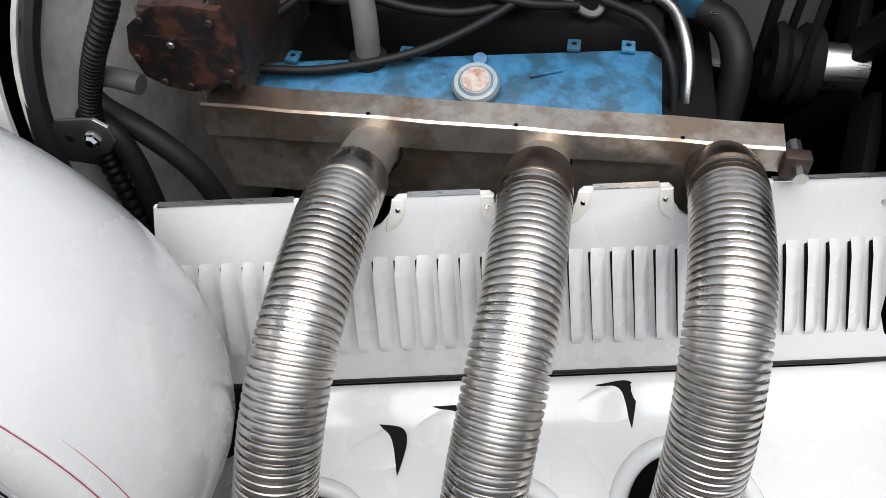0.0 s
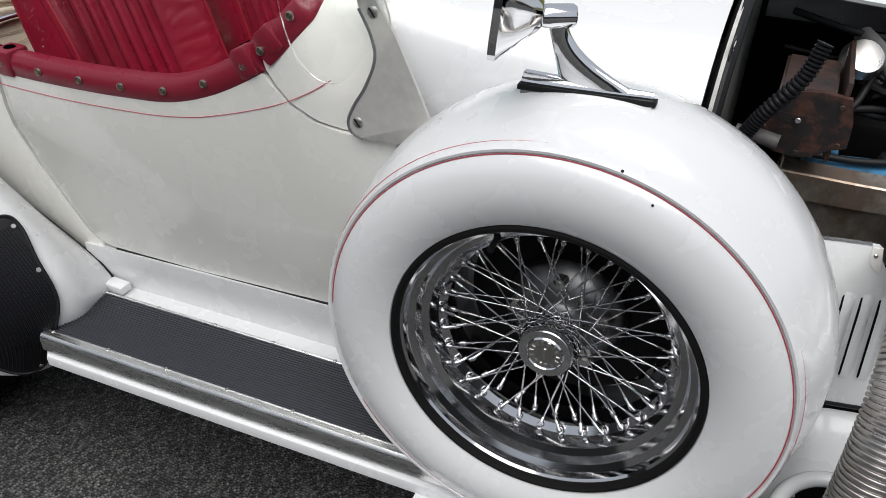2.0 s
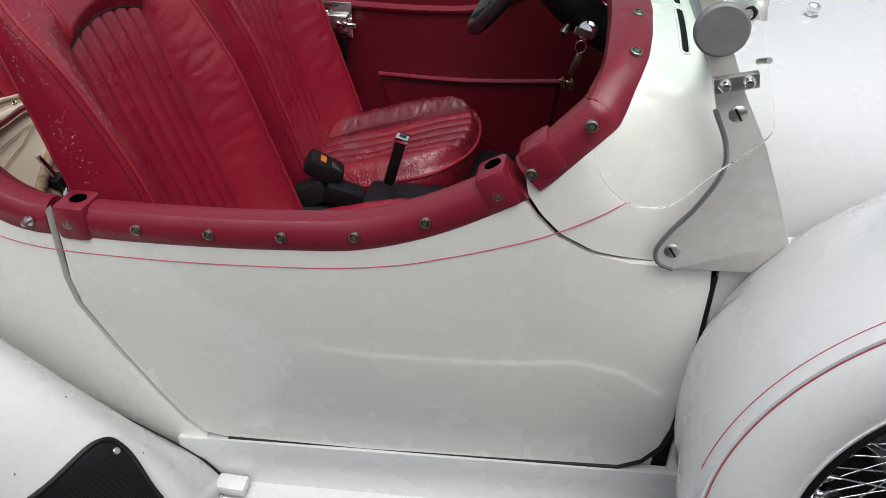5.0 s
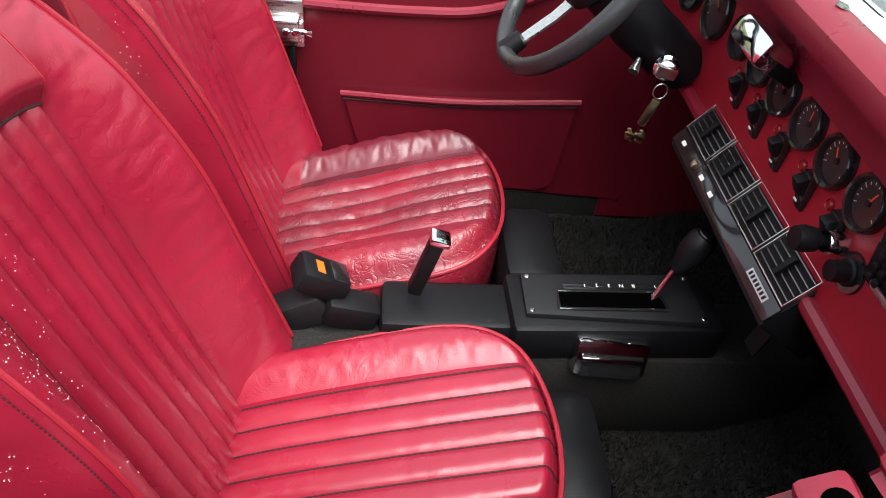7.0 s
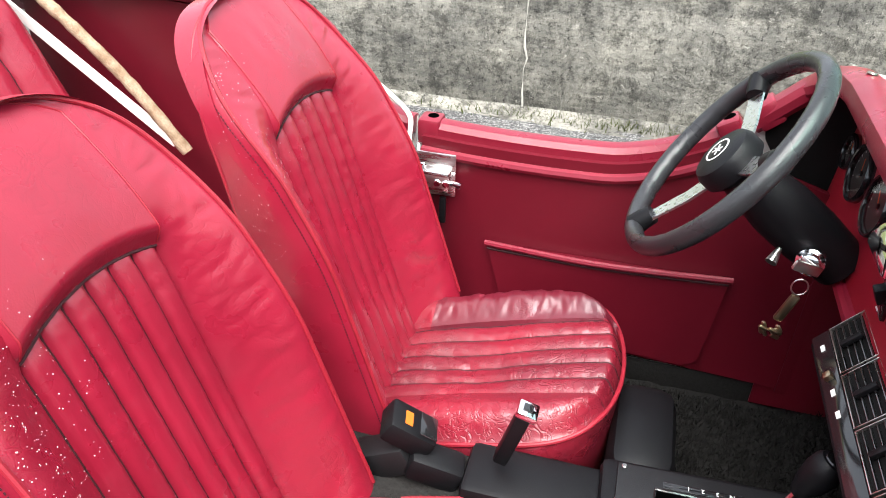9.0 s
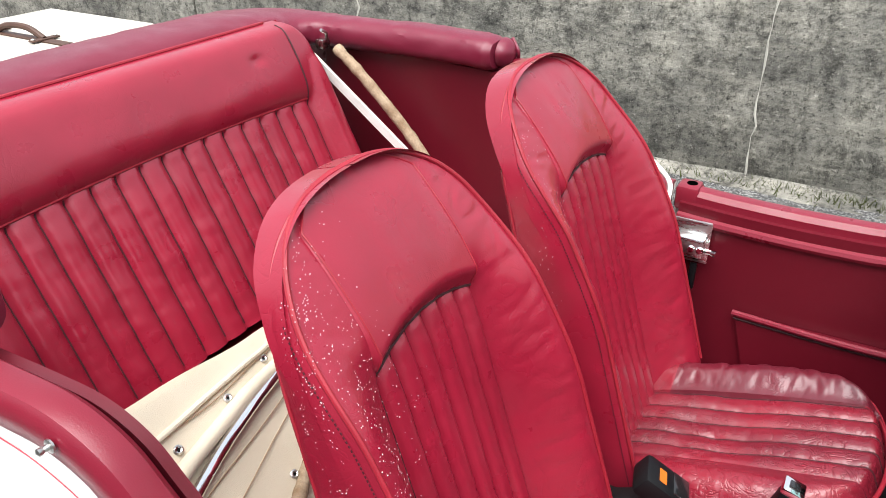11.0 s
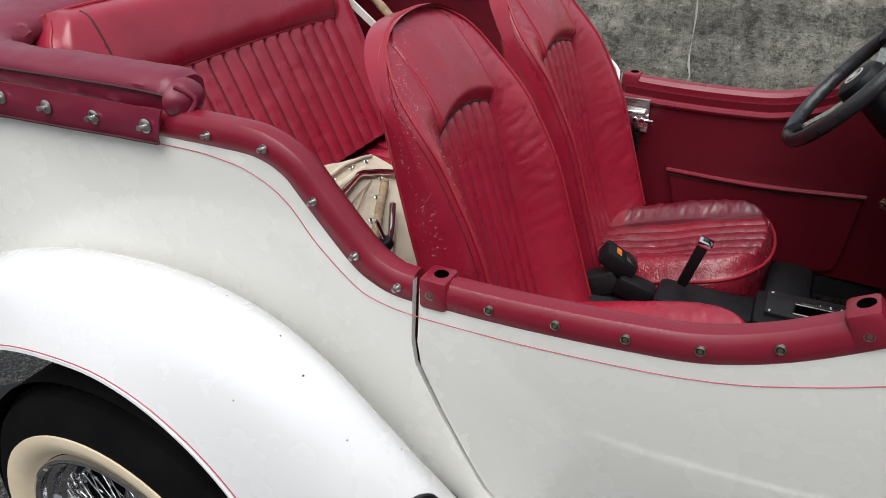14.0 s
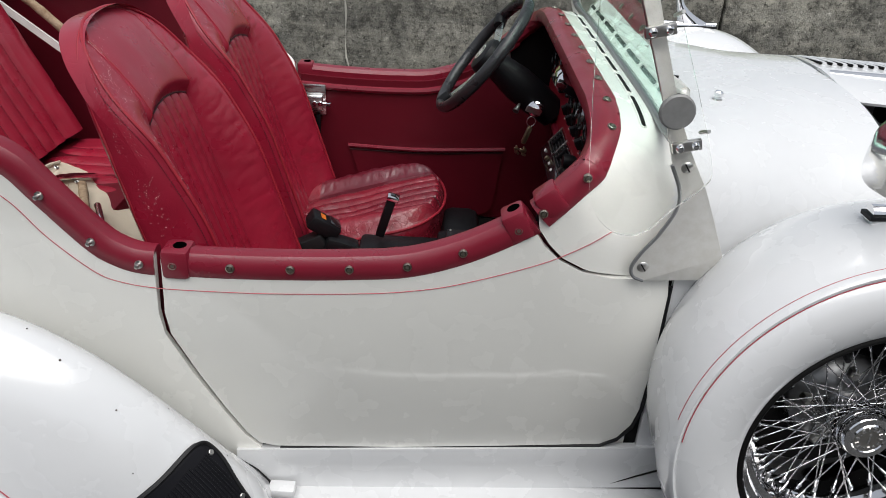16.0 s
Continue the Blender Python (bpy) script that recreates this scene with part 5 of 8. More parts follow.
# rusty heater box
hb = []
for x, k in ((1.36, 1.0), (1.44, 1.0)):
    hb.append([(x, -0.225 + 0.082 * k * c, 0.937 + 0.056 * k * s) for c, s in ((1, 0.5), (0.8, 1), (-0.4, 1), (-0.95, 0.8), (-1.05, 0.2), (-0.85, -0.5), (-0.35, -0.95), (0.35, -1), (0.6, -0.7), (1, -0.6))])
bm = bmnew()
ring_grid(bm, hb)
bmesh.ops.bevel(bm, geom=bm.edges[:], offset=0.004, segments=2, affect="EDGES")
heater = part("heater_box", bm, RUST, car, "rusty black steel heater motor box")
bm = bmnew()
ring_grid(bm, [[(x, -0.31 + dy, z) for x, z in ((1.351, 0.898), (1.341, 0.93), (1.350, 0.962), (1.385, 0.988), (1.42, 0.992), (1.461, 0.988), (1.472, 0.95), (1.474, 0.912), (1.45, 0.903), (1.43, 0.888), (1.406, 0.882), (1.375, 0.886))] for dy in (0, 0.012)])
part("heater_plate", bm, BLACKRUST, heater, smooth=False)
part("heater_flange", box((1.452, -0.20, 0.945), (0.008, 0.20, 0.13), 0.002), RUST, heater)
for x, z in ((1.397, 0.944), (1.37, 0.972), (1.45, 0.975), (1.46, 0.915), (1.406, 0.892), (1.352, 0.925), (1.375, 0.895)):
    part("screw", lathe(disc_profile(0.0045, 0.003), axis((x, -0.312, z), (0, -1, 0)), 8), STEEL if x == 1.397 else RUST, heater)
# hoses and cables
def hose(name, pts, r, mat, label="", n=40, seg=16):
    return part(name, tube(spline(pts, n), r, seg), mat, car, label)


conv = spline([(1.40, -0.36, 1.08), (1.385, -0.37, 1.03), (1.348, -0.37, 0.97), (1.328, -0.372, 0.93), (1.313, -0.374, 0.887), (1.308, -0.375, 0.82), (1.318, -0.375, 0.70)], 160)
part("ribbed_loom", tube(conv, lambda u: 0.0105 + 0.0018 * (1 if (u * 53) % 1 < 0.55 else -0.6), 12), BLACK, car, "black corrugated cable conduit")
hose("heater_stub", [(1.315, -0.355, 0.928), (1.345, -0.357, 0.928), (1.378, -0.36, 0.924)], 0.0115, RUBBERGREY, "grey rubber hose stub")
hose("heater_hose", [(1.285, -0.33, 0.875), (1.304, -0.338, 0.866), (1.352, -0.342, 0.836), (1.395, -0.342, 0.785), (1.42, -0.338, 0.70)], 0.0145, RUBBER)
hose("heater_hose", [(1.285, -0.35, 0.872), (1.322, -0.365, 0.856), (1.338, -0.37, 0.816), (1.342, -0.372, 0.75), (1.345, -0.372, 0.68)], 0.0135, RUBBER)
hose("breather_hose", [(1.47, 0.0, 0.99), (1.505, -0.05, 0.975), (1.545, -0.105, 0.945), (1.564, -0.138, 0.90), (1.568, -0.150, 0.836)], 0.0165, GREYHOSE, "grey breather hose into the valve cover")
part("grommet", lathe([(0.016, 0.012), (0.024, 0.01), (0.027, 0.003), (0.027, 0), (0.016, 0)], axis((1.568, -0.150, 0.833), (0, 0, 1)), 24, True), RUBBER, car)
for pts in ([(1.44, -0.205, 0.845), (1.52, -0.19, 0.842), (1.62, -0.155, 0.850), (1.70, -0.10, 0.864), (1.78, -0.03, 0.89), (1.84, 0.02, 0.91)],
            [(1.45, -0.14, 0.90), (1.53, -0.10, 0.90), (1.62, -0.085, 0.875), (1.70, -0.07, 0.87), (1.80, 0.0, 0.88), (1.86, 0.05, 0.9)],
            [(1.40, -0.12, 0.93), (1.47, -0.11, 0.90), (1.55, -0.09, 0.885), (1.64, -0.02, 0.89), (1.74, 0.05, 0.90)],
            [(1.43, -0.16, 0.88), (1.48, -0.13, 0.91), (1.50, -0.08, 0.95), (1.53, -0.02, 0.97)],
            [(1.60, -0.05, 0.90), (1.66, -0.01, 0.93), (1.76, 0.0, 0.92), (1.85, 0.06, 0.94), (1.95, 0.08, 0.92)],
            [(1.58, 0.0, 0.93), (1.68, -0.05, 0.895), (1.76, -0.06, 0.88), (1.83, -0.04, 0.87)],
            [(1.86, -0.03, 0.875), (1.92, -0.06, 0.865), (1.955, -0.10, 0.83), (1.97, -0.13, 0.77)],
            [(1.35, -0.05, 1.03), (1.45, -0.02, 1.0), (1.55, 0.02, 0.98), (1.66, 0.02, 0.96)]):
    hose("cable", pts, 0.0062, RUBBER, "black ignition cable")
rnd = random.Random(21)
for k in range(22):
    x, y = rnd.uniform(1.50, 1.98), rnd.uniform(-0.03, 0.06)
    pts = [(x, y, rnd.uniform(0.86, 0.90))]
    for q in range(4):
        pts.append((pts[-1][0] + rnd.uniform(-0.09, 0.09), pts[-1][1] + rnd.uniform(-0.03, 0.045), pts[-1][2] + rnd.uniform(-0.012, 0.035)))
    hose("cable", pts, rnd.choice((0.0035, 0.005, 0.007)), RUBBER if k % 7 else GREYHOSE, "", 30, 8)
for k in range(10):
    p = Vector((rnd.uniform(1.5, 1.98), rnd.uniform(-0.02, 0.06), rnd.uniform(0.87, 0.93)))
    part("connector", lathe([(0, 0.024), (0.007, 0.022), (0.008, 0.012), (0.011, 0.011), (0.011, 0), (0, 0)], axis(p, (rnd.uniform(-1, 1), rnd.uniform(-1, 0), 1)), 8), rnd.choice((STEEL, BRASS, BLACK, BLUE, STEEL)), car)
# black filler and near-black shroud paint the depth of the bay dark
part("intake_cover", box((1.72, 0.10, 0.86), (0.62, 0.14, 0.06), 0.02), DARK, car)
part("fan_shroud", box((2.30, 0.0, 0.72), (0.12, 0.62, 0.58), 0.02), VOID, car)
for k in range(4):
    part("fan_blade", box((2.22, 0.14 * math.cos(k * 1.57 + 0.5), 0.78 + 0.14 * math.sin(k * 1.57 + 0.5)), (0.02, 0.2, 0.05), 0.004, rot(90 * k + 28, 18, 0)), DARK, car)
hose("vacuum_hose", [(1.815, 0.03, 0.868), (1.87, 0.035, 0.868), (1.93, 0.02, 0.862)], 0.0135, RUBBER)
hose("steel_pipe", [(1.93, 0.02, 0.862), (1.96, -0.01, 0.852), (1.98, -0.07, 0.82), (1.985, -0.11, 0.76), (1.985, -0.12, 0.68)], 0.009, STEEL)
for x, y, z in ((1.822, 0.03, 0.868), (1.922, 0.023, 0.863), (2.012, 0.02, 0.83)):
    cl = part("hose_clamp", tube([(x - 0.006, y, z), (x + 0.006, y, z)], 0.0165, 20), CHROME, car, "bright metal hose clamp")
    part("clamp_screw", box((x, y - 0.012, z + 0.014), (0.012, 0.01, 0.008), 0.002), CHROME, cl)
hose("water_hose", [(2.0, 0.03, 0.835), (2.03, 0.01, 0.83), (2.05, -0.03, 0.80), (2.05, -0.06, 0.73), (2.035, -0.08, 0.65)], 0.021, RUBBER)
part("thermostat_housing", box((1.985, 0.05, 0.85), (0.05, 0.05, 0.06), 0.012), BLUE, car)
part("sender", lathe([(0, 0.035), (0.007, 0.035), (0.009, 0.02), (0.012, 0.018), (0.012, 0), (0, 0)], axis((1.985, 0.045, 0.875), (0, 0, 1)), 6), BLUE, car)
part("distributor", lathe([(0, 0.05), (0.03, 0.045), (0.04, 0.02), (0.042, -0.03), (0, -0.03)], axis((1.66, 0.02, 0.935), (0.1, -0.3, 1)), 24), BLACK, car)
part("fuel_filter", tube([(1.74, -0.01, 0.925), (1.775, 0.01, 0.93)], 0.014, 14), BRASS, car)
part("vacuum_can", lathe([(0, 0.03), (0.03, 0.026), (0.036, 0.01), (0.03, -0.01), (0, -0.015)], axis((1.47, -0.09, 0.97), (0.2, -0.6, 0.7)), 28), STEEL, car)
part("pump_bracket", box((2.04, 0.06, 0.93), (0.09, 0.05, 0.05), 0.006), BLACK, car)
part("pump_strut", box((2.085, 0.0, 0.82), (0.014, 0.02, 0.2), 0.003), BLACK, car)
part("pulley", lathe([(0.02, -0.03), (0.05, -0.03), (0.055, -0.02), (0.045, -0.01), (0.045, 0.0), (0.055, 0.01), (0.05, 0.03), (0.02, 0.03)], axis((2.12, -0.03, 0.80), (1, 0, 0)), 32, True), DARK, car)
part("pulley_hub", lathe([(0, 0.075)] + [(0.032, 0.07), (0.032, -0.02), (0, -0.02)], axis((2.14, -0.03, 0.80), (1, 0, 0)), 14), ALU, car)
part("fan_belt", tube([(2.12, -0.03 + 0.05 * math.cos(a), 0.80 + (0.05 if math.sin(a) < 0 else 0.26) * math.sin(a)) for a in (2 * math.pi * k / 40 for k in range(41))], 0.006, 6), RUBBER, car)
# far bonnet half with top louvres
def bonnet_f(u, v):
    x = lerp(1.275, 2.6, u)
    th = radians(lerp(90, 180, v))
    k = u
    q = cowl_section(x, th, 3.0, lerp(0.44, 0.30, k), lerp(1.112, 1.08, k), lerp(0.80, 0.80, k))
    return Vector(q)


far_bonnet = part("bonnet", sheet(bonnet_f, 40, 24, 0.005), WHITE, car, "white bonnet half with top louvres")
for i in range(34):
    x = 1.305 + 0.024 * i
    p0, p1 = bonnet_f((x - 1.275) / 1.325, 0.06), bonnet_f((x - 1.275) / 1.325, 0.40)
    lv = part("louvre", tube(spline([p0 + Vector((0, 0, 0.002)), (p0 + p1) / 2 + Vector((0, 0, 0.009)), p1 + Vector((0, 0, 0.002))], 8), 0.006, 8), WHITE, far_bonnet)
    # dark rod imitates the shade under the louvre's edge
    part("slot", tube([p0 + Vector((-0.008, 0, 0.004)), (p0 + p1) / 2 + Vector((-0.008, 0, 0.008)), p1 + Vector((-0.008, 0, 0.004))], 0.0036, 6), DARK, lv)
part("bonnet_folded_half", sheet(lambda u, v: Vector((lerp(1.262, 1.50, u), lerp(-0.14, 0.03, v), 1.114 + 0.006 * v - 0.012 * u - 0.02 * (1 - v) ** 3)), 10, 10, 0.006), WHITE, far_bonnet)
part("bonnet_hinge_strip", tube([bonnet_f(u / 20, 0.0) + Vector((0, 0, 0.004)) for u in range(21)], 0.006, 8), CHROME, car)

# ---------------------------------------------------------------- cockpit shell
part("floor_carpet", sheet(lambda u, v: Vector((lerp(-0.62, 1.2, u), lerp(-0.56, 0.56, v), 0.405 + 0.006 * noise.noise((u * 60, v * 50, 0)) + 0.0 if lerp(-0.62, 1.2, u) < 0.78 else 0.405 + (lerp(-0.62, 1.2, u) - 0.78) * 0.45)), 200, 120), CARPET, car, "black deep-pile floor carpet")
# pile tufts
rnd = random.Random(5)
bm = bmnew()
for i in range(34000):
    x, y = rnd.uniform(0.42, 0.98), rnd.uniform(-0.5, 0.5)
    if abs(y) < 0.07:
        continue
    z = 0.405 + max(0, (x - 0.78) * 0.45)
    a, h, w = rnd.uniform(0, 6.28), rnd.uniform(0.006, 0.016), 0.0013
    p = Vector((x, y, z))
    q = p + Vector((rnd.uniform(-0.009, 0.009), rnd.uniform(-0.009, 0.009), h))
    s = Vector((math.cos(a), math.sin(a), 0)) * w
    bm.faces.new([bm.verts.new(v) for v in (p - s, p + s, q + s * 0.5, q - s * 0.5)])
tagged(part("carpet_nap", bm, CARPET, car, smooth=False), kind="stuff")
part("underfloor", box((0.0, 0, 0.33), (1.9, 1.14, 0.10), 0.01), DARK, car)
part("front_bulkhead", box((1.16, 0, 0.68), (0.02, 0.76, 0.62), 0.002), DARK, car)
part("rear_bulkhead", box((-0.98, 0, 0.74), (0.02, 1.1, 0.72), 0.004), IVORY, car)
for side in SIDES:
    s = side
    part("kick_panel", plate([(0.72, 0.41), (0.72, 0.90), (1.15, 0.90), (1.15, 0.5)], lambda u, v, d: (u, s * (0.525 - 0.26 * (u - 0.72) - d), v), 0.01), DOORCARD, car)
    # rear inner side panel
    trim = [(x, z - 0.006) for x, z in rim2 if -0.95 < x < -0.03] + [(-0.035, 0.42), (-0.95, 0.42)]
    part("rear_side_trim", plate(trim, lambda u, v, d: (u, s * (body_y(u) - 0.052 - d), v), 0.012, 0.003), DOORCARD, car, "dark red trimmed inner side panel")
    part("rear_side_rail", tube([(lerp(-0.93, -0.30, i / 10), s * (body_y(lerp(-0.93, -0.30, i / 10)) - 0.045), 1.055) for i in range(11)], 0.014, 10), VINYL, car)
    # door card
    card = [(x, z - 0.006) for x, z in rim2 if 0.0 < x < 0.58] + [(0.62, 0.93), (0.75, 0.90), (0.775, 0.86), (0.775, 0.50), (0.755, 0.468), (0.0, 0.468)]
    dc = part("door_card", plate(card, lambda u, v, d: (u, s * (body_y(u) - 0.038 - d), v), 0.016, 0.004), DOORCARD, car, "dark red trimmed door panel with a map pocket")
    pocket = [(0.15, 0.678), (0.62, 0.701), (0.60, 0.50), (0.57, 0.482), (0.22, 0.482), (0.20, 0.50)]
    part("map_pocket", plate(pocket, lambda u, v, d: (u, s * (body_y(u) - 0.055 - d), v), 0.012, 0.004), DOORCARD, dc)
    part("pocket_welt", tube(spline([(0.145, s * (body_y(0.15) - 0.068), 0.681), (0.38, s * (body_y(0.38) - 0.072), 0.685), (0.625, s * (body_y(0.62) - 0.068), 0.705)], 16), 0.0065, 8), VINYL, dc)
    part("pocket_crease", tube(spline([(0.15, s * (body_y(0.15) - 0.066), 0.668), (0.38, s * (body_y(0.38) - 0.068), 0.673), (0.62, s * (body_y(0.62) - 0.066), 0.693)], 16), 0.003, 6), SEAM, dc)
    part("top_roll", tube([(x, s * (body_y(x) - 0.056), z - 0.035) for x, z in rim2 if 0.0 < x < 0.58], 0.010, 8), VINYL, dc)
    part("pillar_board", plate([(0.757, 0.46), (0.757, 0.86), (0.84, 0.86), (0.858, 0.436)], lambda u, v, d: (u, s * (0.50 + d), v), 0.018, 0.003), DOORCARD, car)
    part("sill_cover", box((0.36, s * 0.530, 0.425), (0.86, 0.022, 0.075), 0.006), CARPET, car)
    part("sill_strip", box((0.40, s * 0.527, 0.464), (0.74, 0.012, 0.004), 0.001), ALU, car, "aluminium sill strip")
    part("pillar_trim", box((-0.018, s * 0.55, 0.60), (0.05, 0.02, 0.34), 0.004), DOORCARD, car)
# far door latch
latch = part("door_latch", box((0.035, 0.534, 0.818), (0.085, 0.006, 0.092), 0.003), ALU, car, "metal door latch")
part("bolt_case", box((0.04, 0.518, 0.815), (0.062, 0.03, 0.042), 0.004), ALU, latch)
part("handle", tube([(0.06, 0.515, 0.812), (0.085, 0.51, 0.812), (0.096, 0.508, 0.812)], lambda u: 0.005 if u < 0.7 else 0.0075, 10), CHROME, latch)
part("lever", box((0.055, 0.522, 0.745), (0.014, 0.008, 0.06), 0.003), BLACK, latch)
for dx, dz in ((-0.02, 0.018), (-0.018, -0.012), (0.018, 0.0), (0.035, 0.0)):
    part("screw", lathe([(0, 0.004), (0.006, 0.003), (0.008, 0), (0, 0)], axis((0.03 + dx, 0.501 if dx > 0 else 0.53, 0.815 + dz), (0, -1, 0)), 14), CHROME, latch)
striker = part("door_striker", box((-0.022, 0.535, 0.815), (0.035, 0.02, 0.075), 0.004), WHITEPLASTIC, car, "white painted striker plate with cord")
part("cord", tube(spline([(-0.02, 0.52, 0.85), (-0.015, 0.525, 0.90), (-0.025, 0.55, 0.93), (-0.075, 0.565, 0.965), (-0.12, 0.56, 1.0)], 20), 0.005, 8), WHITEPLASTIC, striker)

# ---------------------------------------------------------------- front seats
def seat(yc, worn):
    L0 = 0.716
    base, lean = Vector((0.045, yc, 0.545)), Vector((-0.292, 0, 0.956)).normalized()
    fwd = Vector((lean.z, 0, -lean.x))
    INS, NI, NB, NV = 0.106, 60, 18, 150
    F0 = 0.006

    def half(v):
        h = 0.200 + 0.006 * (1 - smoothstep(0.0, 0.5, v)) - 0.010 * smoothstep(0.45, 0.95, v)
        if v > 0.68:
            h *= max(0.0, 1 - ((v - 0.68) / 0.32) ** 3.1) ** 0.42
        return h

    def ins(v):
        return max(1e-3, min(INS, half(v) * 0.80))

    def arch(s):
        return 0.715 + 0.030 * (1 - (s / INS) ** 2)

    def panel(s, v):
        """The fluted insert and, above its arch, the padded head panel."""
        i0, a, ar = ins(v), abs(s), arch(s)
        below = 1 - smoothstep(ar - 0.010, ar + 0.002, v)
        ph = (s + INS) / (2 * INS / 6)
        w = below * (0.0120 * (1 - abs(2 * (ph % 1) - 1) ** 3.5) - 0.0075)
        w += (0.0008 + 0.0003 * worn) * below * noise.noise((s * 30, v * 60, 2.0 + yc))
        w += 0.022 * smoothstep(ar - 0.006, ar + 0.035, v)
        w += 0.0016 * smoothstep(ar + 0.03, ar + 0.1, v) * noise.noise((s * 34, v * 9, yc))
        return w

    def front(s, v):
        hw, i0 = max(half(v), 1e-3), ins(v)
        a = abs(s)
        roll = 0.078 * max(0.0, (v - 0.64) / 0.36) ** 2.2 + 0.012 * smoothstep(0.66, 0.85, v) * (s / 0.2) ** 2
        if a <= i0:
            return panel(s, v) - roll
        mid = 1 - smoothstep(0.42, 0.88, v)
        bol = 0.024 + 0.046 * mid
        k = (a - i0) / max(hw - i0, 1e-3)
        w = lerp(0.020 * smoothstep(0.66, 0.80, v), bol, smoothstep(-0.02, 0.92, k)) - 0.005 * math.exp(-((a - i0) / 0.006) ** 2) * (1 - 0.75 * smoothstep(0.70, 0.80, v))
        fold = noise.noise((s * 18 + v * 14, v * 52 - a * 30, yc * 7)) + 0.5 * noise.noise((s * 40, v * 120, yc))
        pull = smoothstep(0.22, 0.0, abs(noise.noise((a * 16 + v * 3, v * 17 - a * 13, 2.2 + yc)))) * smoothstep(0.12, -0.12, noise.noise((v * 3.5, s * 4, yc * 2)))
        w -= 0.0016 * pull * smoothstep(0.05, 0.35, k) * (1 - smoothstep(0.7, 1, k))
        return w - roll + (0.0013 + 0.0006 * worn) * fold * smoothstep(0.05, 0.3, k) * (1 - smoothstep(0.75, 1, k))

    def thick(v):
        return lerp(0.082, 0.048, v) + 0.016 * max(0.0, (v - 0.66) / 0.34) ** 2.2

    def at(s, v, d=0.0):
        return base + lean * (L0 * v) + Vector((0, s, 0)) + fwd * (F0 + front(s, v) + d)

    vs = [1 - (1 - j / NV) ** 1.5 for j in range(NV + 1)]
    rings = []
    for v in vs:
        hw, i0, th = max(half(v), 0.002), ins(v), thick(v)
        o = base + lean * (L0 * v)
        ss = [-lerp(hw, i0, i / NB) for i in range(NB)] + [lerp(-i0, i0, i / NI) for i in range(NI + 1)] + [lerp(i0, hw, (i + 1) / NB) for i in range(NB)]
        ring = [at(s, v) for s in ss]
        fe = F0 + front(hw, v)
        gus = [(fe - 0.006, 1.010), (fe - 0.02, 1.022), (fe - 0.04, 1.03), (0.4 * (fe - th) + 0.012, 1.03), (-th + 0.034, 1.028), (-th + 0.026, 1.022), (-th + 0.018, 1.01), (-th + 0.009, 0.95), (-th + 0.003, 0.8), (-th, 0.45), (-th - 0.002, 0.0)]
        for f, k in gus + [(f, -k) for f, k in reversed(gus[:-1])]:
            puff = 0.002 * noise.noise((v * 14, f * 40, yc * 5 + k)) if abs(k) > 1 else 0
            ring.append(o + Vector((0, (hw + puff) * k, 0)) + fwd * f)
        rings.append(ring)
    bm = bmnew()
    ring_grid(bm, rings)

    # cushion, sloping down towards the backrest, with a rounded front
    x1 = 0.474 if not worn else 0.450
    x0, xc, HW, CI = 0.03, x1 - 0.225, 0.203, 0.098
    NX, NC = 170, 30

    def chalf(x):
        h = HW * (0.94 + 0.06 * smoothstep(x0, xc, x))
        if x > xc:
            h *= max(0.0, 1 - ((x - xc) / (x1 - xc)) ** 4) ** 0.5
        return h

    def top(x, s):
        hw = max(chalf(x), 1e-3)
        u = (x - x0) / (x1 - x0)
        z = lerp(0.548, 0.676, min(1, max(0, u) * 1.08) ** 0.80)
        a, i0 = abs(s), min(CI, hw * 0.9)
        front_k = max(0.0, (x - xc) / (x1 - xc))
        rho = math.sqrt(min(1.0, front_k ** 4 + (s / HW) ** 2))
        if a <= i0:
            ph = (s + CI) / (2 * CI / 5)
            z += (0.0075 * (1 - abs(2 * (ph % 1) - 1) ** 3) - 0.0065) * (1 - 0.6 * smoothstep(0.8, 1, front_k))
            z += (0.0016 if worn else 0.0008) * noise.noise((x * 55, s * 16, yc)) * (1 - abs(ph % 1 - 0.5))
            if worn:
                z -= 0.0022 * smoothstep(0.30, 0.0, abs(noise.noise((x * 14 + s * 9, s * 12 - x * 5, 3.3)))) * math.exp(-((x - 0.16) / 0.11) ** 2)
                z -= 0.012 * math.exp(-((x - 0.20) / 0.09) ** 2 - (s / 0.09) ** 2)
        else:
            k = (a - i0) / max(hw - i0, 1e-3)
            z += 0.024 * smoothstep(-0.1, 0.5, k) * (1 - 0.5 * front_k ** 2) - 0.002
            fold = noise.noise((x * 62 + s * 35, s * 16 - x * 10, yc * 3)) + 0.5 * noise.noise((x * 120, s * 50, yc))
            z += (0.0012 if s < 0 or not worn else 0.0020) * fold * smoothstep(0.0, 0.3, k) * (1 - smoothstep(0.8, 1, k))
            if worn and s > 0:
                # deep creases run across the slack outer bolster
                bend = x * 17 + 3.5 * (s - CI) + 0.7 * noise.noise((x * 9, s * 14, 4.0))
                deep = smoothstep(0.38, 0.0, abs(noise.noise((bend, s * 5, 1.7)))) + 0.6 * smoothstep(0.3, 0.0, abs(noise.noise((bend * 2.1 + 5, s * 11, 8.2))))
                z -= 0.0026 * deep * smoothstep(0.0, 0.25, k) * (1 - smoothstep(0.75, 1, k))
                z += 0.006 * smoothstep(0.1, 0.5, k) * (1 - smoothstep(0.6, 1, k))
        z -= 0.040 * smoothstep(0.74, 1.0, rho) ** 2
        return Vector((x, yc + s, z))

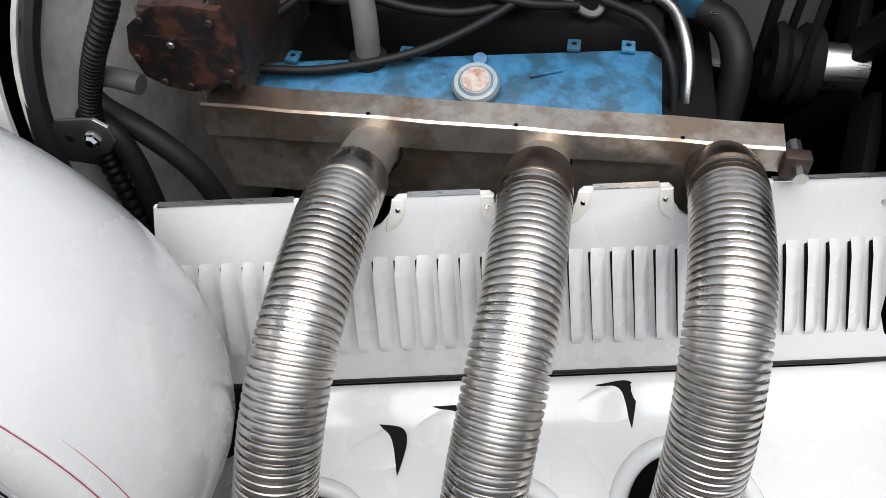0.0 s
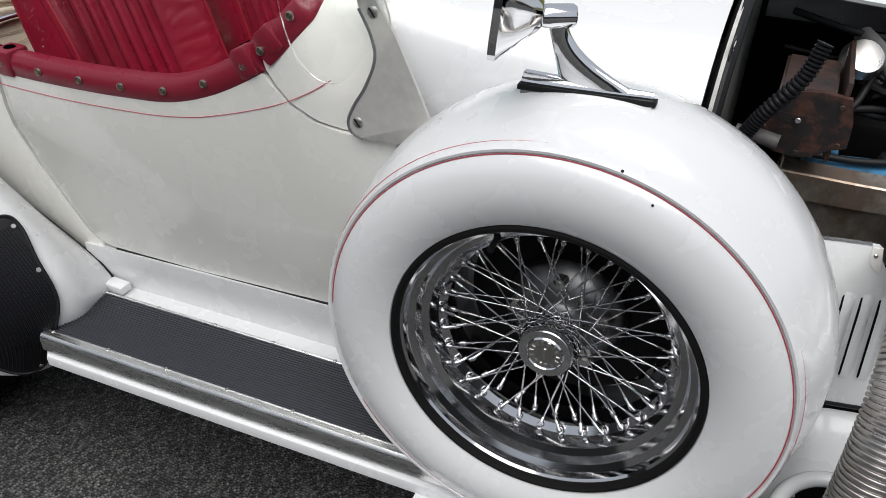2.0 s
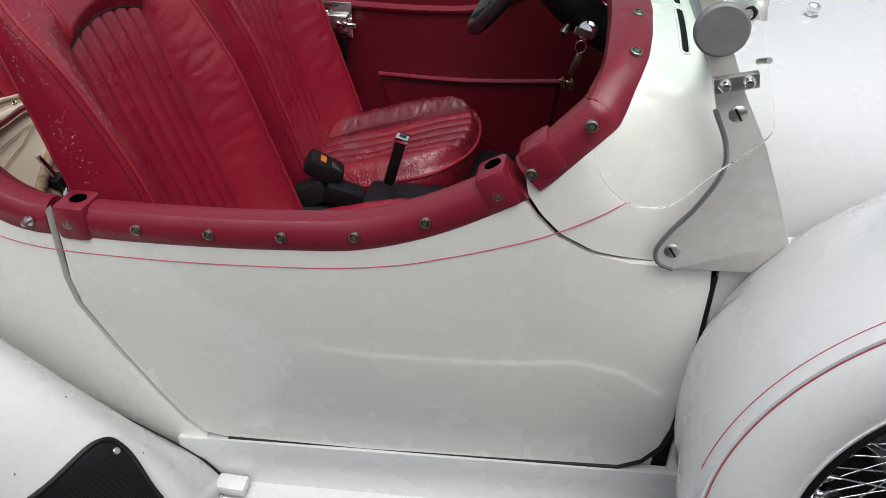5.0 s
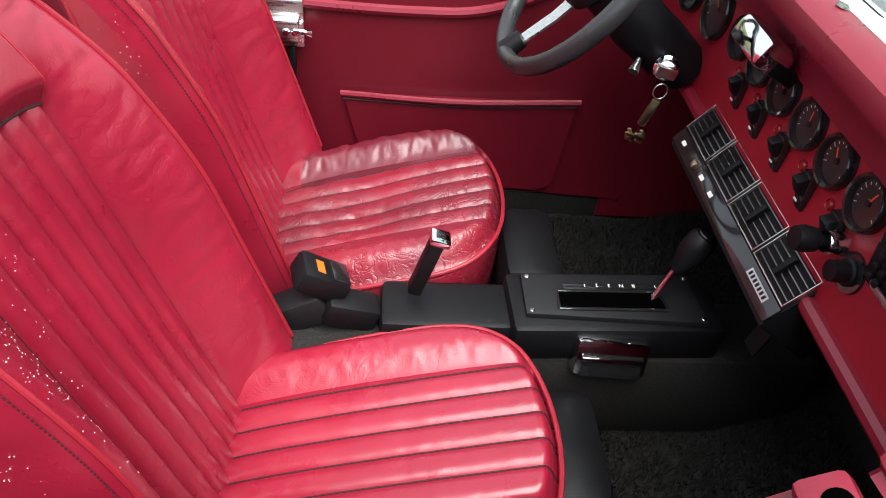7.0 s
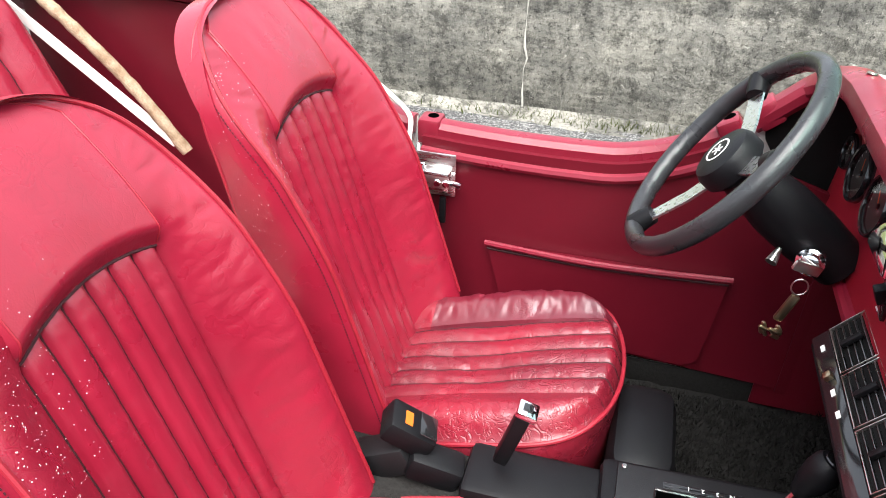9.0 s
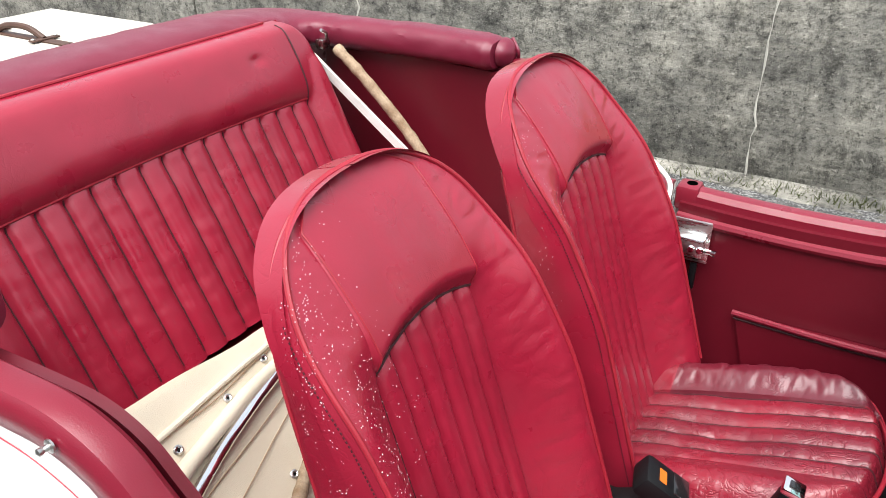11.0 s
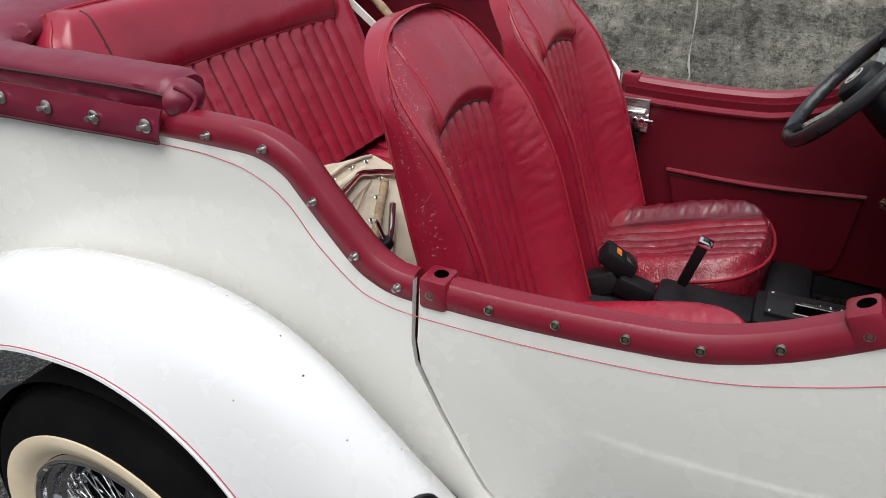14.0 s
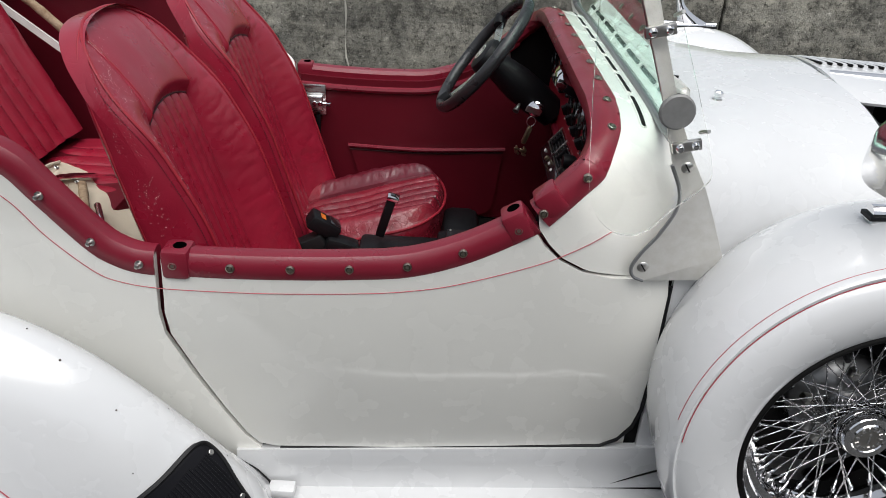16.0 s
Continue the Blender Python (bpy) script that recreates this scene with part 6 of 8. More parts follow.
    xs = [x1 - (x1 - x0) * (1 - j / NX) ** 1.5 for j in range(NX + 1)]
    crings, edge_a, edge_b = [], [], []
    for x in xs:
        hw = max(chalf(x), 0.002)
        i0 = min(CI, hw * 0.9)
        ss = [-lerp(hw, i0, i / NC) for i in range(NC)] + [lerp(-i0, i0, i / NI) for i in range(NI + 1)] + [lerp(i0, hw, (i + 1) / NC) for i in range(NC)]
        ring = [top(x, s) for s in ss]
        edge_a.append(ring[0].copy())
        edge_b.append(ring[-1].copy())
        ze = ring[-1].z
        fx = 0.0
        for k, z in ((1.015, ze - 0.008), (1.03, ze - 0.025), (1.02, ze - 0.05), (0.98, 0.50), (0.9, 0.485), (0.0, 0.485)):
            ring.append(Vector((x + fx, yc + hw * k, z)))
        for k, z in ((-0.9, 0.485), (-0.98, 0.50), (-1.02, ze - 0.05), (-1.03, ze - 0.025), (-1.015, ze - 0.008)):
            ring.append(Vector((x + fx, yc + hw * k, z)))
        crings.append(ring)
    cb = bmnew()
    ring_grid(cb, crings)
    st = part("front_seat", cb, LEATHER_WORN if worn else LEATHER, car, "cracked and worn red leather bucket seat" if worn else "red leather bucket seat with fluted centre")
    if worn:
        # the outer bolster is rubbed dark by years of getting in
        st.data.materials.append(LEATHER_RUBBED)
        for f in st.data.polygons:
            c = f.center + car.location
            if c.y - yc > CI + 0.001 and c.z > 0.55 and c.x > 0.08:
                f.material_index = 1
    back = part("backrest", bm, LEATHER, st, "tall red leather backrest with fluted insert")
    # piping round the front and the back edge of the gusset
    le = [at(-half(v), v, 0.001) for v in vs[4:-1]]
    ri = [at(half(v), v, 0.001) for v in vs[4:-1]]
    part("piping", tube(le + list(reversed(ri)), 0.0034, 8), PIPING, st, "dark red piping")
    le = [base + lean * (L0 * v) + Vector((0, -half(v) * 1.012, 0)) + fwd * (-thick(v) + 0.021) for v in vs[4:-1]]
    ri = [base + lean * (L0 * v) + Vector((0, half(v) * 1.012, 0)) + fwd * (-thick(v) + 0.021) for v in vs[4:-1]]
    part("piping", tube(le + list(reversed(ri)), 0.0022, 6), PIPING, st)
    # stitches along the outer edge
    sb = bmnew()
    for side_s in (-1, 1):
        for j in range(120):
            v = 0.06 + 0.80 * j / 120
            p, q = [base + lean * (L0 * w) + Vector((0, side_s * half(w) * 1.026, 0)) + fwd * (F0 + front(half(w), w) - 0.012) for w in (v, v + 0.0035)]
            add_tube(sb, [p, q], 0.0008, 4)
    tagged(part("stitching", sb, SEAM, st), kind="stuff")
    for sgn in (-1, 1):
        part("seam", tube([at(sgn * ins(v), v, 0.0004) for v in vs[8:-14] if v < 0.72], 0.0015, 6), SEAM, st)
        part("seam", tube([at(sgn * ins(v), v, 0.0) for v in vs[8:-6] if v > 0.715], 0.0013, 6), PIPING, st)
    part("seam", tube([at(s, arch(s) - 0.001, 0.0006) for s in (lerp(-INS, INS, j / 40) for j in range(41))], 0.0018, 6), SEAM, st)
    # dark tubes put the shade of the flute grooves into colour
    for k in range(1, 6):
        s = -INS + 2 * INS * k / 6
        part("seam", tube([at(s, lerp(0.08, arch(s) - 0.006, j / 50), 0.0008) for j in range(51)], 0.0021, 5), SEAM, st)
    part("piping", tube([p + Vector((0, 0, 0.001)) for p in edge_a[8:-1] + list(reversed(edge_b[8:-1]))], 0.0038, 8), PIPING, st)
    for k in range(6):
        s = -CI + 2 * CI * k / 5
        line = [top(x, s) + Vector((0, 0, 0.0004)) for x in xs[3:] if chalf(x) * 0.9 > abs(s) + 0.002]
        part("seam", tube(line, 0.0022 if k in (0, 5) else 0.0016, 5), SEAM, st)
    part("seat_base", box((0.26, yc, 0.45), (0.36, 0.36, 0.085), 0.012), BLACK, st)
    # rain drops
    rr = random.Random(int(yc * 1000) + 7)
    db = bmnew()
    for k in range(520 if yc < 0 else 170):
        v = 0.98 * rr.betavariate(5, 2.4)
        h = half(v)
        s = -h * 1.02 + abs(rr.gauss(0, 0.065))
        if not -h < s < h * 0.85 or rr.random() < 0.25:
            continue
        r = rr.uniform(0.0004, 0.0010)
        bmesh.ops.create_icosphere(db, subdivisions=1, radius=r, matrix=Matrix.Translation(at(s, v)))
    for k in range(260 if yc < 0 else 60):
        v, f = 0.98 * rr.betavariate(5, 2.0), rr.uniform(-0.02, 0.02)
        p = base + lean * (L0 * v) + Vector((0, -half(v) * 1.03, 0)) + fwd * f
        bmesh.ops.create_icosphere(db, subdivisions=1, radius=rr.uniform(0.0004, 0.0009), matrix=Matrix.Translation(p))
    tagged(part("rain_drop", db, DROP, st, "rain drops on the leather"), kind="stuff")
    return st


seat(-0.252, 0.0)
seat(0.258, 1.0)

# seat belt buckles between the seats
bm_ = rot(0, 34, 14)
bx, by, bz = 0.150, 0.005, 0.668
bk = part("belt_buckle", box((bx, by, bz), (0.082, 0.060, 0.040), 0.009, bm_), BLACK, car, "black seat belt buckle with an orange press label")
part("press_button", box(Vector((bx, by, bz)) + bm_.to_3x3() @ Vector((0.022, 0, 0.0205)), (0.030, 0.044, 0.004), 0.0015, bm_), BLACKGLOSS, bk)
part("press_label", box(Vector((bx, by, bz)) + bm_.to_3x3() @ Vector((-0.012, -0.002, 0.0203)), (0.013, 0.026, 0.001), 0, bm_), ORANGE, bk, smooth=False)
part("buckle_boot", box((bx + 0.045, by - 0.012, bz - 0.052), (0.085, 0.052, 0.046), 0.010, rot(0, 20, 10)), BLACK, bk)
part("webbing", box((bx - 0.035, by - 0.01, bz - 0.058), (0.10, 0.05, 0.05), 0.006, rot(0, -28, 0)), RUBBER, bk)
bk = part("belt_buckle", box((0.305, 0.006, 0.70), (0.022, 0.026, 0.11), 0.005, rot(0, 16, 0)), BLACK, car, "upright black belt buckle with chrome tip")
part("chrome_tip", box((0.322, 0.006, 0.752), (0.03, 0.03, 0.012), 0.003, rot(0, 16, 0)), CHROME, bk)
part("tip_button", box((0.323, 0.006, 0.759), (0.014, 0.014, 0.003), 0.001, rot(0, 16, 0)), BLACKGLOSS, bk)
part("belt_anchor", box((0.05, 0.49, 0.60), (0.05, 0.012, 0.04), 0.006), BLACK, car)
part("belt_strap", tube([(0.045, 0.505, 0.62), (-0.02, 0.51, 0.74)], 0.006, 8), WHITEPLASTIC, car)

# ---------------------------------------------------------------- tunnel, console, shifter, ash tray
part("tunnel", box((0.40, 0, 0.49), (1.1, 0.15, 0.2), 0.03), CARPET, car)
con = part("console", box((0.36, 0.0, 0.60), (0.24, 0.10, 0.06), 0.012), BLACK, car, "black moulded gear lever console")
part("console_wedge", box((0.60, 0.0, 0.612), (0.33, 0.13, 0.07), 0.012, rot(0, 0, 2)), BLACK, con)
part("side_pad", box((0.515, -0.20, 0.50), (0.11, 0.20, 0.13), 0.03), BLACK, car, "black vinyl heater pad")
part("side_pad", box((0.495, 0.175, 0.545), (0.105, 0.20, 0.15), 0.03), BLACK, car, "black vinyl heater pad")
plate_t = part("top_plate", plate([(0.457, -0.043), (0.457, 0.043), (0.725, 0.052), (0.735, -0.052)], lambda u, v, d: (u, v, 0.656 - d), 0.008, 0.002), CONSOLE, con)
# near-black plate stands in for the shaded depth of the slot
part("selector_slot", plate([(0.51, -0.03), (0.512, 0.004), (0.668, 0.008), (0.675, -0.027)], lambda u, v, d: (u, v, 0.6575 - d), 0.004), VOID, con, smooth=False)
bm = bmnew()
add_tube(bm, [(0.508, -0.032, 0.657), (0.51, 0.006, 0.657), (0.67, 0.010, 0.657), (0.678, -0.029, 0.657), (0.508, -0.032, 0.657)], 0.003, 8)
part("slot_frame", bm, BLACKGLOSS, con)
part("scale_strip", box((0.595, 0.020, 0.6565), (0.15, 0.012, 0.002), 0.0005, rot(0, 0, 2)), BLACKGLOSS, con)


def lettering(text, m, size, mat, parent, name="lettering"):
    cu = bpy.data.curves.new(name, "FONT")
    cu.body, cu.size, cu.extrude, cu.align_x, cu.align_y = text, size, 0.0003, "CENTER", "CENTER"
    tmp = bpy.data.objects.new("tmp_text", cu)
    me = bpy.data.meshes.new_from_object(tmp)
    bpy.data.objects.remove(tmp)
    bm = bmnew()
    bm.from_mesh(me)
    bmesh.ops.transform(bm, matrix=m, verts=bm.verts)
    return part(name, bm, mat, parent, smooth=False)


for i, ch in enumerate("123NR"):
    lettering(ch, pose(0.555 + 0.0195 * i, 0.0195 + 0.0007 * i, 0.658, 0, 0, 180), 0.010, MARK, con)
lettering("I", pose(0.668, 0.0225, 0.658, 0, 0, 180), 0.010, MARK, con)
for x, y in ((0.466, -0.036), (0.466, 0.037), (0.722, 0.044), (0.728, -0.044)):
    part("screw", lathe(disc_profile(0.004, 0.002), axis((x, y, 0.656), (0, 0, 1)), 10), STEEL, con)
lever = part("gear_lever", tube([(0.655, -0.006, 0.645), (0.675, 0.002, 0.70), (0.69, 0.006, 0.735)], lambda u: lerp(0.0065, 0.005, u), 12), CHROME, car, "chrome gear lever with black knob")
part("knob", lathe([(0.007, -0.03), (0.012, -0.026), (0.020, 0.0), (0.023, 0.02), (0.022, 0.036), (0.017, 0.044), (0, 0.046)], axis((0.693, 0.007, 0.735), (0.42, 0.04, 1)), 28), BLACK, lever, "black moulded knob")
part("knob_disc", lathe([(0, 0.0475), (0.012, 0.0465), (0.013, 0.044)], axis((0.693, 0.007, 0.735), (0.42, 0.04, 1)), 20), BLACKGLOSS, lever)
ash = part("ash_tray", box((0.588, -0.075, 0.603), (0.115, 0.03, 0.062), 0.009, rot(-18, 4, 0)), CHROME, car, "chrome-framed ash tray")
part("tray_front", box((0.588, -0.0915, 0.598), (0.095, 0.004, 0.04), 0.003, rot(-18, 4, 0)), BLACKGLOSS, ash)
part("tray_lip", box((0.588, -0.094, 0.612), (0.095, 0.004, 0.006), 0.001, rot(-18, 4, 0)), CHROME, ash)

# ---------------------------------------------------------------- dashboard
DX = 0.748


def dash_fn(u, v, d):
    return (DX + 0.10 * (v - 1.0) + d, u, v)


outl = []
n, hw, zt, zb = cowl_dims(0.745)
for i in range(41):
    p = cowl_section(0.745, math.pi * i / 40, n, hw - 0.02, zt - 0.02, zb)
    outl.append((p[1], max(p[2], 0.86)))
dash = part("dashboard", plate([(y, z) for y, z in outl], dash_fn, 0.02, 0.004), material("red_dash_vinyl", (0.30, 0.009, 0.022), 0.42, stain=0.2, stain_scale=6, bump=0.1, bump_scale=500), car, "red vinyl dashboard with a row of gauges")
part("dash_lower_roll", tube([(0.735, y, 0.862) for y in (-0.52, -0.25, 0.0, 0.25, 0.52)], 0.013, 10), VINYL, dash)
BROW = smooth2([(0.744, 1.035), (0.742, 1.060), (0.735, 1.085), (0.720, 1.104), (0.702, 1.118), (0.688, 1.125)], 20)


def brow_f(u, v):
    """The padded brow that rolls from the dash face up to the rim."""
    y = lerp(-0.505, 0.505, u)
    x, z = BROW[min(19, int(round(v * 19)))]
    k = abs(y / 0.55) ** 8
    return Vector((x - 0.012 * k * v, y, z - 0.05 * k * v))


part("dash_brow", sheet(brow_f, 60, 19, 0.004), VINYL, dash, "padded burgundy dashboard brow")
ND = Vector((-0.995, 0, 0.0995))


def gauge(y, z, r, needle):
    p = Vector(dash_fn(y, z, 0))
    m = Matrix.Translation(p) @ Vector(ND).to_track_quat("Z", "Y").to_matrix().to_4x4()
    g = part("gauge", lathe([(r, 0), (r, 0.009), (r - 0.002, 0.012), (r - 0.005, 0.011), (r - 0.007, 0.005), (r - 0.007, 0.001)], m, 48), BLACKGLOSS, dash, "round black instrument gauge")
    part("dial", lathe([(0, 0.003), (r - 0.006, 0.003), (r - 0.006, 0.001), (0, 0.001)], m, 40), DIAL, g)
    bm = bmnew()
    for k in range(13):
        a = radians(-30 + 20 * k)
        add_box(bm, (0, 0, 0), (0.0055 if k % 3 == 0 else 0.003, 0.0011, 0.0004), 0, m @ Matrix.Rotation(a, 4, "Z") @ Matrix.Translation((r - 0.0115, 0, 0.0034)))
    part("markings", bm, MARK, g, smooth=False)
    bm = bmnew()
    add_box(bm, (0, 0, 0), (r * 0.6, 0.0018, 0.0006), 0, m @ Matrix.Rotation(needle, 4, "Z") @ Matrix.Translation((r * 0.2, 0, 0.0048)))
    part("needle", bm, NEEDLE, g, smooth=False)
    part("needle_hub", lathe([(0, 0.0065), (0.004, 0.006), (0.0045, 0.003)], m, 14), BLACK, g)
    gl = part("gauge_glass", lathe([(0, 0.0088), (r - 0.006, 0.0085), (r - 0.006, 0.0078), (0, 0.0078)], m, 36), CLEAR, g)
    gl.visible_shadow = False


for y, nd in ((-0.205, 1.2), (-0.128, 2.2), (-0.050, 1.7), (0.028, 2.6), (0.105, 0.9), (0.182, 1.4)):
    gauge(y, 1.003, 0.033, nd)
gauge(0.290, 0.997, 0.046, 2.3)
gauge(0.405, 0.992, 0.046, 1.9)
gauge(0.49, 0.99, 0.03, 1.9)


def on_dash(y, z, d):
    return Vector(dash_fn(y, z, 0)) + Vector(ND) * d


for y in (0.133, 0.056, -0.022, -0.103, -0.180):
    sw = part("rocker_switch", box(on_dash(y - 0.006, 0.948, 0.004), (0.012, 0.021, 0.050), 0.002, rot(0, -6, 0)), BLACKGLOSS, dash, "black rocker switch")
    part("rocker", box(on_dash(y - 0.006, 0.956, 0.014), (0.016, 0.017, 0.022), 0.002, rot(0, -24, 0)), BLACK, sw)
    part("marking", box(on_dash(y - 0.006, 0.934, 0.0105), (0.001, 0.008, 0.0025), 0), MARK, sw, smooth=False)
    part("warning_lamp", lathe([(0, 0.004), (0.004, 0.0038), (0.0055, 0.002), (0.0065, 0.0035), (0.0075, 0.002), (0.0075, 0), (0, 0)], axis(on_dash(y + 0.026, 0.962, 0), ND), 18), REDLAMP, dash, "small red warning lamp")
# pull knob and fan switch
kb = part("pull_knob", lathe([(0.012, 0), (0.012, 0.012), (0.007, 0.016), (0.007, 0.03), (0.0135, 0.036), (0.0155, 0.05), (0.013, 0.06), (0, 0.062)], axis(on_dash(-0.205, 0.948, 0), ND), 24), BLACK, dash, "black pull knob on a chrome collar")
part("collar", lathe([(0.0125, 0), (0.0145, 0.004), (0.0145, 0.02), (0.012, 0.024)], axis(on_dash(-0.205, 0.948, 0), ND), 24), CHROME, kb)
fs = part("fan_switch", lathe([(0.016, 0), (0.016, 0.006), (0.013, 0.008), (0.012, 0.026), (0, 0.028)], axis(on_dash(-0.238, 0.935, 0), ND), 12), BLACK, dash, "black rotary fan switch")
part("switch_plate", lathe([(0, 0.003), (0.023, 0.003), (0.024, 0.001), (0.024, 0)], axis(on_dash(-0.238, 0.935, 0), ND), 24), BLACKGLOSS, fs)
# radio
rad = part("radio", box(on_dash(-0.345, 0.995, 0.004), (0.03, 0.165, 0.085), 0.005, rot(0, -6, 0)), BLACKGLOSS, dash, "black cassette radio")
part("radio_panel", box(on_dash(-0.345, 0.983, 0.02), (0.006, 0.15, 0.045), 0.002, rot(0, -6, 0)), BLACK, rad)
part("cassette_door", box(on_dash(-0.35, 0.995, 0.025), (0.004, 0.10, 0.014), 0.001, rot(0, -6, 0)), STEEL, rad)
for k in range(6):
    part("button", box(on_dash(-0.285 - 0.012 * (k % 2), 0.972 + 0.012 * (k // 2), 0.025), (0.006, 0.009, 0.008), 0.002, rot(0, -6, 0)), BLACK, rad)
part("radio_stripe", box(on_dash(-0.35, 0.968, 0.024), (0.003, 0.12, 0.008), 0.001, rot(0, -6, 0)), ALU, rad)
# chrome box over the gauges
cb = part("chrome_dash_box", box((0.706, 0.055, 1.052), (0.050, 0.098, 0.040), 0.013, rot(0, 28, 0)), CHROME, dash, "chrome box above the gauges")
part("box_base", box((0.722, 0.055, 1.036), (0.042, 0.100, 0.02), 0.003, rot(0, 28, 0)), BLACK, cb)
# air vents
VA, VB = Vector((0.743, 0, 0.892)), Vector((0.703, 0, 0.842))
vd = (VB - VA).normalized()
vn = Vector((-vd.z, 0, vd.x)).normalized()
if vn.z < 0:
    vn = -vn
VL, VR = 0.182, -0.215


def vent_pt(y, t, d):
    return VA + vd * t + Vector((0, y, 0)) + vn * d


vent_m = Matrix(((vd.x, 0, vn.x, 0), (vd.y, 1, vn.y, 0), (vd.z, 0, vn.z, 0), (0, 0, 0, 1)))
unit = part("air_vent_unit", box(vent_pt((VL + VR) / 2, 0.038, -0.05), (0.10, VL - VR, 0.10), 0.004, vent_m), BLACK, car, "black under-dash air vent unit")
part("vent_recess", box(vent_pt((VL + VR) / 2, 0.026, 0.001), (0.05, VL - VR - 0.012, 0.004), 0.001, vent_m), DARK, unit)
for k in range(4):
    ya, yb = lerp(VL, VR, k / 4), lerp(VL, VR, (k + 1) / 4)
    vg = part("vent_grille", box(vent_pt((ya + yb) / 2, 0.0, 0.004), (0.0018, abs(yb - ya) - 0.004, 0.006), 0.0005, vent_m), STEEL, unit, "chrome-edged vent grille")
    part("grille_edge", box(vent_pt((ya + yb) / 2, 0.052, 0.004), (0.0018, abs(yb - ya) - 0.004, 0.006), 0.0005, vent_m), STEEL, vg)
    for yy in (ya - 0.003, yb + 0.003):
        part("grille_side", box(vent_pt(yy, 0.026, 0.004), (0.055, 0.0018, 0.006), 0.0005, vent_m), STEEL, vg)
    for j in range(5):
        part("slat", box(vent_pt((ya + yb) / 2, 0.008 + 0.009 * j, 0.003), (0.0016, abs(yb - ya) - 0.010, 0.008), 0.0004, vent_m), DRUM, vg)
    for j in range(6):
        part("vane", box(vent_pt(lerp(ya, yb, (j + 1) / 7), 0.026, 0.0), (0.044, 0.0018, 0.005), 0.0004, vent_m), BLACK, vg)
    part("tab", box(vent_pt((ya + yb) / 2, 0.026, 0.009), (0.032, 0.009, 0.008), 0.002, vent_m), BLACK, vg)
part("control_strip", box(vent_pt((VL + VR) / 2, 0.068, 0.002), (0.026, VL - VR, 0.006), 0.001, vent_m), BLACKGLOSS, unit)
part("badge", box(vent_pt(VR + 0.05, 0.066, 0.0055), (0.010, 0.055, 0.001), 0, vent_m), STEEL, unit, smooth=False)
for k in range(7):
    part("badge_bar", box(vent_pt(VR + 0.028 + 0.0073 * k, 0.066, 0.0063), (0.006, 0.0038, 0.0006), 0, vent_m), BLACK, unit, smooth=False)
for y in (0.15, 0.06, 0.02):
    part("control_mark", box(vent_pt(y, 0.068, 0.0055), (0.006, 0.012, 0.001), 0, vent_m), MARK, unit, smooth=False)
part("control_slider", box(vent_pt(0.09, 0.068, 0.008), (0.012, 0.012, 0.01), 0.002, vent_m), BRASS, unit)
part("hanging_bracket", box((0.745, -0.165, 0.79), (0.004, 0.03, 0.13), 0.001, rot(0, 14, 0)), BLACK, unit)

# ---------------------------------------------------------------- steering wheel and column
SWC, SWN = Vector((0.528, 0.305, 1.038)), Vector((-0.80, 0, 0.60))
swm = Matrix.Translation(SWC) @ SWN.to_track_quat("Z", "Y").to_matrix().to_4x4()
upv = (swm.to_3x3().inverted() @ Vector((0.6, 0, 0.8)))
aup = math.atan2(upv.y, upv.x)
bm = bmnew()
R = 0.172
rings = []
for k in range(80):
    a = 2 * math.pi * k / 80
    c = Vector((math.cos(a), math.sin(a), 0))
    rings.append([swm @ (c * (R + 0.0135 * math.cos(t)) + Vector((0, 0, 0.0155 * math.sin(t) + (0.0015 * (math.sin(k * 2.4)) if math.cos(t) < -0.6 else 0)))) for t in (2 * math.pi * j / 16 for j in range(16))])
rings.append(rings[0])
ring_grid(bm, rings, True, False)
bmesh.ops.remove_doubles(bm, verts=bm.verts, dist=1e-5)
wheel = part("steering_wheel", bm, material("black_leather_grip", (0.02, 0.02, 0.022), 0.3, bump=0.2, bump_scale=400, rough_var=0.1), car, "black leather-rimmed three-spoke steering wheel")
for da in (180, 62, -62):
    a = aup + radians(da)
    c = Vector((math.cos(a), math.sin(a), 0))
    q = swm @ Matrix.Rotation(a, 4, "Z")
    bm = bmnew()
    ring_grid(bm, [[q @ Vector((r, w * s, h + t)) for s, t in ((-1, -0.002), (1, -0.002), (1, 0.002), (-1, 0.002))] for r, w, h in ((0.03, 0.017, -0.022), (0.08, 0.0155, -0.018), (0.13, 0.0145, -0.008), (0.168, 0.014, 0.0))])
    sp = part("spoke", bm, ALU, wheel, "brushed aluminium spoke")
    part("spoke_grip", tube([q @ Vector((0.138, 0, -0.005)), q @ Vector((0.152, 0, -0.002)), q @ Vector((0.172, 0, 0))], lambda u: lerp(0.015, 0.018, u), 12), BLACK, sp)
hubp = part("horn_pad", lathe([(0.0, 0.010), (0.034, 0.009), (0.045, 0.004), (0.05, -0.006), (0.05, -0.026), (0.04, -0.035), (0, -0.035)], swm, 40), BLACK, wheel, "round black horn pad")
part("emblem_ring", lathe([(0.0185, 0.0105), (0.021, 0.0105), (0.021, 0.0098), (0.0185, 0.0098)], swm, 32, True), MARK, hubp)
bm = bmnew()
for rz in (20, 60, -30):
    add_box(bm, (0, 0, 0), (0.022, 0.0025, 0.0006), 0, swm @ Matrix.Translation((0, 0, 0.0105)) @ Matrix.Rotation(radians(rz), 4, "Z"))
part("emblem", bm, MARK, hubp, smooth=False)
colp = [SWC - SWN * 0.03, SWC - SWN * 0.12, SWC - SWN * 0.18, SWC - SWN * 0.25]
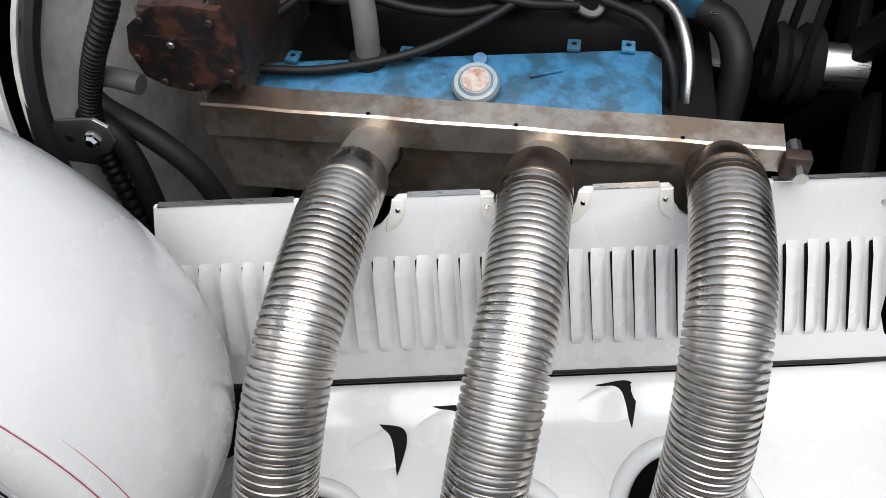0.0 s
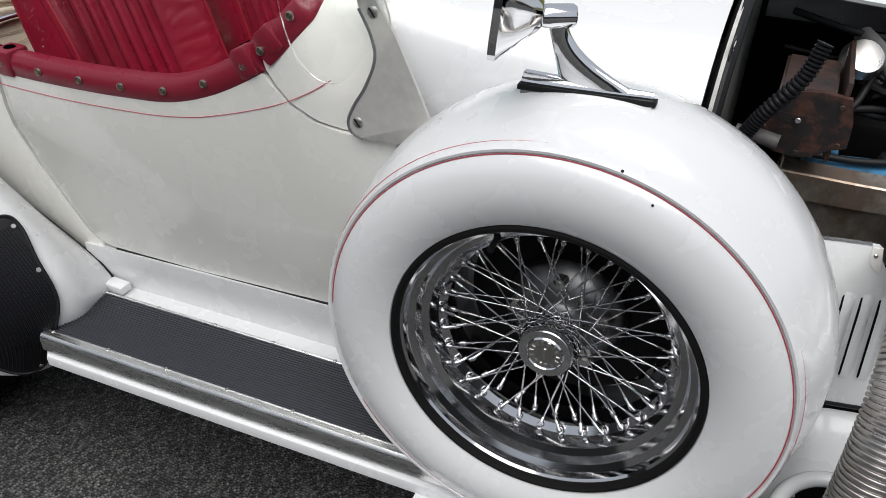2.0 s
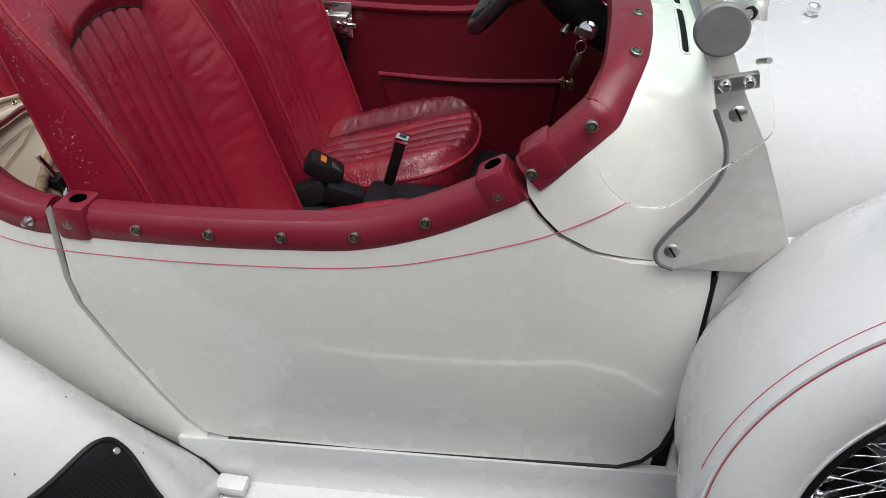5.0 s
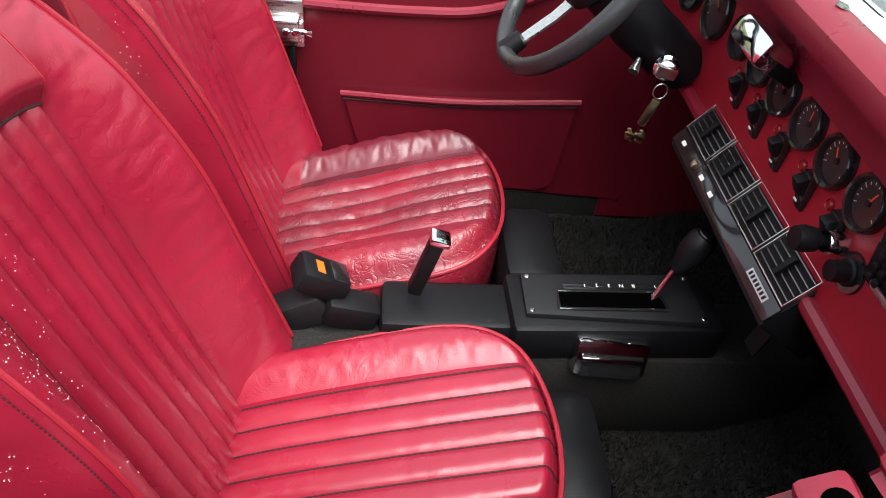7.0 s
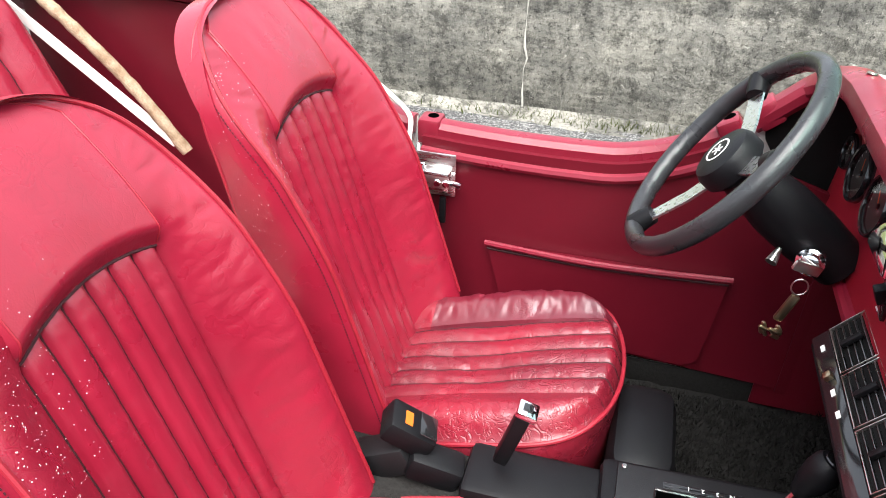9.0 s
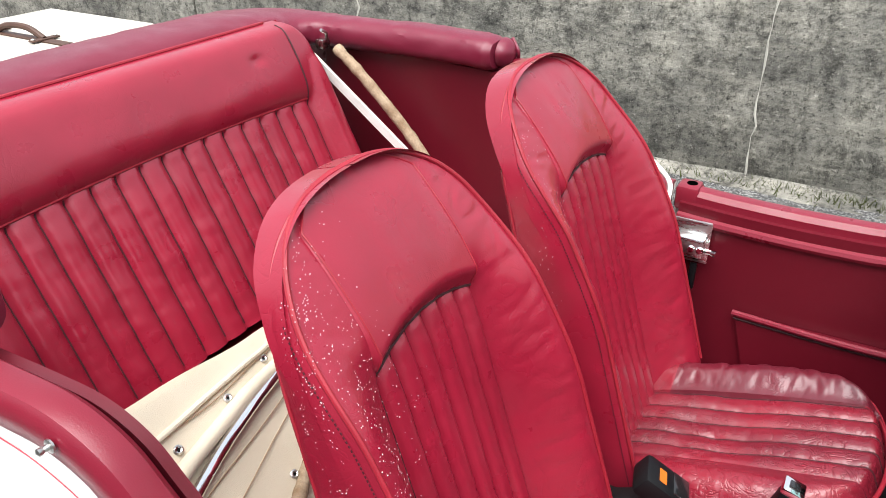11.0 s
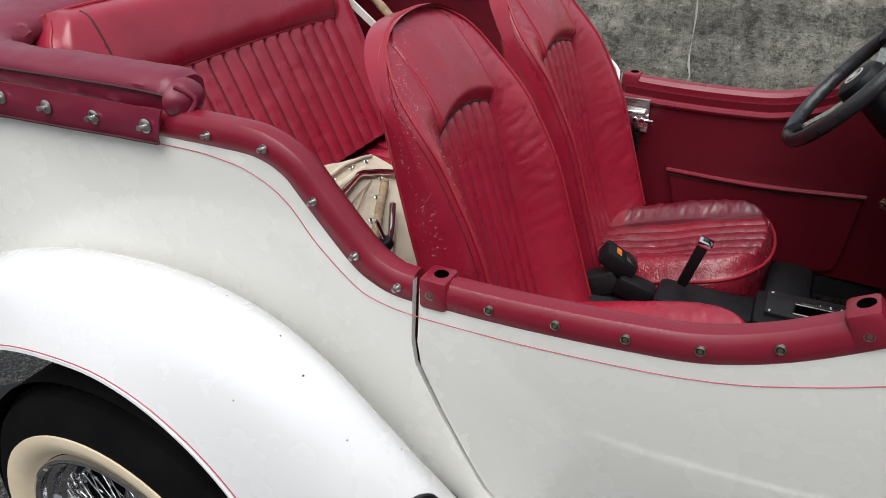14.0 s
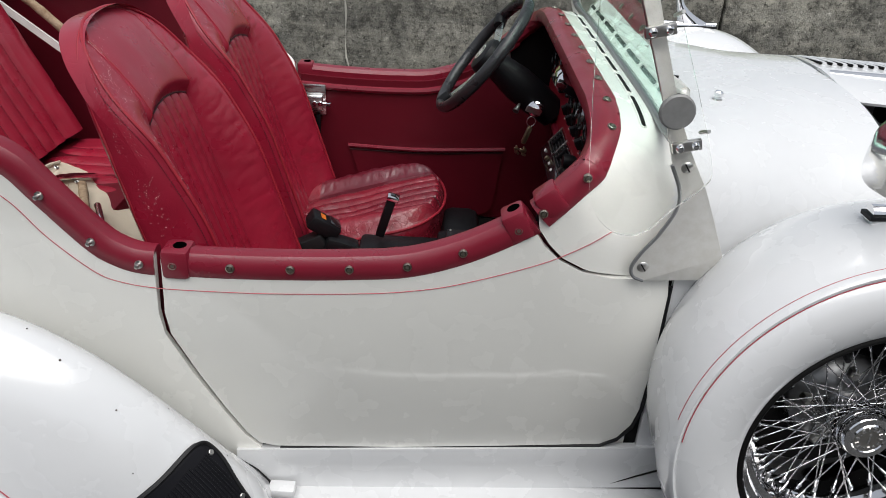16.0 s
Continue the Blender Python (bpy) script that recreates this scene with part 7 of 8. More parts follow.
col = part("steering_column", tube(colp, lambda u: 0.034 if u < 0.2 else (0.046 if u < 0.9 else 0.04), 28), BLACK, car, "black steering column shroud")
lock = SWC - SWN * 0.17 + Vector((0.01, -0.052, -0.02))
lk = part("ignition_lock", lathe([(0.0, 0.024), (0.013, 0.022), (0.015, 0.014), (0.02, 0.012), (0.022, 0.0), (0, 0)], axis(lock, (-0.3, -0.9, 0.25)), 24), CHROME, col)
part("key", box(lock + Vector((-0.01, -0.03, 0.004)), (0.045, 0.006, 0.016), 0.002, rot(0, 20, 20)), STEEL, lk)
part("turn_stalk", tube([SWC - SWN * 0.14 + Vector((-0.01, -0.045, -0.03)), SWC - SWN * 0.14 + Vector((-0.02, -0.062, -0.045))], lambda u: lerp(0.004, 0.009, u), 12), STEEL, col)
fob = part("key_fob", box(lock + Vector((-0.022, -0.04, -0.06)), (0.014, 0.005, 0.05), 0.004, rot(0, 18, 0)), BRASS, lk, "worn brass key tag")
part("key_ring", tube([lock + Vector((-0.014 + 0.011 * math.cos(a), -0.04, -0.022 + 0.013 * math.sin(a))) for a in (2 * math.pi * k / 20 for k in range(21))], 0.0012, 6), STEEL, lk)
bm = bmnew()
rr = random.Random(3)
for k in range(9):
    add_box(bm, lock + Vector((-0.035 + rr.uniform(-0.012, 0.012), -0.042 + rr.uniform(-0.005, 0.005), -0.105 + rr.uniform(-0.012, 0.012))), (0.014, 0.005, 0.007), 0.002, rot(rr.uniform(0, 90), rr.uniform(0, 90), 0))
part("key_charm", bm, BRASS, lk)

# ---------------------------------------------------------------- rear seat
RA, RB = Vector((-0.915, 0, 1.180)), Vector((-0.685, 0, 0.69))
rv = (RA - RB)
rlen = rv.length
rl = rv.normalized()
rf = Vector((rl.z, 0, -rl.x))


RINS, RN = 0.385, 15


def rear_hw(v):
    return 0.478 - 0.050 * smoothstep(0.80, 1.0, v) ** 2


def rear_arch(y):
    return 0.655 + 0.02 * (1 - (y / 0.4) ** 2)


def rear_relief(y, v):
    hw = rear_hw(v)
    ins = min(RINS, hw - 0.04)
    if abs(y) <= ins:
        b = rear_arch(y)
        below = 1 - smoothstep(b - 0.02, b, v)
        ph = (y + RINS) / (2 * RINS / RN)
        w = below * (0.0115 * (1 - abs(2 * (ph % 1) - 1) ** 3) - 0.008)
        w += below * 0.0010 * noise.noise((y * 22, v * 30, 2))
        w += 0.026 * max(0.0, 1 - (abs(v - (b + 0.99) / 2) / ((0.99 - b) / 2)) ** 3.0) ** 0.7 * (1 - 0.15 * (abs(y) / ins) ** 8)
        w -= 0.006 * math.exp(-((v - 0.86) / 0.02) ** 2 - ((y - 0.27) / 0.02) ** 2)
    else:
        k = (abs(y) - ins) / (hw - ins)
        hb = 0.022 * max(0.0, 1 - (abs(v - 0.82) / 0.17) ** 3.0) ** 0.7
        w = max(0.024 * smoothstep(-0.1, 0.5, k) * (1 - smoothstep(0.72, 0.95, v)), hb * (1 - 0.5 * k)) - 0.03 * smoothstep(0.6, 1.0, k) ** 2
    if v > 0.93:
        w -= 0.03 * ((v - 0.93) / 0.07) ** 2
    return w + 0.0016 * noise.noise((y * 12, v * 10, 5))


bm = bmnew()
rings = []
for j in range(101):
    v = j / 100
    hw = rear_hw(v)
    ins = min(RINS, hw - 0.04)
    o = RB + rl * (rlen * v)
    ys = [-lerp(hw, ins, i / 14) for i in range(14)] + [lerp(-ins, ins, i / 150) for i in range(151)] + [lerp(ins, hw, (i + 1) / 14) for i in range(14)]
    ring = [o + Vector((0, y, 0)) + rf * (0.035 + rear_relief(y, v)) for y in ys]
    for k, f in ((1.01, 0.0), (1.015, -0.03), (1.0, -0.05), (0.97, -0.075), (0, -0.08), (-0.97, -0.075), (-1.0, -0.05), (-1.015, -0.03), (-1.01, 0.0)):
        ring.append(o + Vector((0, hw * k, 0)) + rf * f)
    rings.append(ring)
ring_grid(bm, rings)
rear = part("rear_seat", bm, LEATHER, car, "red leather rear bench with fluted backrest")


def rear_pt(y, v, off):
    return RB + rl * (rlen * v) + Vector((0, y, 0)) + rf * (0.035 + rear_relief(y, v) + off)


# seam tubes are dark for the shade between the bench flutes
for k in range(RN + 1):
    y = -RINS + 2 * RINS * k / RN
    if 0 < k < RN:
        part("seam", tube([rear_pt(y, lerp(0.02, rear_arch(y) - 0.008, i / 40), 0.0006) for i in range(41)], 0.0017, 6), SEAM, rear)
    else:
        part("seam", tube([rear_pt(math.copysign(min(RINS, rear_hw(v) - 0.04), y), v, 0.0005) for v in (0.02 + 0.95 * i / 40 for i in range(41))], 0.002, 6), SEAM, rear)
part("piping", tube([rear_pt(y, rear_arch(y), 0.001) for y in (lerp(-RINS, RINS, i / 50) for i in range(51))], 0.0026, 6), PIPING, rear)
part("piping", tube([rear_pt(-rear_hw(v), v, 0.0) for v in (i / 30 for i in range(31))] + [rear_pt(y, 1.0, 0.002) for y in (lerp(-0.42, 0.42, i / 20) for i in range(1, 20))] + [rear_pt(rear_hw(v), v, 0.0) for v in (1 - i / 30 for i in range(31))], 0.0038, 8), PIPING, rear)


def rear_cushion(u, v):
    x, y = lerp(-0.72, -0.36, u), lerp(-0.47, 0.47, v)
    ph = (y + 0.40) / 0.0615
    z = 0.668 + 0.012 * math.sin(math.pi * u) - 0.05 * smoothstep(0.85, 1, u) ** 2
    if abs(y) < 0.40:
        z += 0.008 * abs(math.sin(math.pi * ph)) ** 0.55 - 0.006
    return Vector((x, y, z))


part("rear_cushion", sheet(rear_cushion, 30, 190, 0.02), LEATHER, rear, "red leather rear seat cushion")
part("rear_seat_base", box((-0.54, 0, 0.545), (0.34, 0.96, 0.26), 0.01), DOORCARD, rear)

# ---------------------------------------------------------------- folded soft-top cover round the back
def boot_path(side):
    return [(-0.425, side * 0.600, 1.128), (-0.50, side * 0.604, 1.132), (-0.65, side * 0.608, 1.132), (-0.80, side * 0.608, 1.13), (-0.92, side * 0.596, 1.132), (-1.00, side * 0.545, 1.142), (-1.04, side * 0.45, 1.152), (-1.055, side * 0.30, 1.158), (-1.06, 0, 1.16)]


full = spline(boot_path(-1) + list(reversed(boot_path(1)))[1:], 200)
bm = bmnew()
rings = []
for i, p in enumerate(full):
    t = i / 199
    d = (full[min(i + 1, 199)] - full[max(i - 1, 0)]).normalized()
    out = d.cross(Vector((0, 0, 1))).normalized()
    if (p.x < -0.9 and out.x > 0) or (p.x >= -0.9 and out.y * p.y < 0):
        out = -out
    back = smoothstep(-0.85, -1.05, p.x)
    w = lerp(0.047, 0.095, back)
    h = lerp(0.036, 0.034, back)
    endk = min(1, min(t, 1 - t) / 0.012)
    k = 0.82 + 0.18 * endk
    ring = []
    for j in range(28):
        a = 2 * math.pi * j / 28
        c, s = math.cos(a), math.sin(a)
        r = 1 + 0.07 * noise.noise((p.x * 9, p.y * 9, a * 1.2)) + 0.05 * noise.noise((p.x * 25, p.y * 25, a * 3)) + 0.03 * noise.noise((p.x * 60, p.y * 60, a * 4))
        q = p + out * (w * k * r * math.copysign(abs(c) ** 0.8, c) - 0.02) + Vector((0, 0, h * k * r * math.copysign(abs(s) ** 0.8, s)))
        ring.append(q)
    rings.append(ring)
ring_grid(bm, rings)
boot = part("soft_top_cover", bm, BOOT, car, "folded soft top under a burgundy cloth cover")
# stitched seam along the roll and end gathers
for side in SIDES:
    pts = [p for p in spline(boot_path(side), 60)]
    part("cover_seam", tube([p + Vector((0.0, side * 0.030, 0.012)) for p in pts[:42]], 0.0025, 6), SEAM, boot)
    e = Vector(pts[0])
    fold = []
    for q in range(9):
        t = q / 8
        rr_ = [e + Vector((0.030 * math.sin(t * 1.5), side * (0.018 - 0.02), 0)) + Vector((0, side * 0.040 * math.cos(t * 1.5) * math.cos(2 * math.pi * j / 24), 0.031 * math.cos(t * 1.5) * math.sin(2 * math.pi * j / 24))) * (1 + 0.10 * t * math.sin(5 * 2 * math.pi * j / 24)) for j in range(24)]
        fold.append(rr_)
    eb = bmnew()
    ring_grid(eb, fold)
    part("cover_end", eb, BOOT, boot)
    part("end_tie", tube(spline([e + Vector((0.012, side * 0.02, 0.026)), e + Vector((0.034, side * 0.004, 0.004)), e + Vector((0.026, side * 0.02, -0.022))], 10), 0.004, 8), BOOT, boot)
    part("cover_lining", sheet(lambda u, v: Vector((lerp(-0.41, -1.0, u), side * (body_y(lerp(-0.41, -1.0, u)) - 0.040 - 0.006 * v), lerp(1.125, 1.03, v))), 20, 4, 0.004), BOOT, boot)
    # flap with lift-the-dot fasteners
    def flap(u, v):
        x = lerp(-0.432, -1.0, u)
        z1 = lerp(1.122, 1.135, u)
        z0 = lerp(1.064, 1.066, u)
        y = body_y(x) + 0.014 + 0.004 * math.sin(v * 3.1) + 0.003 * noise.noise((x * 14, v * 2, 3))
        k = 0.018 * max(0, 1 - u * 14) * (v - 0.5)
        return Vector((x - k, side * y, lerp(z1, z0, v)))
    fl = part("cover_flap", sheet(flap, 40, 8, 0.004), BOOT, boot, "cover flap with turn fasteners")
    part("flap_hem", tube([flap(i / 40, 0.93) + Vector((0, side * 0.003, 0)) for i in range(41)], 0.002, 6), SEAM, fl)
    for x, z in ((-0.455, 1.095), (-0.558, 1.096), (-0.657, 1.10), (-0.757, 1.104), (-0.86, 1.106)):
        y = side * (body_y(x) + 0.019)
        fs = part("turn_fastener", lathe([(0.0, 0.003), (0.008, 0.003), (0.0115, 0.001), (0.0115, 0), (0, 0)], axis((x, y, z), (0, side, 0.05)), 20), STEEL, fl)
        part("post", tube([(x, y, z), (x, y + side * 0.008, z), (x, y + side * 0.011, z), (x, y + side * 0.015, z + 0.001)], lambda u: 0.003 if u < 0.5 else 0.0045, 8), STEEL, fs)
# shelf cloth between the seat back and the cover
part("cover_shelf", sheet(lambda u, v: Vector((lerp(-0.93, -1.08, u), lerp(-0.52, 0.52, v), 1.155 + 0.015 * u + 0.006 * noise.noise((u * 5, v * 12, 0)) - 0.06 * smoothstep(0.40, 0.52, abs(lerp(-0.52, 0.52, v))) * (1 - u))), 10, 60, 0.004), BOOT, boot)

# hood irons: white strap and wooden bow on the far side
bm = bmnew()
add_sweep(bm, [(-0.872, 0.495, 1.088), (-0.75, 0.495, 0.995), (-0.52, 0.495, 0.82)], [(-0.004, 0.010), (0.004, 0.010), (0.004, -0.010), (-0.004, -0.010)], side=(0, 1, 0))
part("hood_iron", bm, WHITEMETAL, car, "white painted flat hood iron")
part("hood_bow", tube(spline([(-0.81, 0.51, 1.112), (-0.74, 0.505, 1.06), (-0.65, 0.505, 0.975), (-0.585, 0.50, 0.91), (-0.50, 0.50, 0.80)], 40), lambda u: 0.0125 + 0.003 * noise.noise((u * 17, 0, 0)), 12), FRAYED, car, "worn wooden hood bow with frayed cloth")
hk = part("hood_catch", box((-0.865, 0.53, 1.112), (0.022, 0.03, 0.022), 0.003), STEEL, car)
part("hook", tube([(-0.86, 0.54, 1.118), (-0.85, 0.525, 1.14), (-0.852, 0.51, 1.148)], 0.004, 8), STEEL, hk)

# ---------------------------------------------------------------- side screens of tan canvas lying behind the passenger seat
def screen_f(u, v):
    # leans between the rear cushion and the seat back
    a = Vector((-0.56, 0.20, 0.70)).lerp(Vector((-0.36, -0.50, 0.925)), u)
    b = Vector((-0.30, 0.25, 0.56)).lerp(Vector((-0.13, -0.45, 0.62)), u)
    p = a.lerp(b, v)
    p.z += 0.005 * noise.noise((u * 6, v * 6, 7)) + 0.006 * smoothstep(0.26, 0.20, v)
    return p


def on_screen(line, lift, n=24):
    """A smooth line drawn over the stacked screens, lifted off the cloth."""
    return [screen_f(q.x, q.y) + SCREEN_N * lift for q in spline([(u, v, 0) for u, v in line], n)]


SCREEN_N = Vector((0.62, -0.12, 0.77))
canvas = thing("side_screen", (-0.35, -0.1, 0.60), "stacked cream canvas side screens with chrome frames and eyelets", "side screen")
part("cloth", sheet(lambda u, v: screen_f(u, lerp(-0.07, 1.0, v)), 60, 44, 0.004), CANVAS, canvas)
part("lower_cloth", sheet(lambda u, v: screen_f(u, lerp(-0.10, 0.30, v)) - SCREEN_N * 0.010, 40, 12, 0.003), CANVAS, canvas)
for u, v in ((0.93, 0.12), (0.75, 0.08), (0.58, 0.035), (0.37, 0.0), (0.18, -0.02), (0.76, 0.47), (0.59, 0.37), (0.41, 0.27), (0.25, 0.18), (0.90, 0.56)):
    part("eyelet", lathe([(0.0026, 0.0015), (0.0045, 0.0024), (0.0066, 0.001), (0.0066, 0), (0.0026, 0)], axis(screen_f(u, v) + SCREEN_N * 0.004, SCREEN_N), 16, True), STEEL, canvas)
    part("eyelet_hole", lathe(disc_profile(0.0028, 0.0008), axis(screen_f(u, v) + SCREEN_N * 0.0042, SCREEN_N), 10), DARK, canvas)
part("edge_binding", tube(on_screen([(1.0, 0.06), (0.78, 0.025), (0.58, 0.0), (0.3, -0.05), (0.05, -0.07)], 0.005), 0.0045, 8), CANVAS, canvas)
part("rolled_edge", tube(on_screen([(1.0, 0.20), (0.78, 0.135), (0.67, 0.11), (0.48, 0.085), (0.3, 0.06)], 0.009, 40), lambda u: 0.011 + 0.0015 * noise.noise((u * 14, 0, 3)), 12), CANVAS, canvas)
part("frayed_roll", tube(on_screen([(1.0, 0.70), (0.85, 0.58), (0.73, 0.50), (0.59, 0.42), (0.46, 0.34), (0.25, 0.22)], 0.008, 60), lambda u: 0.0105 + 0.002 * noise.noise((u * 25, 0, 9)), 12), FRAYED, canvas, "frayed tan roll of hood cloth")
for line in ([(0.98, 0.30), (0.80, 0.26), (0.57, 0.21), (0.33, 0.16)], [(0.98, 0.42), (0.82, 0.35), (0.62, 0.27), (0.34, 0.16)], [(0.95, 0.05), (0.78, 0.055), (0.58, 0.02), (0.3, -0.02)]):
    part("cloth_seam", tube(on_screen(line, 0.0042, 30), 0.0009, 5), WOOD, canvas)
part("frame_tube", tube(on_screen([(1.0, 0.27), (0.79, 0.19), (0.61, 0.135), (0.44, 0.09), (0.36, 0.085), (0.28, 0.12), (0.05, 0.22)], 0.013, 40), 0.0085, 14), CHROME, canvas, "chrome frame tube")
part("frame_tube", tube(on_screen([(0.40, 0.40), (0.55, 0.50), (0.68, 0.585), (0.83, 0.78), (0.95, 0.92)], 0.014, 40), 0.0080, 14), CHROME, canvas, "chrome frame tube")
part("frame_tube", tube(on_screen([(0.83, 0.79), (0.70, 0.85), (0.50, 0.93)], 0.010, 20), 0.0085, 14), CHROME, canvas, "chrome frame tube")
p, q = screen_f(0.67, 0.54) + SCREEN_N * 0.018, screen_f(0.685, 0.41) + SCREEN_N * 0.050
part("handle", tube([p, p.lerp(q, 0.5), q, q + (q - p) * 0.06], lambda u: 0.0058 if u < 0.9 else 0.003, 12), CHROME, canvas)
part("grommet", lathe([(0.006, 0.012), (0.014, 0.011), (0.017, 0.004), (0.017, -0.006), (0.012, -0.010), (0.006, -0.010)], axis(p, q - p), 20, True), RUBBER, canvas, "black rubber grommet")

# ---------------------------------------------------------------- trunk and chrome rack behind the body
case = thing("travel_trunk", (-1.64, 0.02, 0.60), "cream luggage trunk with brown leather straps", "trunk")
CREAM = material("cream_trunk_cloth", (0.50, 0.465, 0.395), 0.55, stain=0.2, stain_scale=5, bump=0.15, bump_scale=400)
part("trunk_body", box((-1.64, 0.02, 0.85), (0.44, 0.98, 0.42), 0.02), CREAM, case)
part("trunk_lid", box((-1.64, 0.02, 1.085), (0.452, 0.992, 0.045), 0.012), CREAM, case)
for y in (-0.20, 0.24):
    bm = bmnew()
    add_box(bm, (-1.64, y, 1.1095), (0.46, 0.028, 0.004), 0.001)
    add_box(bm, (-1.412, y, 1.0), (0.004, 0.028, 0.22), 0.001)
    st = part("strap", bm, STRAP, case, "brown leather strap with buckle")
    part("strap_handle", tube(spline([(-1.70, y, 1.112), (-1.64, y, 1.132), (-1.56, y, 1.134), (-1.50, y, 1.112)], 16), 0.008, 8), STRAP, st)
    for x in (-1.70, -1.50):
        part("keeper", box((x, y, 1.113), (0.02, 0.075, 0.005), 0.002), STRAP, st)
        for s in (-1, 1):
            part("rivet", lathe(disc_profile(0.006, 0.003), axis((x, y + s * 0.03, 1.116), (0, 0, 1)), 10), STEEL, st)
rack = thing("luggage_rack", (-1.3, 0, GROUND), "chrome tubular luggage rack", "rack")
for y in (-0.44, -0.15, 0.15, 0.44):
    part("rack_bar", tube([(-1.0, y, 0.60), (-1.95, y, 0.60)], 0.011, 10), CHROME, rack)
for x in (-1.2, -1.45, -1.75, -1.93):
    part("cross_bar", tube([(x, -0.50, 0.62), (x, 0.50, 0.62)], 0.011, 10), CHROME, rack)
for y in (-0.50, 0.50):
    part("stay", tube(spline([(-1.20, y, 0.62), (-1.19, y, 0.80), (-1.17, y * 0.99, 0.96)], 10), 0.011, 10), CHROME, rack)
    part("stay", tube([(-1.30, y, 0.62), (-1.17, y, 0.96)], 0.009, 10), CHROME, rack)
    part("rail", tube(spline([(-1.10, y, 0.70), (-1.3, y, 0.72), (-1.5, y, 0.70)], 10), 0.010, 10), CHROME, rack)
    part("rack_leg", tube([(-1.25, y * 0.8, 0.60), (-1.1, y * 0.8, 0.30)], 0.014, 10), CHROME, rack)
    part("rack_leg", tube([(-1.8, y * 0.8, 0.60), (-1.7, y * 0.8, GROUND)], 0.014, 10), CHROME, rack)
    part("tail_beam", box((-1.18, y * 1.28, 0.655), (0.34, 0.09, 0.05), 0.01, rot(0, -9, 0)), WHITE, rack, "white painted rear bumper bracket")

# ---------------------------------------------------------------- windscreen
for side in SIDES:
    s = side
    rear = smooth2([(0.79, 1.10), (0.809, 1.061), (0.812, 1.026), (0.793, 0.98), (0.772, 0.947), (0.759, 0.918), (0.764, 0.900), (0.782, 0.892)], 48)
    out = [(0.872, 0.899), (0.903, 0.944), (0.876, 1.005), (0.849, 1.063), (0.815, 1.12), (0.785, 1.18), (0.725, 1.34), (0.670, 1.50), (0.646, 1.50), (0.701, 1.34), (0.748, 1.221)] + [(a, b) for a, b in rear]
    post = part("windscreen_post", plate(out, lambda u, v, d: (u, s * (0.572 - d), v), 0.006, 0.0015), POLISHED, car, "polished steel windscreen post plate")
    part("post_gasket", tube([(a - 0.001, s * 0.5705, b) for a, b in rear], 0.0032, 8), DARKTRIM, post, "grey gasket along the plate edge")
    for x, z in ((0.776, 0.919), (0.812, 1.098)):
        sc = part("screw", lathe([(0, 0.0028), (0.007, 0.002), (0.0095, 0), (0, 0)], axis((x, s * 0.5725, z), (0, s, 0)), 18), STEEL, post)
        part("screw_slot", box((x, s * 0.5752, z), (0.0155, 0.001, 0.0022), 0, rot(0, 55, 0)), DARK, sc, smooth=False)
    if s < 0:
        wing = [(0.637, 1.50), (0.639, 1.34), (0.647, 1.222), (0.661, 1.082), (0.669, 1.045), (0.684, 1.012), (0.71, 0.989), (0.737, 0.983), (0.765, 0.992), (0.8, 1.033), (0.836, 1.069), (0.847, 1.093), (0.834, 1.138), (0.799, 1.222), (0.761, 1.308), (0.70, 1.46), (0.69, 1.50)]
        wing = wing[:3] + [(a, b) for a, b in smooth2(wing[3:13], 70)] + wing[13:]
        wg = part("wind_wing", plate(wing, lambda u, v, d: (u, s * (0.588 - d), v), 0.004, 0.0004), CLEAR, car, "clear acrylic wind deflector")
        wg.visible_shadow = False
        for (x, z) in ((0.799, 1.138), (0.728, 1.304)):
            cl = part("wing_clamp", box((x, s * 0.588, z), (0.044, 0.010, 0.017), 0.002, rot(0, -14, 0)), STEEL, wg, "metal clamp with two screws")
            for dx in (-0.011, 0.011):
                part("screw", lathe([(0, 0.008), (0.004, 0.007), (0.0068, 0.003), (0.0068, 0), (0, 0)], axis((x + dx, s * 0.593, z + dx * 0.25), (0, s, 0)), 18), CHROME, cl)
            part("clamp_bolt", tube([(x + 0.018, s * 0.58, z + 0.02), (x + 0.022, s * 0.605, z + 0.03)], 0.003, 8), STEEL, cl)
        part("round_pad", lathe([(0, 0.006), (0.024, 0.006), (0.0265, 0.004), (0.027, 0), (0, 0)], axis((0.774, s * 0.588, 1.190), (0, s, 0)), 40), PADGREY, wg, "round grey metal disc")
# frame and glass
WB, WT = Vector((0.806, 0, 1.100)), Vector((0.645, 0, 1.50))


def ws_pt(y, t, d=0.0):
    p = WB.lerp(WT, t)
    return Vector((p.x + d * 0.93, y, p.z + d * 0.38))


def ws_foot(y):
    """How far up the screen the scuttle reaches at y."""
    n, hw, zt, zb = cowl_dims(0.80)
    z = zb + (zt - zb) * max(0.0, 1 - (min(0.42, abs(y)) / hw) ** n) ** (1 / n)
    return max(0.0, (z + 0.004 - WB.z) / (WT.z - WB.z))


FOOT = [lerp(-0.53, 0.53, i / 40) for i in range(41)]
fr = part("windscreen_frame", tube([ws_pt(-0.56, 1.0), ws_pt(-0.56, ws_foot(0.42) + 0.02)] + [ws_pt(y, ws_foot(y)) for y in FOOT] + [ws_pt(0.56, ws_foot(0.42) + 0.02), ws_pt(0.56, 1.0)], 0.009, 10), DARKTRIM, car, "grey metal windscreen frame")
part("top_rail", tube([ws_pt(-0.565, 1.0), ws_pt(0.565, 1.0)], 0.012, 12), CHROME, fr)
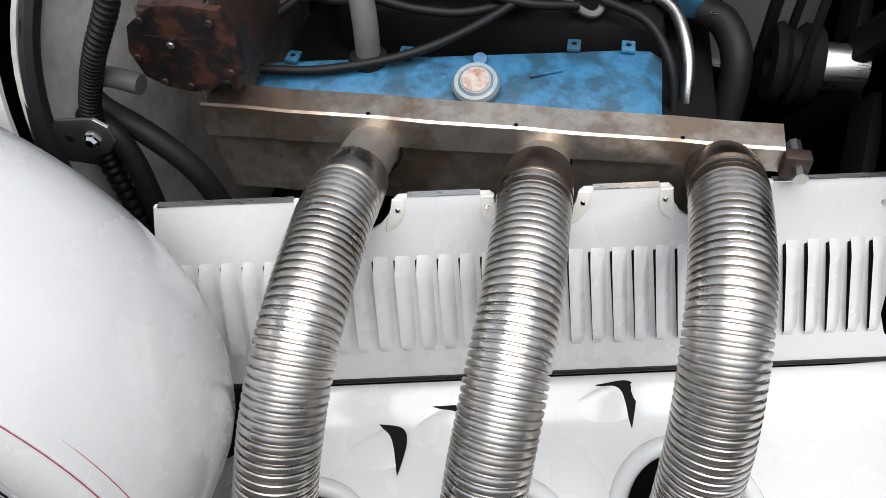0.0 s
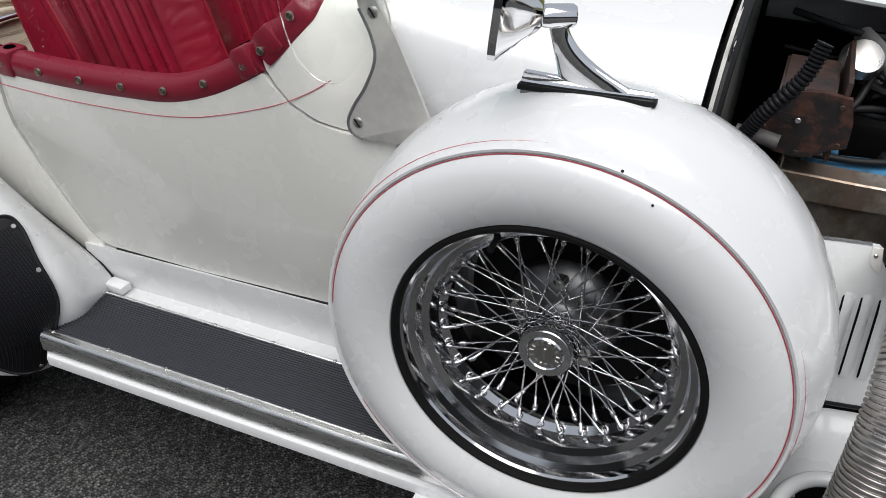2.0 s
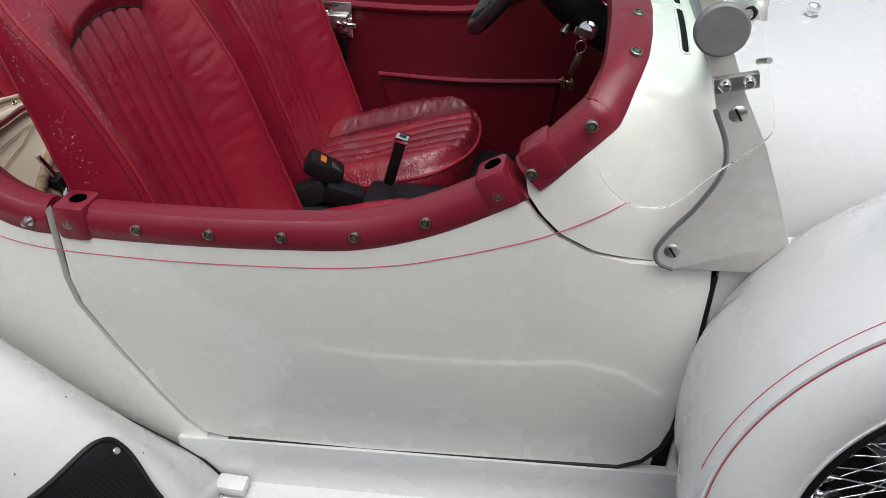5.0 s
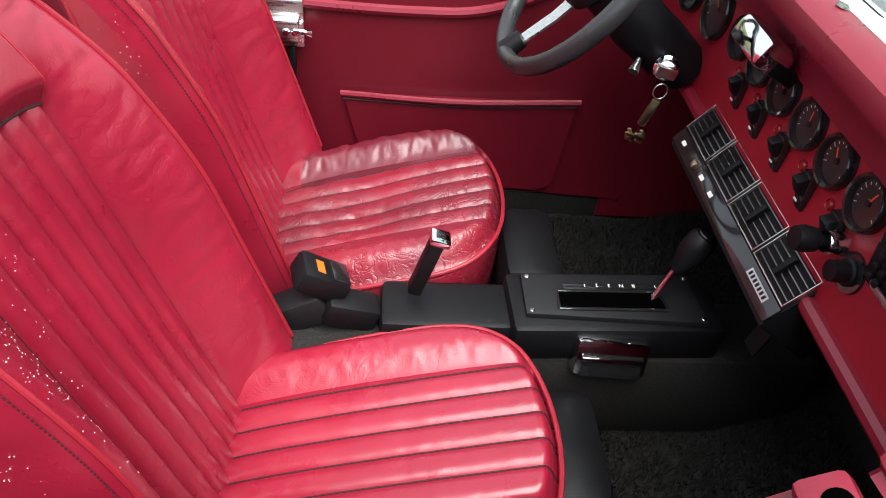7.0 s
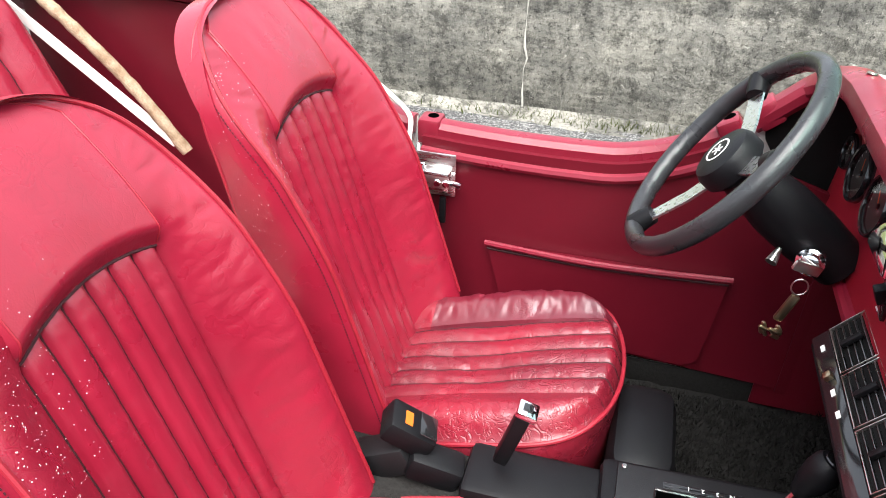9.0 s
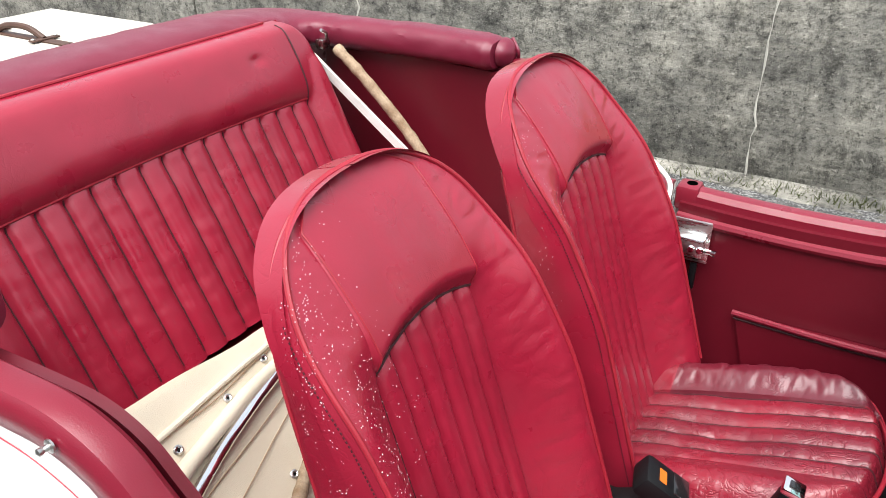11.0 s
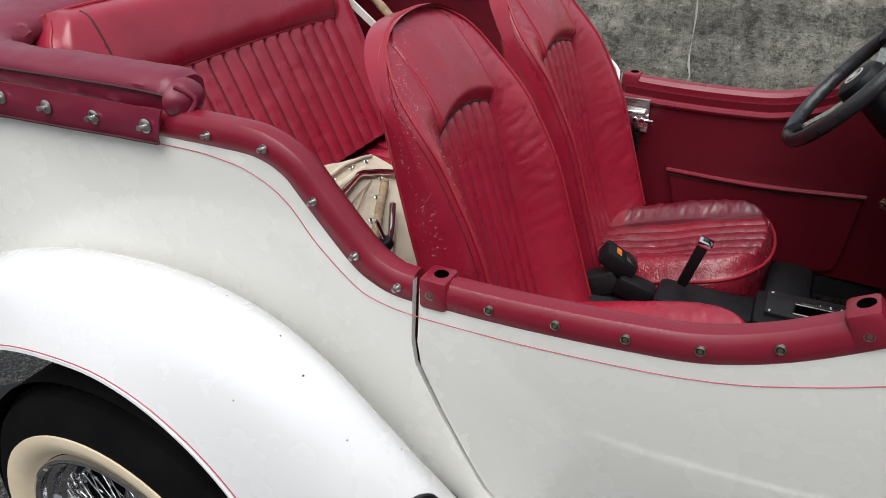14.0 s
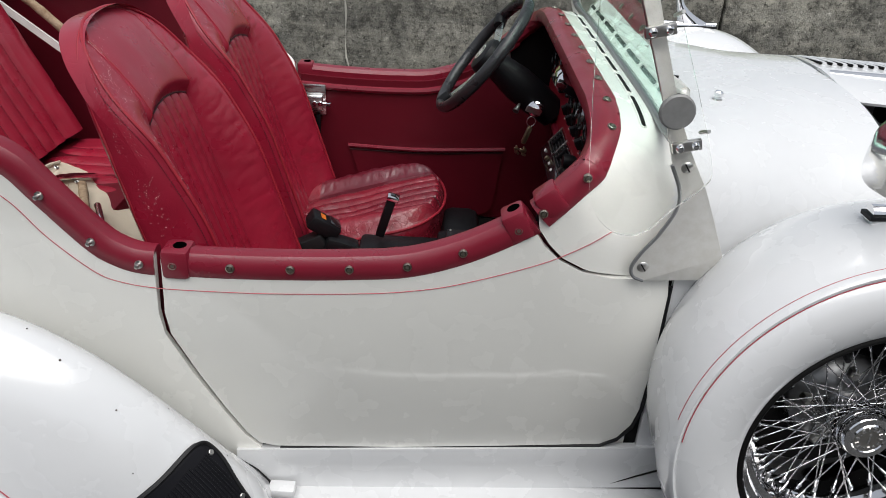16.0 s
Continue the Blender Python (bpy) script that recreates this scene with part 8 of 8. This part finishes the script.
gl = part("windscreen_glass", plate([(y, ws_foot(y) + 0.012) for y in FOOT] + [(0.555, 1.0), (-0.555, 1.0)], lambda u, v, d: ws_pt(u, v, d), 0.004), GLASS, car, "green tinted flat windscreen glass", smooth=False)
gl.visible_shadow = False
# defroster slots behind the glass
def cowl_z(x, y):
    n, hw, zt, zb = cowl_dims(x)
    return zb + (zt - zb) * max(0.0, 1 - (abs(y) / hw) ** n) ** (1 / n)


for k in range(7):
    y0, y1 = -0.468 + 0.1345 * k, -0.468 + 0.1345 * k + 0.121

    def slot_f(u, v):
        y = lerp(y0, y1, u)
        w = 0.0055 * max(0.0, 1 - abs(2 * u - 1) ** 18) ** 0.5
        x = 0.764 + w * (2 * v - 1)
        return Vector((x, y, cowl_z(x, y) + 0.0008))
    # dark sheet laid on the cowl paints the slot's shaded inside
    vs_ = part("vent_slot", sheet(slot_f, 40, 4, 0.0006), DARK, car, "dark defroster slot with a raised lip")
    lip = [slot_f(i / 40, 0) for i in range(41)] + [slot_f(1 - i / 40, 1) for i in range(41)]
    part("slot_lip", tube(lip + lip[:1], 0.0016, 6), IVORY, vs_)
# wipers parked along the foot of the glass
for x, y in ((0.876, -0.287), (0.873, -0.050), (0.873, 0.168)):
    z = cowl_z(x, y)
    wp = part("wiper", lathe([(0, 0.024), (0.007, 0.023), (0.011, 0.018), (0.0125, 0.008), (0.0125, -0.008), (0, -0.008)], axis((x, y, z), (-0.15, 0, 1)), 24), POLISHED, car, "silver windscreen wiper with a tapered arm")
    part("washer_nozzle", tube([(x - 0.008, y - 0.006, z + 0.010), (x - 0.024, y - 0.030, z + 0.008), (x - 0.032, y - 0.042, z + 0.005), (x - 0.042, y - 0.057, z + 0.001)], lambda u: lerp(0.0075, 0.0025, u ** 1.5), 14), STEEL, wp, "short pointed nozzle")
    part("nozzle_ring", tube([(x - 0.012, y - 0.012, z + 0.0095), (x - 0.016, y - 0.018, z + 0.009)], 0.0085, 14), DARK, wp)
    a, b = Vector((x, y, z + 0.020)), Vector((0.826, y + 0.262, 1.136))
    arm = bmnew()
    secs = []
    for i in range(25):
        t = i / 24
        c = a.lerp(b, t) + Vector((0, 0, 0.010 * math.sin(math.pi * t)))
        w = lerp(0.0150, 0.0018, min(1, t * 1.05) ** 0.9) * (1.0 if t > 0.16 else 0.72 + 1.7 * t)
        h = lerp(0.0070, 0.0016, t)
        secs.append([c + Vector((w * q, 0.15 * w * q, h * r)) for q, r in ((-1, -1), (-1, 0.1), (-0.25, 1), (0.25, 1), (1, 0.1), (1, -1))])
    ring_grid(arm, secs)
    part("wiper_arm", arm, POLISHED, wp, "tapered polished steel arm", smooth=False)
    p = a.lerp(b, 0.22)
    part("arm_hinge", box(p + Vector((0, 0, 0.0068)), (0.024, 0.002, 0.0125), 0.001, rot(0, 0, -10)), DARK, wp)
    part("blade_clip", box(b + Vector((-0.004, -0.006, 0.002)), (0.007, 0.022, 0.007), 0.002), BLACK, wp, "black blade clip")
# small chrome hold-down knobs on the scuttle
for y in (-0.237, 0.237):
    z = cowl_z(0.957, y)
    kn = part("scuttle_knob", lathe([(0, 0.017), (0.006, 0.017), (0.0088, 0.014), (0.0088, 0.007), (0.0068, 0.005), (0.0068, -0.003), (0, -0.003)], axis((0.957, y, z), (0.1, 0, 1)), 6), CHROME, car, "small chrome hold-down knob")
    part("washer", lathe([(0, 0.0015), (0.0095, 0.001), (0.0095, -0.003), (0, -0.003)], axis((0.957, y, z), (0, 0, 1)), 20), STEEL, kn)
# snaps along the cowl rim
for y in (-0.488, -0.40, -0.287, -0.172, -0.057, 0.057, 0.172, 0.287, 0.40, 0.488):
    n, hw, zt, zb = cowl_dims(0.70)
    z = zb + (zt - zb) * (1 - (abs(y) / hw) ** n) ** (1 / n)
    x = 0.716 - 0.010 * abs(y / 0.488) ** 3
    part("snap_stud", snap((x, y, z + 0.0035), (0.25, y * 0.6, 1), "cap"), SNAPMETAL, car)
